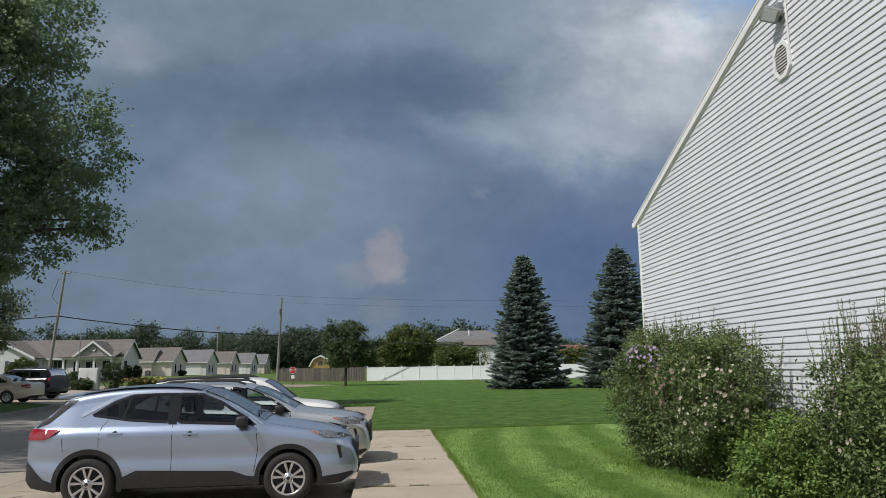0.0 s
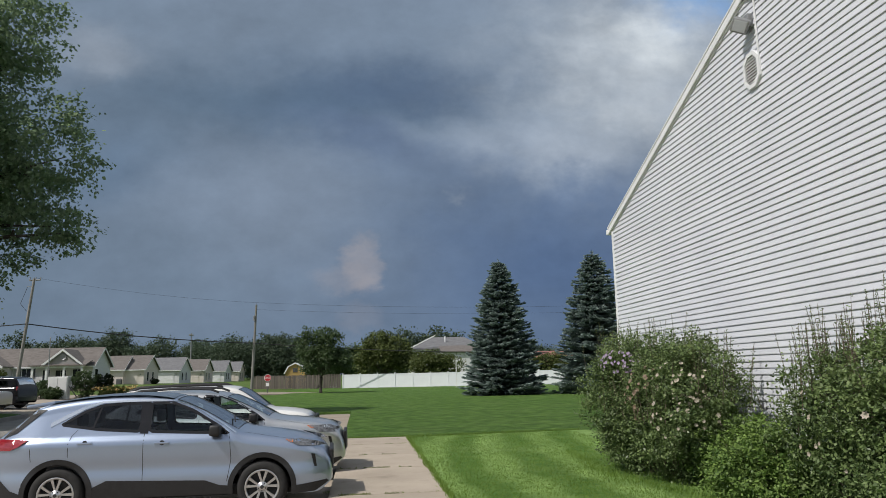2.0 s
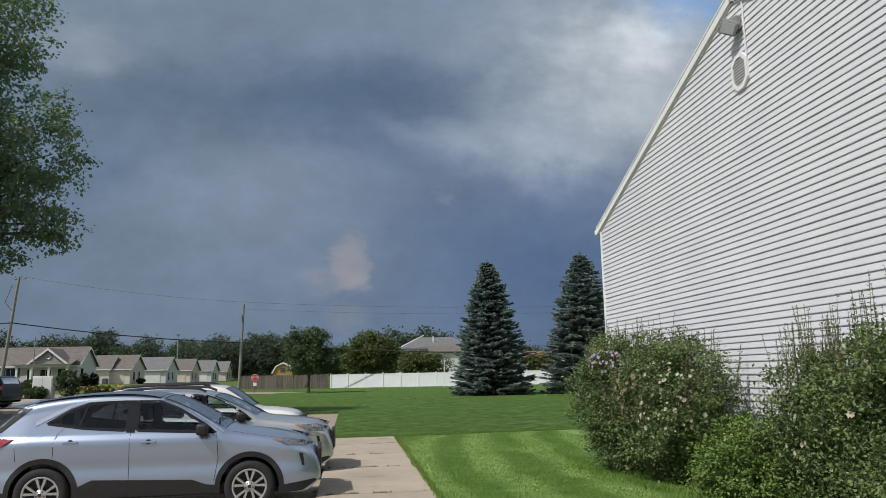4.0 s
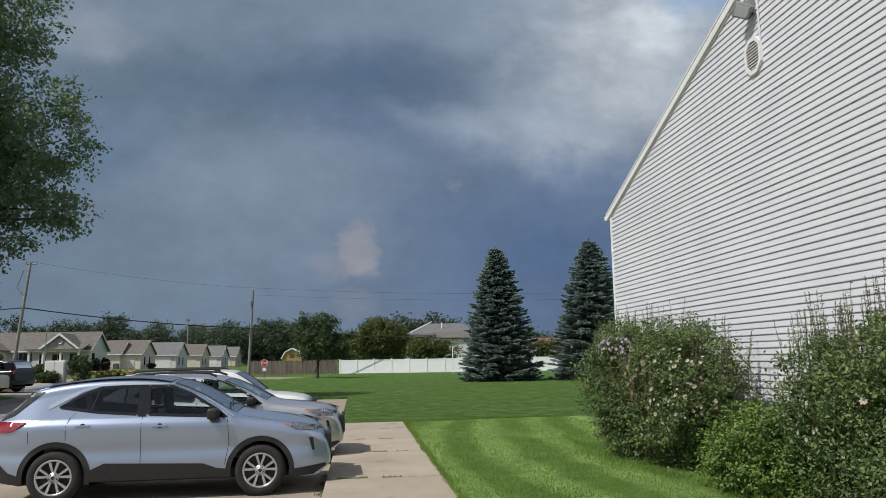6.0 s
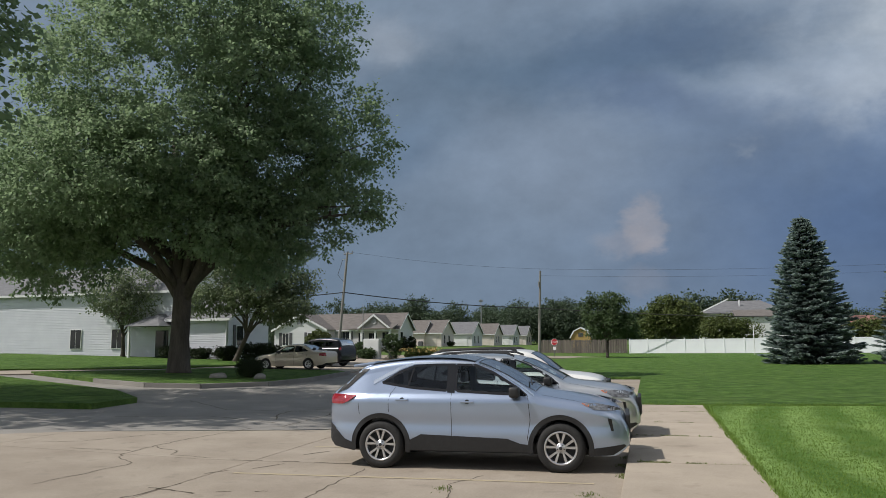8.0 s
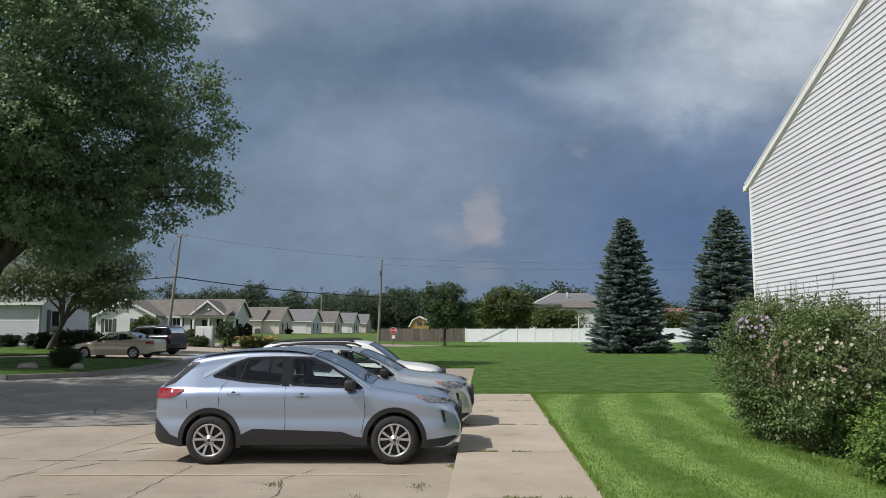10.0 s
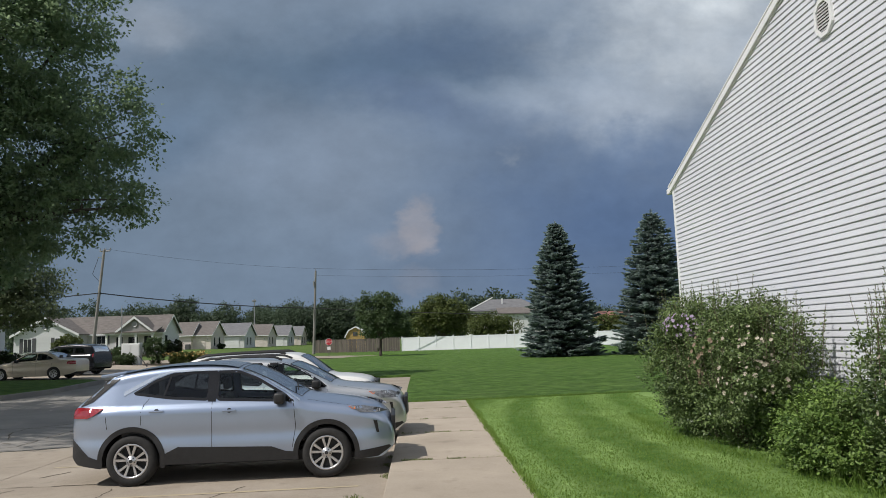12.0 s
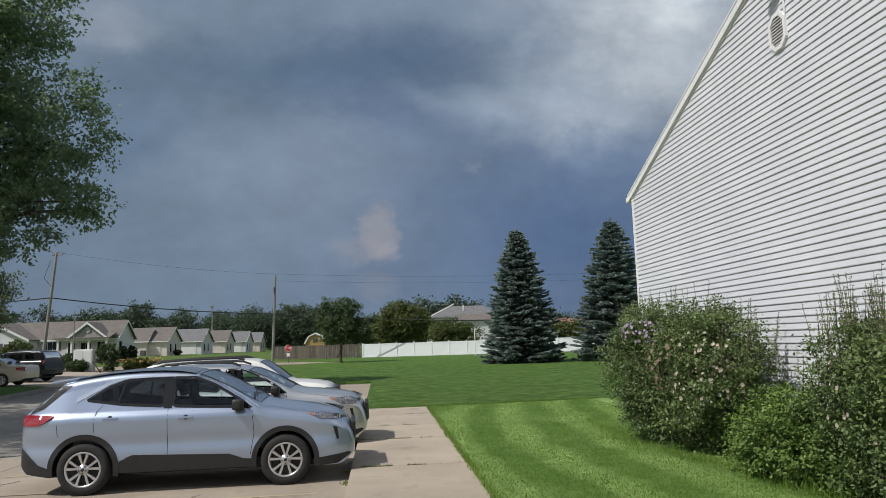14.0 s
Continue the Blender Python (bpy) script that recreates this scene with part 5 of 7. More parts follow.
def clumped_leaves(name, rng, lobes, clumps, per, spread, length, material, parent, label="", hollow=0.45, droop=0.5, ragged=0.15, aspect=0.75, spray=0.0):
    """A crown of leaves in clumps round twig ends."""
    centers, out = lobe_points(rng, lobes, clumps, hollow)
    centers = centers + unit_rows(rng, clumps) * ragged
    size = rng.uniform(0.6, 1.4, clumps)
    idx = np.repeat(np.arange(clumps), per)
    k = len(idx)
    off = rng.normal(0, 1, (k, 3)) * (spread * size[idx])[:, None] * np.array([1, 1, 0.6])
    if spray:
        way = out * np.array([1, 1, 0.35]) + unit_rows(rng, clumps) * 0.45
        along_spray = rng.uniform(-1, 1, k)
        off = off * (1.0 - 0.45 * np.clip(along_spray, 0, 1))[:, None] + way[idx] * (along_spray * spray)[:, None]
        off[:, 2] -= 0.22 * spray * np.clip(along_spray, 0, 1) ** 2
    pos = centers[idx] + off
    dirs = out[idx] * 0.5 + unit_rows(rng, k) * 0.9 + np.array([0, 0, -droop])
    ups = unit_rows(rng, k) * 0.7 + np.array([0, 0, 1.0]) + out[idx] * 0.3
    ln = length * rng.uniform(0.65, 1.35, k)
    return blades(name, pos, dirs, ups, ln, ln * aspect * rng.uniform(0.8, 1.2, k), material, parent, label, fold=0.05)


def limbs(rng, base, lobes, trunk_r, fork_z, count, wander=0.35, leaders=()):
    """A trunk that forks into limbs reaching into the crown's lobes."""
    bm = bmesh.new()
    base = Vector(base)
    fork = base + Vector((rng.normal(0, 0.1), rng.normal(0, 0.1), fork_z))
    add_tube(bm, [base - Vector((0, 0, 0.15)), base + Vector((0, 0, 0.12)), base + Vector((0, 0, fork_z * 0.35)), base.lerp(fork, 0.7), fork], [trunk_r * 1.75, trunk_r * 1.28, trunk_r * 1.02, trunk_r * 0.98, trunk_r * 1.02], 14)
    lobes = list(lobes)
    for x, y, z, f in leaders:
        tip = Vector((x, y, z))
        low = base.lerp(fork, 0.72)
        add_tube(bm, [low, low.lerp(tip, 0.3) + Vector((x * 0.10, y * 0.10, -0.15)), low.lerp(tip, 0.65) + Vector((x * 0.06, 0, 0)), tip], [trunk_r * f, trunk_r * f * 0.88, trunk_r * f * 0.68, trunk_r * f * 0.3], 10)
    for i in range(count):
        lx, ly, lz, rx, ry, rz = lobes[i % len(lobes)]
        end = Vector((lx, ly, lz)) + Vector(unit_rows(rng, 1)[0] * np.array([rx, ry, rz]) * 0.55)
        start = base.lerp(fork, rng.uniform(0.8, 1.0))
        mid = start.lerp(end, 0.45) + Vector((0, 0, (end - start).length * 0.26))
        pts = [start]
        for t in (0.2, 0.4, 0.6, 0.8, 1.0):
            a, b = start.lerp(mid, t), mid.lerp(end, t)
            pts.append(a.lerp(b, t) + Vector(rng.normal(0, wander * 0.3, 3)))
        r0 = trunk_r * rng.uniform(0.35, 0.6)
        add_tube(bm, pts, [r0, r0 * 0.85, r0 * 0.65, r0 * 0.45, r0 * 0.28, r0 * 0.1], 8)
        for t in (2, 3, 4):
            for _ in range(2):
                p = pts[t]
                q = p + Vector(unit_rows(rng, 1)[0] * np.array([rx, ry, rz]) * 0.5)
                add_tube(bm, [p, p.lerp(q, 0.5) + Vector((0, 0, 0.15)), q], [r0 * 0.3, r0 * 0.18, r0 * 0.06], 6)
    return bm


def leaf_tree(name, at, lobes, seed, trunk_r, fork_z, count, clumps, per, spread, length, material, label, lean=None, hollow=0.45, wander=0.35, group="", spray=0.0, leaders=()):
    rng = np.random.default_rng(seed)
    ob = thing(name, pose(*at), label, "tree", group)
    bm = limbs(rng, (0, 0, 0), lobes, trunk_r, fork_z, count, wander, leaders)
    if lean:
        for v in bm.verts:
            f = min(max(v.co.z / fork_z, 0), 1)
            v.co.x += (1 - f) * lean[0]
            v.co.y += (1 - f) * lean[1]
    part("trunk", bm, M_BARK, ob, "rough dark bark", smooth=True)
    clumped_leaves("crown", rng, lobes, clumps, per, spread, length, material, ob, "dense leafy crown", hollow, spray=spray)
    return ob


# the big maple over the drive
MAPLE_LOBES = [(-1, 0, 14.0, 7.0, 7.0, 6.0), (4.0, 0.5, 14.5, 3.6, 4.2, 4.0), (4.0, 1.0, 10.6, 4.2, 4.2, 3.2), (8.3, 1.0, 11.6, 2.5, 2.6, 2.2), (7.2, 2.2, 9.6, 2.4, 2.3, 1.5), (8.0, 1.0, 8.2, 2.3, 2.0, 1.0), (6.8, 1.0, 16.6, 2.5, 2.4, 1.7), (6.8, 0.8, 6.5, 1.5, 1.6, 1.1), (9.6, 1.0, 7.6, 0.9, 1.0, 0.5),
               (5.6, 0.5, 19.0, 2.6, 2.6, 1.8), (5.0, 0.0, 7.6, 2.6, 2.4, 1.7), (3.4, -1.0, 7.0, 2.6, 2.6, 1.6), (2.0, 1.0, 6.6, 2.6, 2.6, 1.4), (-4.0, 1.0, 6.8, 3.0, 3.0, 1.6), (-8.5, 0, 6.5, 3.0, 3.0, 2.0),
               (-6, 0, 11.0, 5.0, 5.0, 4.0), (-5, -3, 8.0, 4.0, 3.5, 2.4), (-1.5, -5, 9.0, 4.5, 3.5, 2.6), (1.5, 3, 8.2, 4.0, 3.5, 2.2), (-9, 2, 9.5, 3.5, 4.0, 3.0), (2.5, -3.5, 10.0, 3.5, 3.0, 2.6), (0.0, 0.0, 19.0, 5.0, 5.5, 3.0),
               (0.5, -4.0, 7.6, 2.8, 2.4, 1.5), (3.2, -3.0, 6.4, 2.2, 2.0, 1.4), (-4.0, -3.5, 6.2, 2.8, 2.4, 1.5), (-7.5, -2.5, 6.6, 3.0, 2.5, 1.8), (2.0, 4.0, 6.0, 2.6, 2.4, 1.5), (-6.5, -1.0, 5.2, 2.4, 2.2, 1.4)]
leaf_tree("maple_tree", (-22.85, 30.9, 0.5), MAPLE_LOBES, 11, 0.44, 4.6, 20, 3900, 64, 0.28, 0.17, M_MAPLE, "large dark green maple on the grass island", hollow=0.50, spray=0.6, leaders=((2.6, -0.4, 9.6, 0.62), (-0.5, -0.3, 11.5, 0.80), (-2.6, -0.5, 9.5, 0.50), (0.9, 0.8, 11.0, 0.5)))
leaf_tree("maple_tree", (-24.5, 13.0, 0.5), [(0, 0, 13.0, 6.0, 6.0, 4.5), (3.0, 1.0, 10.0, 4.0, 4.5, 3.0), (-3.0, 1.0, 11.0, 4.0, 4.0, 3.0), (1.0, 3.0, 16.0, 5.0, 4.5, 3.5), (4.0, -1.0, 15.0, 4.0, 4.0, 3.0)], 19, 0.38, 5.0, 14, 620, 46, 0.42, 0.26, M_MAPLE, "dark green maple shading the asphalt drive", hollow=0.35)
leaf_tree("small_tree", (-27.9, 46.0, 0.65), [(1.2, 0, 5.0, 3.2, 2.8, 2.2), (3.0, 0, 4.0, 2.6, 2.0, 1.5), (-1.6, 0, 5.4, 2.6, 2.4, 2.0), (2.8, 0.5, 5.8, 2.0, 2.0, 1.7), (0.4, 0, 7.2, 2.8, 2.4, 1.8), (-3.2, 0, 4.4, 1.8, 1.6, 1.2)], 12, 0.17, 2.0, 9, 640, 45, 0.28, 0.17, M_SHADETREE, "small leaning tree by the white apartments", lean=(-0.9, 0), hollow=0.3)
leaf_tree("small_tree", (-40.9, 49.5, 0.95), [(0.8, 0, 4.2, 2.2, 2.0, 1.6), (-1.0, 0, 4.8, 2.2, 2.0, 1.8), (0.6, 0, 6.0, 2.0, 2.0, 1.4)], 13, 0.14, 1.9, 7, 200, 45, 0.28, 0.17, M_SHADETREE, "small leafy tree before the white apartments", hollow=0.3)
leaf_tree("lawn_tree", (-4.77, 76.0, 0.06), [(0, 0, 3.4, 2.3, 2.2, 1.5), (0.9, 0, 4.6, 1.7, 1.6, 1.4), (-1.0, 0, 4.7, 1.7, 1.6, 1.4), (0.3, 0, 5.8, 1.2, 1.2, 0.9), (1.9, 0, 3.3, 1.5, 1.4, 1.0), (-1.3, 0, 5.8, 0.8, 0.8, 0.7), (1.5, 0, 6.0, 0.7, 0.7, 0.6)], 14, 0.13, 1.6, 9, 330, 40, 0.24, 0.20, M_MAPLE2, "young round-crowned tree on the lawn", hollow=0.3)
leaf_tree("garden_tree", (3.0, 112.0, 0.0), [(0, 0, 5.0, 3.6, 3.2, 2.6), (-1.2, 0, 6.6, 2.2, 2.2, 1.7), (2.0, 0, 4.2, 2.4, 2.2, 2.0), (-2.8, 0, 4.0, 2.0, 2.0, 2.2)], 15, 0.2, 1.6, 8, 330, 40, 0.4, 0.33, M_YELLOWGREEN, "broad green tree behind the white fence", hollow=0.4)
leaf_tree("garden_tree", (9.3, 106.0, 0.0), [(0, 0, 3.4, 2.6, 2.2, 1.7), (2.0, 0, 2.8, 2.2, 2.0, 1.6), (-1.2, 0, 3.2, 1.8, 1.8, 1.8)], 16, 0.15, 1.2, 7, 240, 40, 0.35, 0.26, M_YELLOWGREEN, "bushy tree with brownish leaves over the white fence", hollow=0.4)
leaf_tree("garden_tree", (-7.2, 118.0, 0.0), [(0, 0, 4.0, 2.8, 2.4, 2.4), (2.6, 0, 4.4, 2.4, 2.2, 2.2), (5.2, 0, 4.2, 2.2, 2.2, 2.2)], 17, 0.2, 1.5, 8, 300, 40, 0.4, 0.33, M_MAPLE2, "dark tree behind the wooden fence", hollow=0.4)
leaf_tree("garden_tree", (24.2, 98.0, 0.0), [(0, 0, 2.6, 2.2, 2.0, 1.4), (-1.8, 0, 2.4, 1.8, 1.8, 1.3), (1.8, 0, 2.8, 1.8, 1.8, 1.3)], 18, 0.15, 1.2, 7, 220, 40, 0.32, 0.24, M_YELLOWGREEN, "yellow-green small tree by the red-roofed house", hollow=0.4)


def spruce(at, tall, radius, seed, label, tilt=0.0):
    """A blue spruce: whorls of drooping boughs set with needle sprays."""
    rng = np.random.default_rng(seed)
    ob = thing("spruce_tree", pose(*at, 0, tilt, 0), label, "tree", "spruces on the lawn")
    part("trunk", tube([(0, 0, -0.1), (0, 0, tall * 0.5), (0, 0, tall * 0.97)], [0.20, 0.11, 0.015], 10), M_BARK, ob)
    P, D, U, L, W = [], [], [], [], []
    z = 0.25
    while z < tall - 0.15:
        f = 1 - z / tall
        reach = radius * (f ** 0.60) * (1.0 if z > 0.8 else 0.93)
        n = int(9 + 14 * f)
        for k in range(n):
            a = 2 * math.pi * (k + rng.uniform(-0.35, 0.35)) / n + z * 2.4
            r = reach * rng.uniform(0.72, 1.18) + 0.12
            o = np.array([math.cos(a), math.sin(a), 0.0])
            s = np.array([-math.sin(a), math.cos(a), 0.0])
            zb = z + rng.uniform(-0.10, 0.10)
            steps = max(3, int(r / 0.11))
            for i in range(steps):
                t = (i + rng.uniform(0, 1)) / steps
                if t < 0.12 and r > 0.9:
                    continue
                # boughs dip and then lift at the tip
                h = zb - 0.24 * r * t + 0.20 * r * t**3 + 0.10 * f
                p = o * r * t + np.array([0, 0, h])
                spread = 0.16 * r * (1 - 0.65 * t) + 0.03
                for side in (-1, -0.5, 0, 0.5, 1):
                    q = p + s * side * spread * rng.uniform(0.4, 1.0)
                    d = o * (1.0 if side == 0 else 0.75) + s * side * rng.uniform(0.4, 0.9) + np.array([0, 0, rng.uniform(-0.18, 0.30)])
                    P.append(q), D.append(d), U.append(np.array([0, 0, 1.0]) + rng.normal(0, 0.5, 3)), L.append(rng.uniform(0.26, 0.50) * (0.6 + 0.4 * f)), W.append(rng.uniform(0.11, 0.20))
                    P.append(q), D.append(d + rng.normal(0, 0.15, 3)), U.append(s + rng.normal(0, 0.3, 3)), L.append(rng.uniform(0.18, 0.32)), W.append(rng.uniform(0.06, 0.10))
        z += 0.21 + 0.09 * f
    for i in range(26):
        P.append(np.array([0, 0, tall - rng.uniform(0, 0.6)])), D.append(np.array([rng.normal(0, 0.5), rng.normal(0, 0.5), 1.0])), U.append(rng.normal(0, 1, 3)), L.append(0.3), W.append(0.06)
    blades("crown", P, D, U, L, W, M_SPRUCE, ob, "blue-green needle boughs", fold=-0.06)
    return ob


spruce((10.25, 56.3, 0.05), 10.35, 2.98, 21, "tall conical blue spruce standing on the lawn", -0.6)
spruce((17.2, 54.3, 0.05), 10.7, 3.18, 22, "tall blue spruce half hidden by the white building", -0.4)


def shrub(name, at, lobes, seed, clumps, per, length, material, label, shoots=(), flowers=(), twigs=60, spread=0.085, second=None, group=""):
    """A flowering shrub: twigs, leaves in clumps, upright shoots and blossoms."""
    rng = np.random.default_rng(seed)
    ob = thing(name, pose(*at), label, "shrub", group)
    bm = bmesh.new()
    tips, _ = lobe_points(rng, lobes, 26, 1.0)
    if shoots:
        lobes = list(lobes) + [(x, y, max(z, 0.3), r, r, r * 0.9) for (x, y, z), r in zip(tips, rng.uniform(0.14, 0.30, 26))]
    ends, _ = lobe_points(rng, lobes, twigs, 0.3)
    for e in ends:
        b = Vector((e[0] * 0.45, e[1] * 0.45, 0))
        add_tube(bm, [b, b.lerp(Vector(e), 0.5) + Vector(rng.normal(0, 0.05, 3)), Vector(e)], [0.014, 0.009, 0.004], 5)
    P, D, U, L = [], [], [], []
    for x, y, z0, z1, n in shoots:
        for _ in range(n):
            bx, by = x + rng.normal(0, 0.22), y + rng.normal(0, 0.30)
            top = z1 * rng.uniform(0.84, 1.04)
            lean = rng.normal(0, 0.10, 2)
            p0, p1 = Vector((bx, by, z0)), Vector((bx + lean[0], by + lean[1], top))
            add_tube(bm, [p0, p0.lerp(p1, 0.5), p1], [0.006, 0.004, 0.002], 5)
            k = int((top - z0) * 75)
            for i in range(k):
                t = rng.uniform(0.0, 1.0) ** 1.1
                a = rng.uniform(0, 6.28)
                P.append(np.array(p0.lerp(p1, t)))
                D.append(np.array([math.cos(a), math.sin(a), rng.uniform(0.0, 0.8)]))
                U.append(np.array([0, 0, 1.0]) + rng.normal(0, 0.4, 3))
                L.append(length * rng.uniform(0.6, 1.2) * (1.15 - 0.5 * t))
    part("branchwork", bm, M_TWIG, ob, "thin brown twigs")["kind"] = "stuff"
    clumped_leaves("leaves", rng, lobes, clumps, per, spread, length, material, ob, "small toothed leaves", 0.42, 0.3, 0.20, 0.62)
    if second:
        clumped_leaves("pale_leaves", rng, lobes, clumps // 3, per, spread, length, second, ob, "lighter leaves on the outside", 0.8, 0.1, 0.08, 0.62)
    if P:
        blades("shoot_leaves", P, D, U, L, np.asarray(L) * 0.55, M_SHRUB_PALE, ob, "leaves on tall upright shoots")
    for fname, material, lob, n, size, text in flowers:
        c, o = lobe_points(rng, lob, n, 0.75)
        idx = np.repeat(np.arange(n), 6)
        ang = np.tile(np.arange(6) * 1.047, n) + np.repeat(rng.uniform(0, 6, n), 6)
        face = o + np.array([-0.6, -0.5, 0.3])
        face = face / np.linalg.norm(face, axis=1, keepdims=True)
        a = np.cross(face, np.array([0, 0, 1.0]))
        a = a / np.linalg.norm(a, axis=1, keepdims=True)
        b = np.cross(face, a)
        d = a[idx] * np.cos(ang)[:, None] + b[idx] * np.sin(ang)[:, None] + face[idx] * 0.35
        sz = (size * rng.uniform(0.7, 1.25, n))[idx]
        blades(fname, c[idx], d, face[idx], sz, sz * 0.95, material, ob, text)
    return ob


# rose of Sharon along the white wall
shrub("flowering_shrub", (4.62, 11.5, 0.08), [(-0.1, 0.2, 1.05, 0.72, 1.7, 0.85), (-0.32, 1.5, 1.35, 0.66, 0.85, 0.80), (-0.25, 1.1, 1.80, 0.55, 0.75, 0.5), (-0.05, -1.35, 1.25, 0.62, 0.75, 0.90), (-0.2, 0.2, 0.45, 0.75, 2.0, 0.45), (-0.05, 0.2, 1.65, 0.5, 0.8, 0.55), (0.0, -0.6, 1.6, 0.45, 0.5, 0.45), (-0.45, 0.3, 0.9, 0.5, 0.6, 0.5)], 31, 1500, 66, 0.046, M_SHRUB,
      "tall rose of Sharon with cream and lilac blossoms against siding", shoots=[(-0.25, 1.5, 1.5, 2.6, 34), (-0.05, 0.5, 1.5, 2.6, 34), (0.05, -0.7, 1.4, 2.35, 30), (0.1, -1.5, 1.2, 2.25, 18), (-0.25, 2.1, 1.1, 2.2, 18), (-0.6, 0.6, 0.9, 1.7, 16), (-0.55, -0.9, 0.9, 1.6, 14)], twigs=120, second=M_SHRUB_PALE,
      flowers=[("cream_blossoms", M_PETAL_WHITE, [(-0.40, -1.2, 1.55, 0.35, 0.35, 0.28), (-0.35, -1.75, 1.45, 0.35, 0.4, 0.28), (-0.40, -1.45, 1.0, 0.5, 0.7, 0.4)], 105, 0.036, "cream-white open blossoms"), ("lilac_blossoms", M_PETAL_LILAC, [(-0.50, 0.85, 1.85, 0.40, 0.60, 0.24)], 150, 0.034, "lilac blossoms"),
               ("lilac_blossoms", M_PETAL_LILAC, [(-0.80, 1.2, 0.9, 0.15, 0.5, 0.4)], 5, 0.038, "lilac blossoms"), ("spent_blossoms", M_PETAL_BROWN, [(-0.5, -0.4, 1.30, 0.4, 0.5, 0.5)], 90, 0.04, "withered brownish blossoms")])
shrub("flowering_shrub", (4.72, 5.95, 0.08), [(0.0, 0.3, 1.1, 0.75, 1.5, 0.85), (-0.1, -0.9, 1.2, 0.8, 1.1, 0.9), (0, 0.0, 0.5, 0.8, 1.7, 0.5)], 32, 1050, 76, 0.043, M_SHRUB,
      "tall rose of Sharon with white blossoms beside clipped boxwood", shoots=[(0.2, 2.2, 0.6, 1.5, 14), (0.1, 1.6, 1.0, 2.2, 40), (0.0, 0.8, 1.2, 2.35, 46), (-0.05, -0.1, 1.2, 2.5, 46), (0.0, -0.9, 1.3, 2.6, 30)], twigs=90, second=M_SHRUB_PALE,
      flowers=[("white_blossoms", M_PETAL_WHITE, [(-0.25, -0.2, 1.1, 0.75, 1.4, 0.85)], 60, 0.034, "white open blossoms")])
shrub("boxwood_shrub", (4.45, 8.05, 0.08), [(0, 0, 0.50, 0.58, 0.90, 0.50), (0.05, 0.65, 0.48, 0.5, 0.5, 0.46), (0.05, -0.7, 0.5, 0.55, 0.6, 0.5), (-0.1, 0.2, 0.35, 0.55, 0.9, 0.35)], 33, 700, 46, 0.048, M_BOX, "rounded bright green boxwood at the lawn's edge", twigs=40, spread=0.06)
shrub("boxwood_shrub", (4.75, 10.0, 0.08), [(0, 0, 0.55, 0.45, 0.6, 0.45)], 34, 320, 26, 0.055, M_BOX, "small bright green shrub between taller shrubs", twigs=20, spread=0.07)
# long grass under the shrubs
k = 1300
t = rng.uniform(0, 1, k)
yy = 6.0 + 9.0 * t
xx = 3.95 + 0.45 * np.clip((9.6 - yy) / 3.0, -0.9, 1) * 0.4 - 0.30 * np.exp(-((yy - 11.6) / 1.6) ** 2) - 0.05 + rng.normal(0, 0.10, k)
grass_tufts("grass_fringe", np.column_stack([xx, yy, np.full(k, 0.085), rng.uniform(0.5, 1.6, k) * np.where((yy > 6.9) & (yy < 7.6), 2.2, 1.0)]), rng, 0.075, "longer unmown grass along the shrubs")


def hedge(at, rx, ry, h, seed, label, clumps=160, flat=True, name="clipped_shrub", material=None, length=0.09, group=""):
    g = np.random.default_rng(seed)
    ob = thing(name, pose(*at), label, "shrub", group)
    bm = bmesh.new()
    for _ in range(10):
        a = g.uniform(0, 6.28)
        add_tube(bm, [(0.05 * math.cos(a), 0.05 * math.sin(a), -0.02), (rx * 0.6 * math.cos(a), ry * 0.6 * math.sin(a), h * 0.7)], [0.02, 0.008], 5)
    part("branchwork", bm, M_TWIG, ob)["kind"] = "stuff"
    clumped_leaves("leaves", g, [(0, 0, h * 0.55, rx, ry, h * 0.45), (0, 0, h * 0.35, rx * 0.85, ry * 0.85, h * 0.35), (0, 0, h * 0.72, rx * 0.97, ry * 0.97, h * 0.26)], clumps, 26, 0.08, length, material or M_HEDGE, ob, "dense clipped leaves", 0.5, 0.1, 0.03, 0.6)
    return ob


hedge((-17.85, 28.9, 0.385), 0.60, 0.58, 0.80, 41, "dark clipped bowl-shaped shrub on the grass island", 420, length=0.05)
for i, (x, y, w, h) in enumerate(((-36.2, 48.6, 0.6, 0.85), (-34.8, 48.5, 0.7, 0.8), (-33.2, 48.5, 0.75, 0.8), (-30.0, 46.8, 0.9, 1.0), (-28.4, 47.3, 1.0, 1.3), (-26.9, 47.2, 1.0, 1.3))):
    hedge((x, y, rise(x) + 0.10), w, w * 0.8, h, 50 + i, "dark rounded foundation shrub by the white apartments", 200, length=0.11, group="foundation shrubs")
hedge((-37.5, 78.5, rise(-37.5) - 0.05), 1.6, 1.2, 2.6, 61, "loose grassy shrub before the pale house", 200, name="garden_shrub", material=M_YELLOWGREEN, length=0.2)
for x, y, w, h, mat in ((-26.2, 63.0, 1.0, 1.5, M_MAPLE2), (-22.9, 62.5, 0.9, 2.3, M_MAPLE2), (-24.9, 61.5, 0.7, 0.9, M_MAPLE2), (-20.6, 62.5, 1.1, 1.0, M_YELLOWGREEN), (-19.4, 63.2, 0.9, 0.8, M_YELLOWGREEN)):
    hedge((x, y, rise(x) - 0.05), w, w * 0.8, h, int(100 - x * 3), "loose garden shrub in the flower bed by the street", 130, name="garden_shrub", material=mat, length=0.16, group="flower bed shrubs")
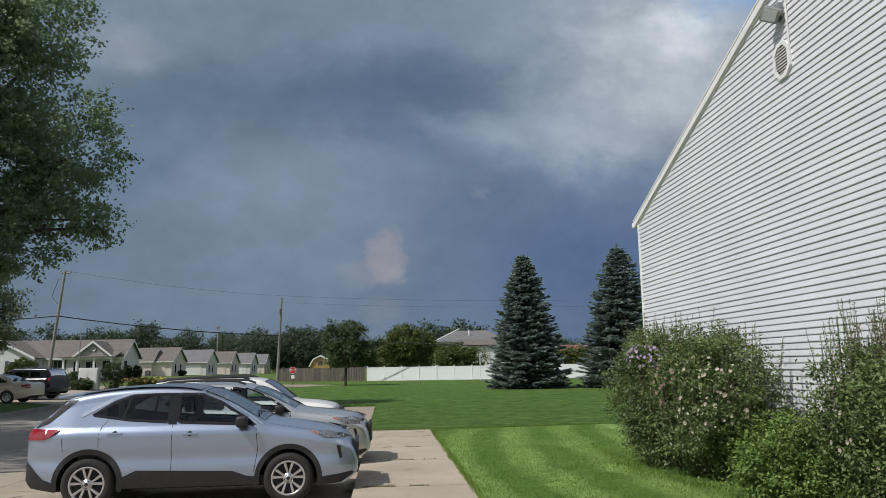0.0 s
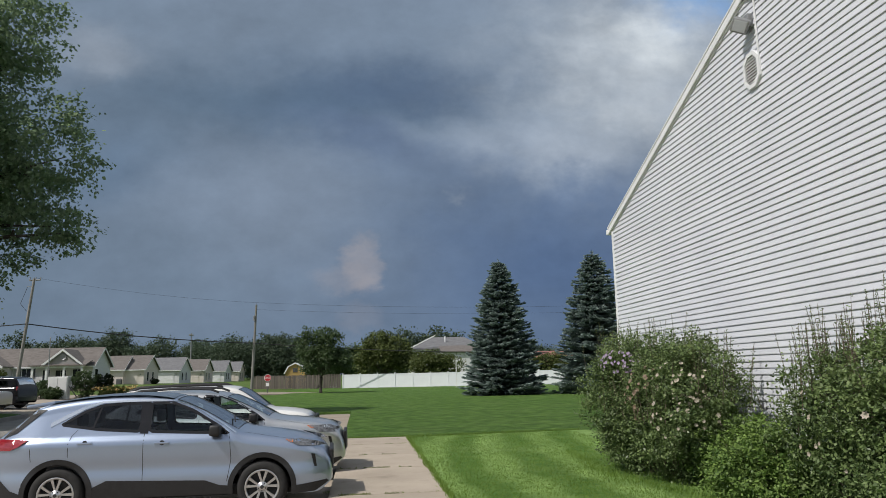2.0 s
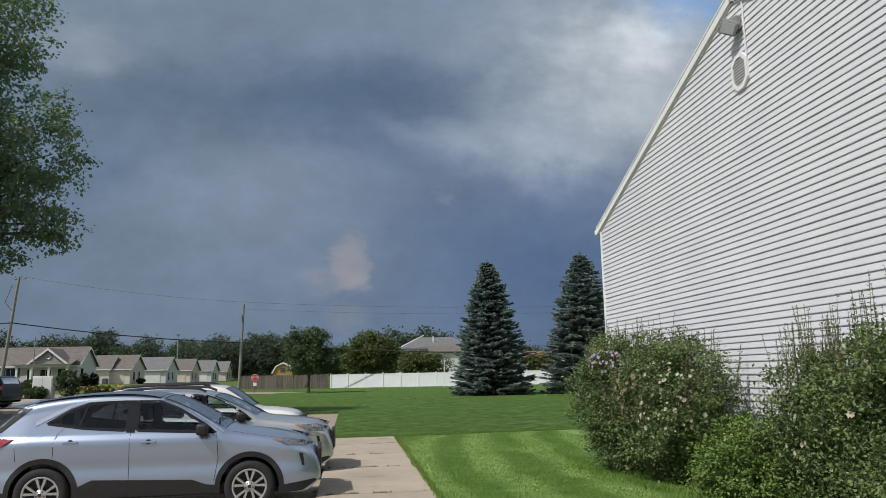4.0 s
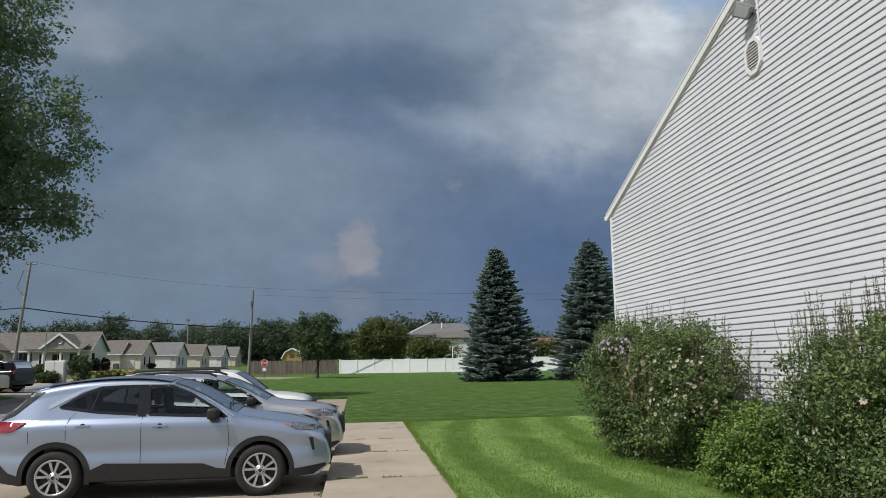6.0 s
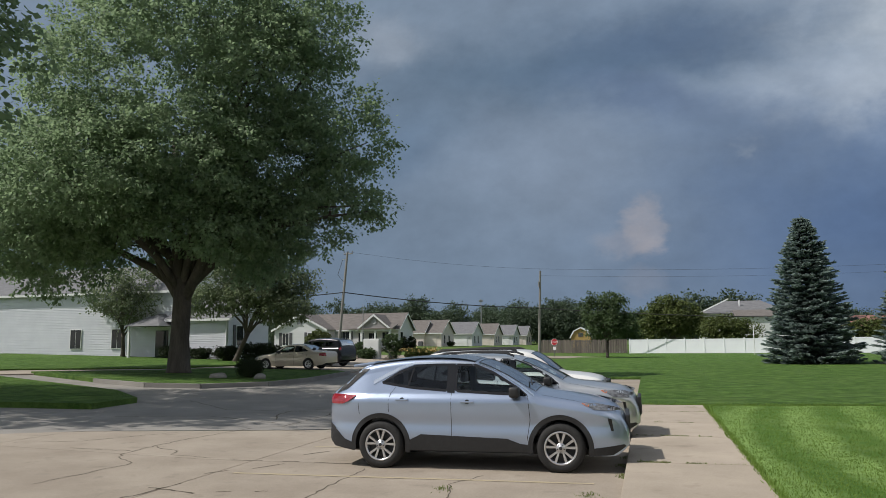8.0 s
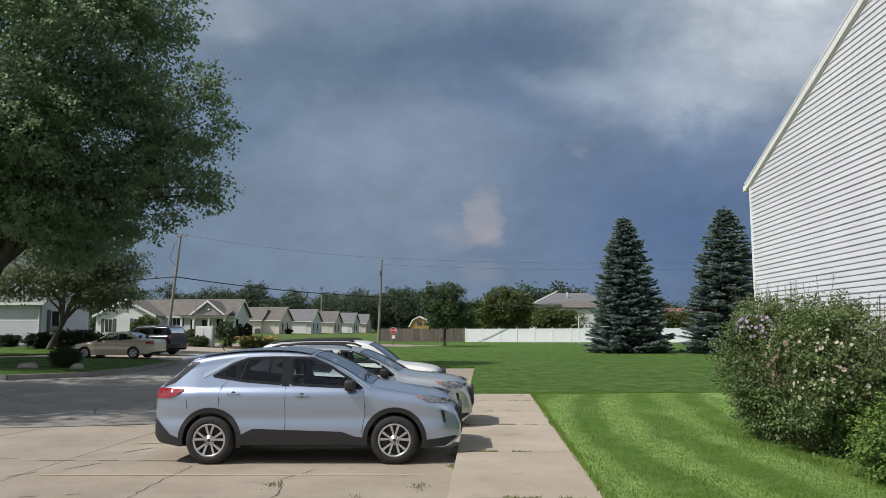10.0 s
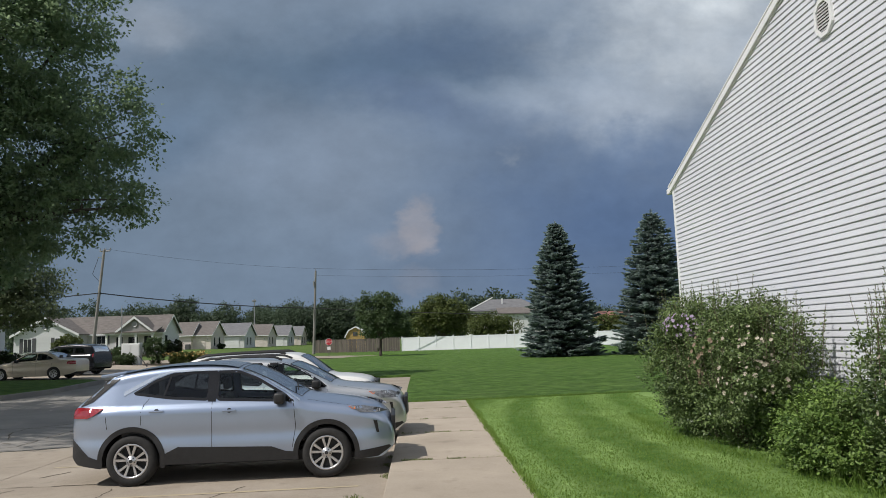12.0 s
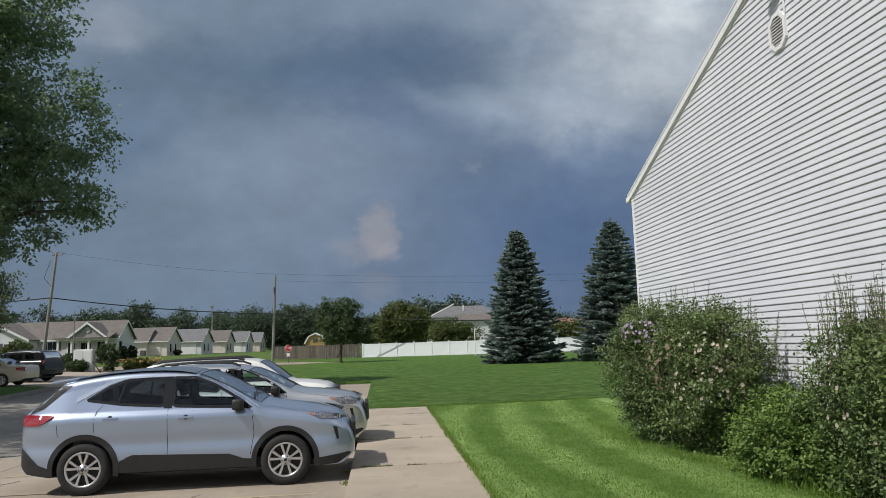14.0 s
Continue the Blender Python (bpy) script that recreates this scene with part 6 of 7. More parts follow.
for x, y, w, h in ((-40.3, 93.6, 0.5, 1.3), (-33.0, 96.5, 0.55, 1.9), (-32.7, 98.7, 0.6, 2.0), (-36.0, 92.9, 0.6, 0.9), (-47.4, 93.6, 0.7, 1.1), (-43.9, 152.2, 0.5, 1.6), (-41.5, 153.5, 0.8, 1.0)):
    hedge((x, y, rise(x) - 0.05), w, w * 0.8, h, int(300 - x * 5), "small upright shrub by the house wall", 70, name="house_shrub", material=M_HEDGE, length=0.2, group="house wall shrubs")
# lilies in the bed
lily = np.random.default_rng(77)
k = 240
blades("lily_flowers", np.column_stack([lily.uniform(-22, -18.6, k), lily.uniform(61.5, 63.5, k), lily.uniform(1.0, 1.35, k)]), unit_rows(lily, k), unit_rows(lily, k), np.full(k, 0.16), np.full(k, 0.12), M_SHED)
tagged(bpy.data.objects["lily_flowers"], "yellow day lilies flowering in the bed", "flowers", kind="stuff")

# stones by the clipped shrub
def boulder(at, size, seed):
    g = np.random.default_rng(seed)
    bm = bmesh.new()
    bmesh.ops.create_icosphere(bm, subdivisions=3, radius=1.0)
    for v in bm.verts:
        n = noise.noise(v.co * 1.3 + Vector((seed, 0, 0))) * 0.25 + noise.noise(v.co * 3.1 + Vector((0, seed, 0))) * 0.1
        v.co = Vector((v.co.x * size[0], v.co.y * size[1], max(v.co.z, -0.4) * size[2])) * (1 + n)
    ob = part("boulder", bm, M_STONE, smooth=True)
    ob.matrix_world = pose(*at)
    return tagged(ob, "pale weathered boulder on the grass island", "stone", "boulders by the shrub")


boulder((-18.9, 28.1, 0.46), (0.42, 0.3, 0.17), 3)
boulder((-17.0, 28.3, 0.42), (0.27, 0.22, 0.16), 8)

# woods along the horizon
wood = np.random.default_rng(90)
lob = []
for i in range(150):
    u = wood.uniform(-0.55, 0.36)
    d = wood.uniform(235, 330)
    hgt = wood.uniform(12.0, 16.5) * (1.0 if u < -0.1 else 0.72)
    x = u * d
    lob.append((x, d, hgt * 0.55, wood.uniform(4, 8), 4, hgt * 0.5))
for u, d, hgt, w in ((-0.315, 250, 18.0, 5.0), (-0.40, 250, 13.5, 5.0), (-0.175, 245, 13.8, 9.0), (-0.13, 245, 14.6, 10), (-0.10, 245, 14.0, 9.0), (0.055, 190, 12.5, 4), (0.095, 190, 13.0, 5.0), (0.11, 190, 12.2, 4.5)):
    for s in (-0.5, 0.5, 0):
        lob.append((u * d + s * w, d, hgt * (0.56 + 0.05 * (s == 0)), w * 0.7, 4, hgt * (0.40 + 0.05 * (s == 0))))
woods = clumped_leaves("woods", wood, lob, 16000, 28, 0.9, 0.60, M_WOODS, None, "", 0.35, 0.2, 0.5, 0.8)
tagged(woods, "dark green belt of far woods behind the houses", "woods", kind="stuff")

# ---- houses ----
def gable_block(parent, x0, x1, y0, y1, z0, eave, ridge, along_axis, wall, roof, over=0.35, names=("wall", "roof")):
    """A block with a gabled roof; along_axis is the way of its ridge."""
    if along_axis == "x":
        ym = (y0 + y1) / 2
        part(names[0], prism([(y0, z0), (y1, z0), (y1, eave), (ym, ridge), (y0, eave)], x0, x1, "x"), wall, parent)
        k = (ridge - eave) / (ym - y0)
        for s, e in ((-1, y0 - over), (1, y1 + over)):
            low = eave - k * over
            part(names[1], prism([(ym, ridge + 0.02), (e, low + 0.02), (e, low + 0.14), (ym, ridge + 0.16)], x0 - over, x1 + over, "x"), roof, parent)
            part("fascia", prism([(e + s * 0.02, low - 0.06), (e + s * 0.05, low - 0.06), (e + s * 0.05, low + 0.12), (e + s * 0.02, low + 0.12)], x0 - over, x1 + over, "x"), M_TRIM, parent, "white eaves board")
            for xe in (x0 - over - 0.03, x1 + over):
                part("rake_board", prism([(ym, ridge - 0.12), (e, low - 0.12), (e, low + 0.13), (ym, ridge + 0.13)], xe, xe + 0.03, "x"), M_TRIM, parent, "white gable board")
    else:
        xm = (x0 + x1) / 2
        part(names[0], prism([(x0, z0), (x1, z0), (x1, eave), (xm, ridge), (x0, eave)], y0, y1, "y"), wall, parent)
        k = (ridge - eave) / (xm - x0)
        for s, e in ((-1, x0 - over), (1, x1 + over)):
            low = eave - k * over
            part(names[1], prism([(xm, ridge + 0.02), (e, low + 0.02), (e, low + 0.14), (xm, ridge + 0.16)], y0 - over, y1 + over, "y"), roof, parent)
            part("rake_board", prism([(xm, ridge - 0.14), (e, low - 0.14), (e, low + 0.15), (xm, ridge + 0.15)], y0 - over - 0.04, y0 - over, "y"), M_TRIM, parent, "white gable board")


def front_window(parent, x, y, z, w, h, shutters=True, sill=True):
    win = part("window", box(x - w / 2 - 0.06, x + w / 2 + 0.06, y - 0.05, y + 0.01, z - h / 2 - 0.06, z + h / 2 + 0.06), M_TRIM, parent, "white framed window")
    part("pane", box(x - w / 2, x - 0.02, y - 0.06, y - 0.045, z - h / 2, z + h / 2), M_PANE, win)
    part("pane", box(x + 0.02, x + w / 2, y - 0.06, y - 0.045, z - h / 2, z + h / 2), M_PANE, win)
    if shutters:
        for s in (-1, 1):
            cx = x + s * (w / 2 + 0.32)
            part("shutter", box(cx - 0.2, cx + 0.2, y - 0.05, y, z - h / 2 - 0.1, z + h / 2 + 0.1, bevel=0.01), M_SHUTTER, parent, "dark grey shutter")


def side_window(parent, x, y, z, w, h):
    win = part("window", box(x - 0.01, x + 0.05, y - w / 2 - 0.06, y + w / 2 + 0.06, z - h / 2 - 0.06, z + h / 2 + 0.06), M_TRIM, parent, "white framed window")
    part("pane", box(x + 0.045, x + 0.06, y - w / 2, y + w / 2, z - h / 2, z + h / 2), M_PANE, win)


# the long house with a porch
house = thing("house", pose(0, 0, 0), "pale single-storey house with brown-grey roof and porch", "house")
gable_block(house, -47.0, -33.5, 95.4, 101.8, 0.4, 3.75, 5.85, "x", M_HOUSE, M_SHINGLE)
gable_block(house, -50.6, -42.9, 92.5, 98.6, 0.4, 3.75, 5.75, "y", M_HOUSE, M_SHINGLE)
gable_block(house, -38.5, -34.2, 93.6, 98.0, 3.62, 3.85, 5.55, "y", M_GABLE_SHADED, M_SHINGLE, 0.25, ("porch_gable", "porch_roof"))
part("porch_roof", prism([(93.3, 3.62), (95.6, 4.25), (95.6, 4.40), (93.3, 3.78)], -40.2, -33.6, "x"), M_SHINGLE, house, "brown-grey porch roof")
part("porch_beam", box(-40.0, -33.9, 93.5, 93.7, 3.42, 3.64), M_TRIM, house, "white porch beam")
part("porch_floor", box(-40.0, -33.9, 93.4, 95.4, 0.5, 0.95), M_CONCRETE, house)
for x in (-39.8, -38.2, -36.2, -34.15):
    part("porch_post", box(x - 0.11, x + 0.11, 93.5, 93.72, 0.7, 3.45), M_TRIM, house, "white porch post")
front_window(house, -45.0, 92.5, 2.45, 1.1, 1.6)
front_window(house, -48.9, 92.5, 2.45, 0.9, 1.6)
front_window(house, -41.2, 95.4, 2.9, 1.0, 0.95)
front_window(house, -38.9, 95.4, 2.2, 0.8, 2.0, False)
front_window(house, -37.2, 95.4, 2.4, 1.2, 1.5, False)
front_window(house, -35.3, 95.4, 2.3, 1.0, 1.9, False)
side_window(house, -33.5, 96.6, 2.3, 0.9, 1.9)
for x, y, z in ((-46.8, 92.44, 4.7), (-36.35, 93.55, 4.75)):
    bm = lathe([(0.0, -0.02), (0.30, -0.02), (0.36, -0.05), (0.40, 0.0), (0.40, 0.06)], 16)
    bmesh.ops.translate(bm, verts=bm.verts, vec=(x, y, z))
    part("gable_vent", bm, M_GREYMETAL, house, "round grey gable vent")

# the row of cottages behind one another
cottages = ((-42.9, 151.0, M_HOUSE_TAN, M_SHINGLE, 7.6, 10.5), (-40.2, 168.0, M_HOUSE, M_SHINGLE_GREY, 7.6, 11.0), (-38.9, 187.0, M_HOUSE_TAN, M_SHINGLE, 7.8, 11.0), (-37.2, 205.0, M_HOUSE, M_SHINGLE_GREY, 7.6, 11.0), (-36.2, 222.0, M_HOUSE_TAN, M_SHINGLE_GREY, 7.6, 11.0))
for x, y, wall, roof, wide, deep in cottages:
    pale = "pale" if wall is M_HOUSE else "beige"
    h = thing("cottage", pose(0, 0, 0), pale + " single-storey cottage with grey gabled roof and garage door", "house", "row of cottages")
    z0 = rise(x) - 0.15
    gable_block(h, x - wide, x, y, y + deep, z0, z0 + 3.05, z0 + 5.7, "x", wall, roof, 0.4)
    gd = part("garage_door", box(x - wide + 0.9, x - 1.1, y - 0.05, y + 0.01, z0 + 0.1, z0 + 2.45), M_TRIM if wall is M_HOUSE else wall, h, "wide panelled garage door")
    for i in range(4):
        part("door_panel", box(x - wide + 1.0, x - 1.2, y - 0.07, y - 0.045, z0 + 0.2 + i * 0.56, z0 + 0.68 + i * 0.56), M_TRIM if wall is M_HOUSE else wall, gd)
    for s in (2.6, 6.2):
        side_window(h, x, y + s, z0 + 1.6, 0.9, 1.7)
    part("lamp", box(x - 0.75, x - 0.6, y - 0.14, y, z0 + 1.9, z0 + 2.2, bevel=0.03), M_GREYMETAL, h, "small wall lamp")
h = thing("cottage", pose(0, 0, 0), "beige cottage wing with grey gabled roof", "house", "row of cottages")
gable_block(h, -51.0, -46.5, 150.0, 158.0, 0.9, 3.9, 6.3, "x", M_HOUSE_TAN, M_SHINGLE, 0.4)

# house with hipped roofs behind the white fence
h = thing("house", pose(0, 0, 0), "two-storey beige house with hipped grey roof behind trees", "house")
part("wall", box(7.9, 20.5, 128, 138, -0.2, 5.9), M_HOUSE, h)
vs = [(7.4, 127.5, 5.8), (21, 127.5, 5.8), (21, 138.5, 5.8), (7.4, 138.5, 5.8), (12.0, 133, 8.15), (17.6, 133, 8.15), (7.4, 127.5, 6.0), (21, 127.5, 6.0), (21, 138.5, 6.0), (7.4, 138.5, 6.0)]
mesh_part("roof", vs, [(6, 7, 5, 4), (7, 8, 5), (8, 9, 4, 5), (9, 6, 4), (0, 1, 7, 6), (1, 2, 8, 7), (2, 3, 9, 8), (3, 0, 6, 9), (3, 2, 1, 0)], M_SHINGLE_GREY, h, "grey hipped shingle roof")
part("rake_board", prism([(7.4, 5.9), (12.0, 8.15), (12.0, 8.35), (7.4, 6.15)], 127.3, 127.42, "y"), M_TRIM, h, "white eaves board")
part("wing", box(13, 21.5, 125, 128, -0.2, 5.2), M_HOUSE, h)
mesh_part("wing_roof", [(12.6, 124.6, 5.2), (21.9, 124.6, 5.2), (21.9, 128, 6.3), (12.6, 128, 6.3), (12.6, 124.6, 5.35), (21.9, 124.6, 5.35), (21.9, 128, 6.45), (12.6, 128, 6.45)], [(4, 5, 6, 7), (0, 1, 5, 4), (1, 2, 6, 5), (3, 0, 4, 7), (3, 2, 1, 0)], M_SHINGLE, h, "grey lower roof")
part("chimney", tube([(14.0, 130.5, 6.6), (14.0, 130.5, 8.2)], 0.12, 8), M_TRIM, h, "white roof pipe")
front_window(h, 10.0, 128, 4.4, 1.2, 1.4, False)
h = thing("house", pose(0, 0, 0), "low house with dull red roof behind the fence", "house")
gable_block(h, 25.5, 40, 122, 131, -0.2, 2.7, 5.0, "x", M_HOUSE_TAN, M_RED_ROOF)

# white apartments behind the maple
apt = thing("apartment_building", pose(0, 0, 0), "white sided apartment building behind the maple tree", "building")
gable_block(apt, -36.5, -31.5, 49.4, 55.6, 0.4, 3.9, 5.6, "x", M_SIDING, M_SHINGLE_GREY)
gable_block(apt, -58.0, -36.5, 50.2, 60.0, 0.4, 6.2, 8.6, "x", M_SIDING, M_SHINGLE_GREY)
mesh_part("porch_roof", [(-39.4, 47.6, 3.3), (-36.3, 47.6, 3.3), (-36.3, 50.2, 3.3), (-39.4, 50.2, 3.3), (-37.9, 49.6, 4.3), (-37.6, 50.2, 4.3)], [(0, 1, 4), (1, 2, 5, 4), (3, 0, 4, 5), (3, 2, 1, 0)], M_SHINGLE_GREY, apt, "small hipped porch roof")
part("porch_post", box(-39.2, -39.05, 47.8, 47.95, 0.9, 3.3), M_TRIM, apt)
part("door", box(-38.4, -37.3, 50.1, 50.22, 0.9, 3.0), M_PANE, apt, "dark recessed entrance door")
for i in range(22):
    z = 0.9 + i * 0.135
    mesh_part("siding_board", [(-36.48, 49.37, z), (-31.47, 49.37, z), (-31.47, 49.395, z + 0.135), (-36.48, 49.395, z + 0.135), (-36.48, 49.40, z), (-31.47, 49.40, z)], [(0, 1, 2, 3), (0, 4, 5, 1)], M_SIDING, apt)
for i in range(38):
    z = 0.9 + i * 0.135
    mesh_part("siding_board", [(-57.9, 50.17, z), (-36.55, 50.17, z), (-36.55, 50.195, z + 0.135), (-57.9, 50.195, z + 0.135), (-57.9, 50.20, z), (-36.55, 50.20, z)], [(0, 1, 2, 3), (0, 4, 5, 1)], M_SIDING, apt)
for i in range(22):
    z = 0.9 + i * 0.135
    mesh_part("siding_board", [(-31.47, 49.4, z), (-31.47, 55.6, z), (-31.495, 55.6, z + 0.135), (-31.495, 49.4, z + 0.135), (-31.50, 49.4, z), (-31.50, 55.6, z)], [(0, 1, 2, 3), (0, 4, 5, 1)], M_SIDING, apt)
side_window(apt, -31.47, 51.0, 2.5, 0.9, 1.5)
part("shutter", box(-31.47, -31.42, 51.6, 51.95, 1.65, 3.35, bevel=0.01), M_SHUTTER, apt, "dark grey shutter")
part("shutter", box(-31.47, -31.42, 50.05, 50.4, 1.65, 3.35, bevel=0.01), M_SHUTTER, apt, "dark grey shutter")
for x in (-42.0, -46.0):
    front_window(apt, x, 50.15, 2.4, 1.0, 1.5, False)
part("downpipe", tube([(-31.6, 49.32, 0.6), (-31.6, 49.32, 3.7)], 0.05, 8), M_TRIM, apt, "white downpipe")

# ---- fences, poles, signs ----
fence = thing("vinyl_fence", pose(0, 0, 0), "white vinyl privacy fence of tall panels", "fence")
a, b = Vector((-3.15, 100.0, 0)), Vector((31.0, 91.0, 0))
n = 15
for i in range(n):
    p, q = a.lerp(b, i / n), a.lerp(b, (i + 1) / n)
    d = (q - p).normalized()
    m = Matrix.Translation((p.x, p.y, 0.05)) @ Matrix.Rotation(math.atan2(d.y, d.x), 4, "Z")
    w = (q - p).length
    post = part("post", box(-0.07, 0.07, -0.07, 0.07, 0, 1.88, bevel=0.012), M_VINYL, fence)
    post.matrix_local = m
    cap = part("post_cap", prism([(-0.085, 1.88), (0.085, 1.88), (0.085, 1.91), (0, 1.96), (-0.085, 1.91)], -0.085, 0.085, "y"), M_VINYL, post)
    panel = part("panel", box(0.07, w - 0.07, -0.02, 0.02, 0.1, 1.75), M_VINYL, fence)
    panel.matrix_local = m
    for z in (0.04, 1.68):
        rail = part("rail", box(0.07, w - 0.07, -0.035, 0.035, z, z + 0.13, bevel=0.008), M_VINYL, fence)
        rail.matrix_local = m
fence = thing("wooden_fence", pose(0, 0, 0), "weathered grey-brown wooden picket privacy fence", "fence")
a, b = Vector((-15.9, 107.0, 0)), Vector((-3.35, 100.3, 0))
d = (b - a).normalized()
run = (b - a).length
base = Matrix.Translation(a + Vector((0, 0, 0.12))) @ Matrix.Rotation(math.atan2(d.y, d.x), 4, "Z")
for z in (0.4, 1.5):
    part("rail", box(0, run, 0.02, 0.06, z, z + 0.09), M_PICKET, fence).matrix_local = base
first = None
count = int(run / 0.155)
pr = random.Random(4)
for i in range(count):
    if first is None:
        picket = first = part("picket", prism([(-0.068, 0), (0.068, 0), (0.068, 1.76), (0.035, 1.82), (-0.035, 1.82), (-0.068, 1.76)], -0.012, 0.012, "y"), M_PICKET, fence)
    else:
        picket = new("picket", first.data)
        picket.parent = fence
    picket.matrix_local = base @ pose(0.08 + i * 0.155, 0, pr.uniform(-0.05, 0.04), 0, pr.uniform(-1, 1), 0)

# utility poles and their cables
pole = thing("utility_pole", pose(0, 0, 0), "leaning weathered wooden utility pole with short crossarm", "utility pole")
foot, head = Vector((-37.45, 84.0, 0.5)), Vector((-36.25, 84.0, 13.0))
part("shaft", tube([foot, foot.lerp(head, 0.5), head], [0.19, 0.165, 0.13], 12), M_WOODPOLE, pole)
def up(t, dx=0.0, dy=0.0):
    return foot.lerp(head, t) + Vector((dx, dy, 0))
part("crossarm", tube([up(0.985, -0.55, 0.2), up(0.985, 0.75, -0.2)], 0.07, 6), M_WOODPOLE, pole, "short wooden crossarm")
for dx in (-0.45, 0.15, 0.65):
    part("insulator", tube([up(0.99, dx, 0), up(1.012, dx, 0)], [0.06, 0.05], 8), M_GREYMETAL, pole)
part("riser_cable", tube([up(0.93, -0.55), up(0.86, -0.75), up(0.78, -1.0), up(0.72, -0.3), up(0.70)], 0.025, 6), M_WIRE, pole, "looped service cable")
part("transformer_arm", tube([up(0.93, -0.6), up(0.93)], 0.03, 6), M_ALLOY, pole)
pole = thing("utility_pole", pose(0, 0, 0), "slim weathered wooden utility pole by the street", "utility pole")
part("shaft", tube([(-14.72, 97.8, 0), (-14.5, 97.8, 5.5), (-14.30, 97.8, 11.1)], [0.19, 0.16, 0.12], 12), M_WOODPOLE, pole)
part("top_pin", tube([(-14.30, 97.75, 10.6), (-14.32, 97.7, 11.35)], 0.04, 6), M_GREYMETAL, pole)
part("bracket", box(-14.62, -14.45, 97.55, 97.7, 9.0, 9.7, bevel=0.02), M_GREYMETAL, pole)
pole = thing("flag_pole", pose(-35.75, 88.0, 0.6), "slim grey bare flagpole", "pole")
part("shaft", tube([(0, 0, 0), (0, 0, 6.1)], [0.07, 0.05], 8), M_GREYMETAL, pole)
part("finial", lathe([(0.0, -0.06), (0.07, 0.0), (0.0, 0.06)], 10), M_GREYMETAL, pole).matrix_local = pose(0, 0, 6.15, 90)
pole = thing("marker_post", pose(10.6, 88.5, 0.05), "thin white post by the fence", "post")
part("shaft", tube([(0, 0, 0), (0, 0, 3.2)], 0.05, 8), M_TRIM, pole)


def cable(a, b, sag, r, label):
    a, b = Vector(a), Vector(b)
    pts = []
    for i in range(25):
        t = i / 24
        p = a.lerp(b, t)
        p.z -= sag * 4 * t * (1 - t)
        pts.append(p)
    ob = part("power_cable", tube(pts, r, 5), M_WIRE)
    return tagged(ob, label, "cable", "overhead cables")


cable((-36.7, 83.9, 8.05), (-14.55, 97.7, 6.15), 0.35, 0.06, "thick black cable between the utility poles")
cable((-36.7, 83.9, 8.05), (-62, 78, 7.4), 0.5, 0.06, "thick black cable beyond the leaning pole")
cable((-14.55, 97.7, 6.15), (24, 96.5, 4.2), 0.4, 0.05, "black cable running on behind the fence")
cable((-36.3, 84, 13.1), (-14.3, 97.8, 11.4), 0.4, 0.011, "thin pale wire high between the poles")
cable((-14.3, 97.8, 11.4), (40, 92, 10.2), 0.6, 0.011, "thin pale wire high above the lawn")
cable((-14.35, 97.8, 10.5), (40, 92, 9.4), 0.6, 0.009, "thin pale wire high above the lawn")

stop = thing("stop_sign", pose(-10.9, 83.0, -0.45), "red octagonal stop sign on a dark post", "sign")
part("post", box(-0.04, 0.04, 0.0, 0.05, 0, 2.0, bevel=0.008), M_SHUTTER, stop, "dark sign post")
octa = [(0.36 * math.cos(math.pi / 8 + k * math.pi / 4), 2.15 + 0.36 * math.sin(math.pi / 8 + k * math.pi / 4)) for k in range(8)]
plate = part("plate", prism([(x * 1.09, 2.15 + (z - 2.15) * 1.09) for x, z in octa], -0.012, 0.0, "y"), M_SIGN_WHITE, stop, "white-edged plate")
part("red_face", prism(octa, -0.020, -0.012, "y"), M_SIGN_RED, plate, "red sign face")
part("lower_plate", box(-0.18, 0.18, -0.01, 0.0, 1.25, 1.62), M_SIGN_WHITE, stop, "small white plate under the sign")
font = bpy.data.curves.new("lettering", "FONT")
font.body, font.size, font.align_x, font.align_y, font.extrude = "STOP", 0.29, "CENTER", "CENTER", 0.004
letters = new("lettering", font)
letters.parent = plate
letters.matrix_local = pose(0, -0.026, 2.15, 90, 0, 0)
letters.data.materials.append(M_SIGN_WHITE)

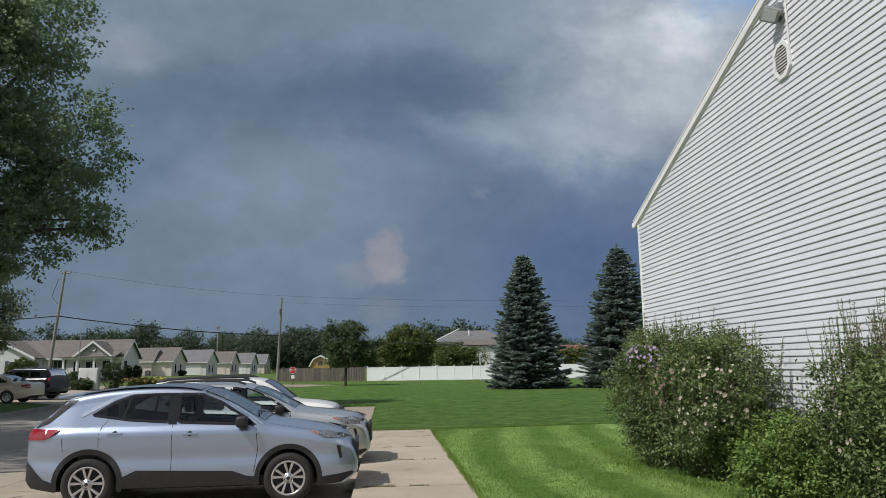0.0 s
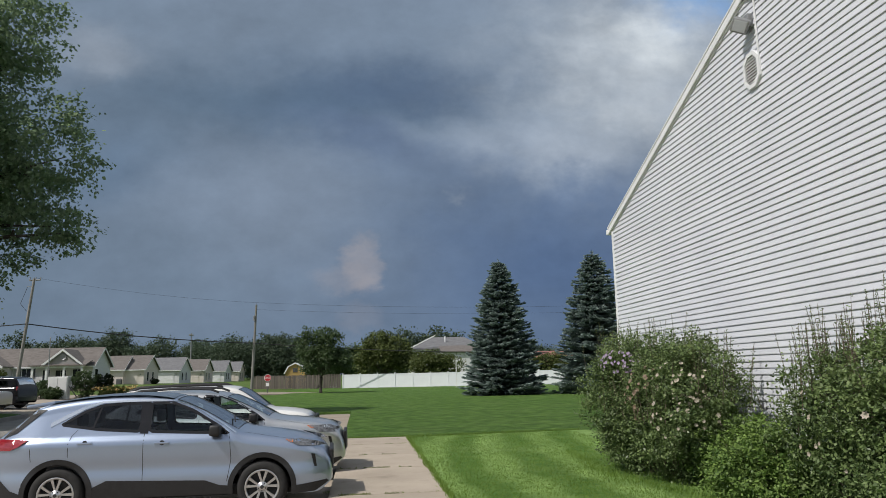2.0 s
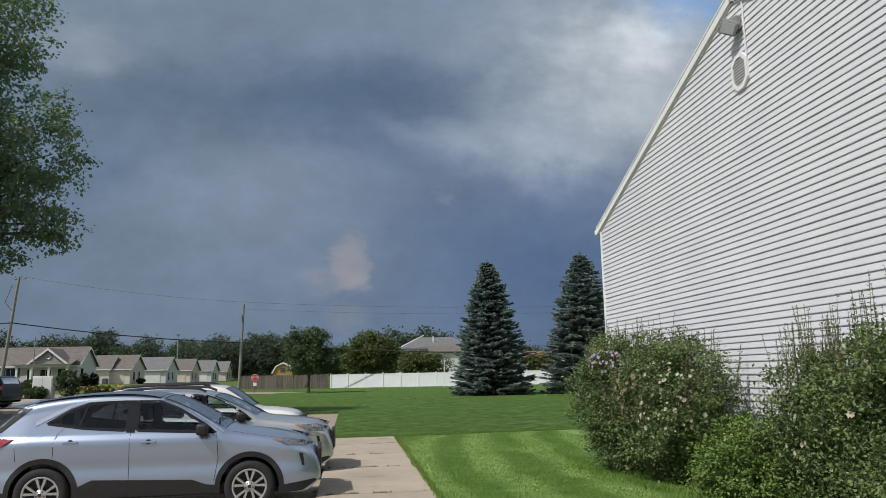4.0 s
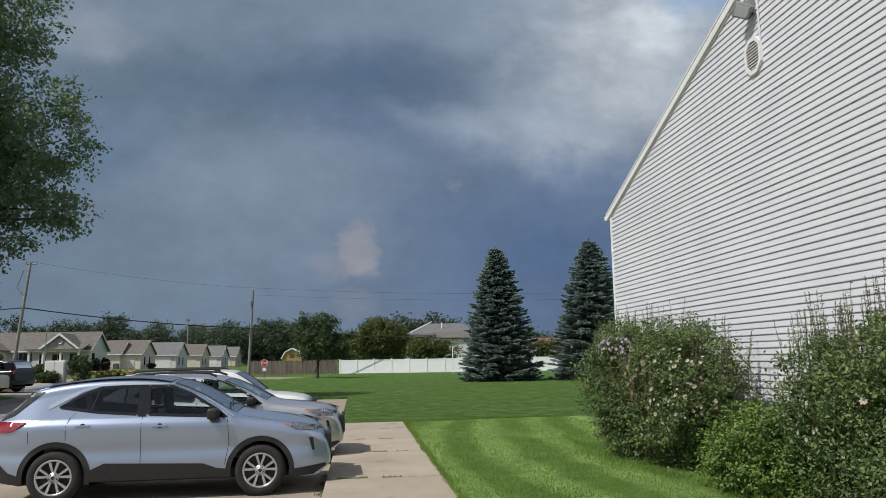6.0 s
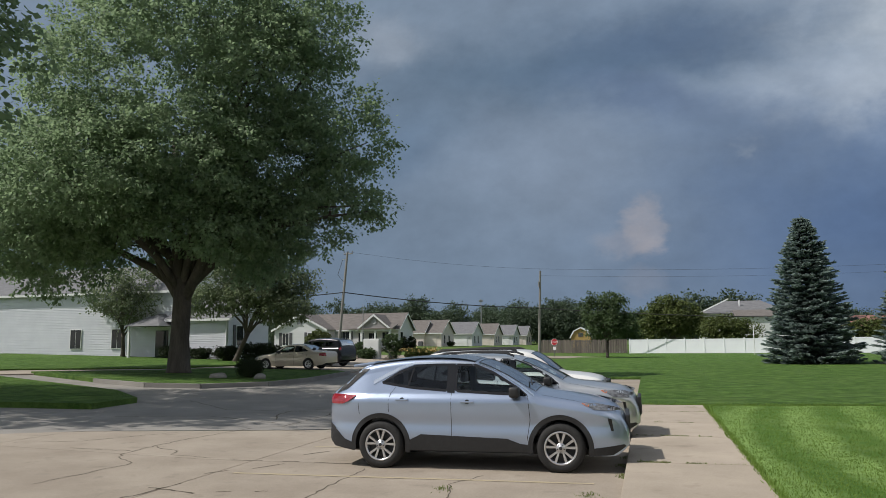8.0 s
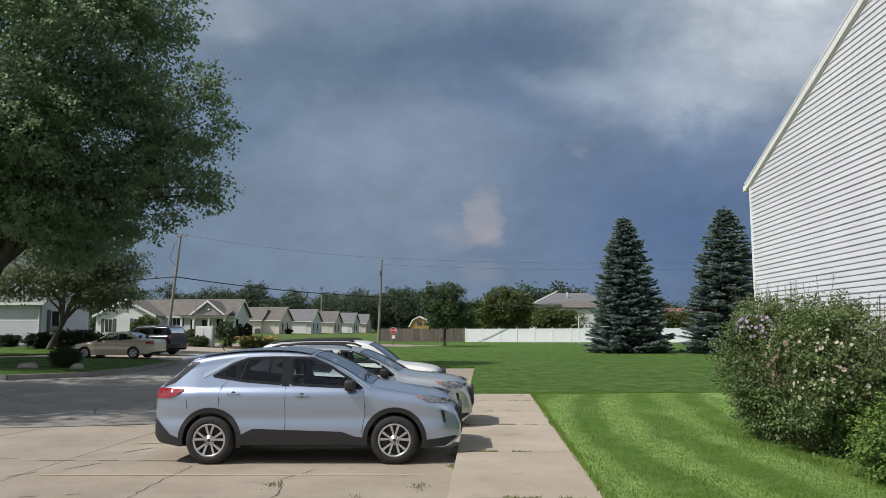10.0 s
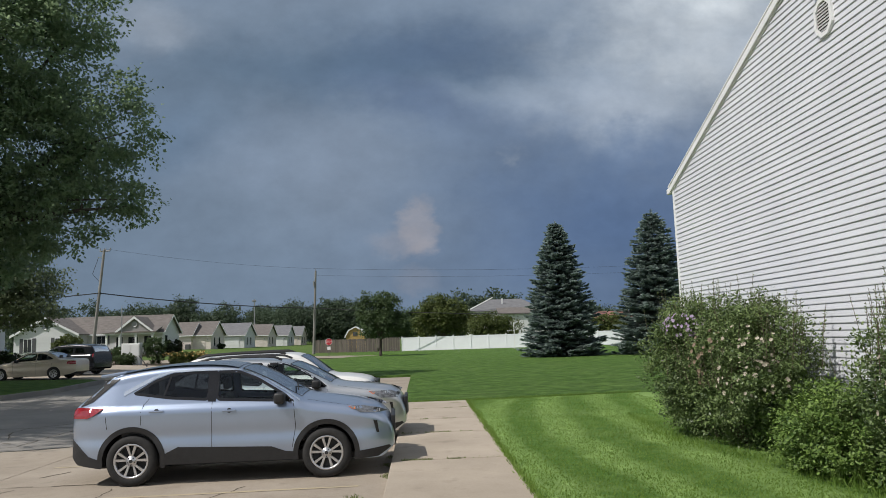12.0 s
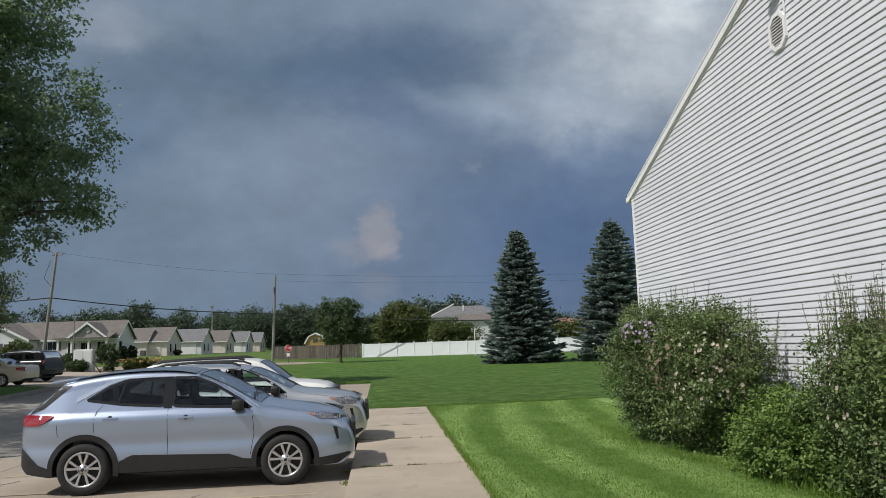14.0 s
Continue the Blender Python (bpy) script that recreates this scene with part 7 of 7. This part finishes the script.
shed = thing("garden_shed", pose(0, 0, 0), "small yellow barn-roofed garden shed behind the wooden fence", "shed")
part("wall", prism([(-12.1, 0), (-9.2, 0), (-9.2, 2.3), (-9.7, 3.2), (-10.65, 3.65), (-11.6, 3.2), (-12.1, 2.3)], 114, 117.5, "y"), M_SHED, shed)
part("roof", prism([(-12.35, 2.2), (-11.75, 3.3), (-10.65, 3.85), (-9.55, 3.3), (-8.95, 2.2), (-9.1, 2.15), (-9.68, 3.18), (-10.65, 3.66), (-11.62, 3.18), (-12.2, 2.15)], 113.8, 117.7, "y"), M_TRIM, shed, "white-edged barn roof")
part("hatch", box(-11.0, -10.3, 113.95, 114.0, 2.4, 3.0), M_SHUTTER, shed, "dark loft hatch")
util = thing("utility_box", pose(-4.55, 104, 0.05), "pale green utility box by the fence", "utility box")
part("cabinet", box(-0.5, 0.5, -0.35, 0.35, 0, 0.55, bevel=0.04), M_GREENBOX, util)
part("lid", box(-0.53, 0.53, -0.38, 0.38, 0.55, 0.62, bevel=0.03), M_GREENBOX, util)
util = thing("meter_cabinet", pose(-24.6, 62.0, 0.35), "white service cabinet standing in the flower bed", "cabinet")
part("cabinet", box(-0.75, 0.75, -0.3, 0.3, 0, 1.85, bevel=0.03), M_TRIM, util)
part("door", box(-0.68, -0.02, -0.33, -0.3, 0.1, 1.75, bevel=0.01), M_TRIM, util)
part("door", box(0.02, 0.68, -0.33, -0.3, 0.1, 1.75, bevel=0.01), M_TRIM, util)
sheet("flower_bed", [(-28, 60.6), (-18, 61.2), (-17.6, 64.2), (-27.5, 65)], -0.02, 0.1, M_SOIL, "mulched flower bed at the street corner", "flower bed")
mast = thing("light_mast", pose(-51.6, 230, 0.8), "tall thin mast with a rack of floodlights", "mast")
part("shaft", tube([(0, 0, 0), (0, 0, 14.4)], [0.22, 0.14], 8), M_GREYMETAL, mast)
part("crossbar", box(-0.6, 0.6, -0.1, 0.1, 13.6, 13.8), M_GREYMETAL, mast)
for dx in (-0.45, -0.15, 0.15, 0.45):
    part("lamp_head", box(dx - 0.11, dx + 0.11, -0.3, 0.1, 13.8, 14.2, bevel=0.04), M_GREYMETAL, mast, "pale floodlight head")
cooler = thing("air_conditioner", pose(-48.6, 149.2, rise(-48.6) - 0.06), "dark grey outdoor air conditioner by the cottage", "air conditioner", "cooling units")
part("cabinet", box(-0.45, 0.45, -0.4, 0.4, 0, 1.0, bevel=0.04), M_SHUTTER, cooler)
part("fan_grille", lathe([(0.05, 0.0), (0.36, 0.0), (0.36, 0.05)], 16), M_CLAD, cooler).matrix_local = pose(0, 0, 1.03, 90)
copy_thing(cooler, pose(-46.9, 149.2, rise(-46.9) - 0.06))
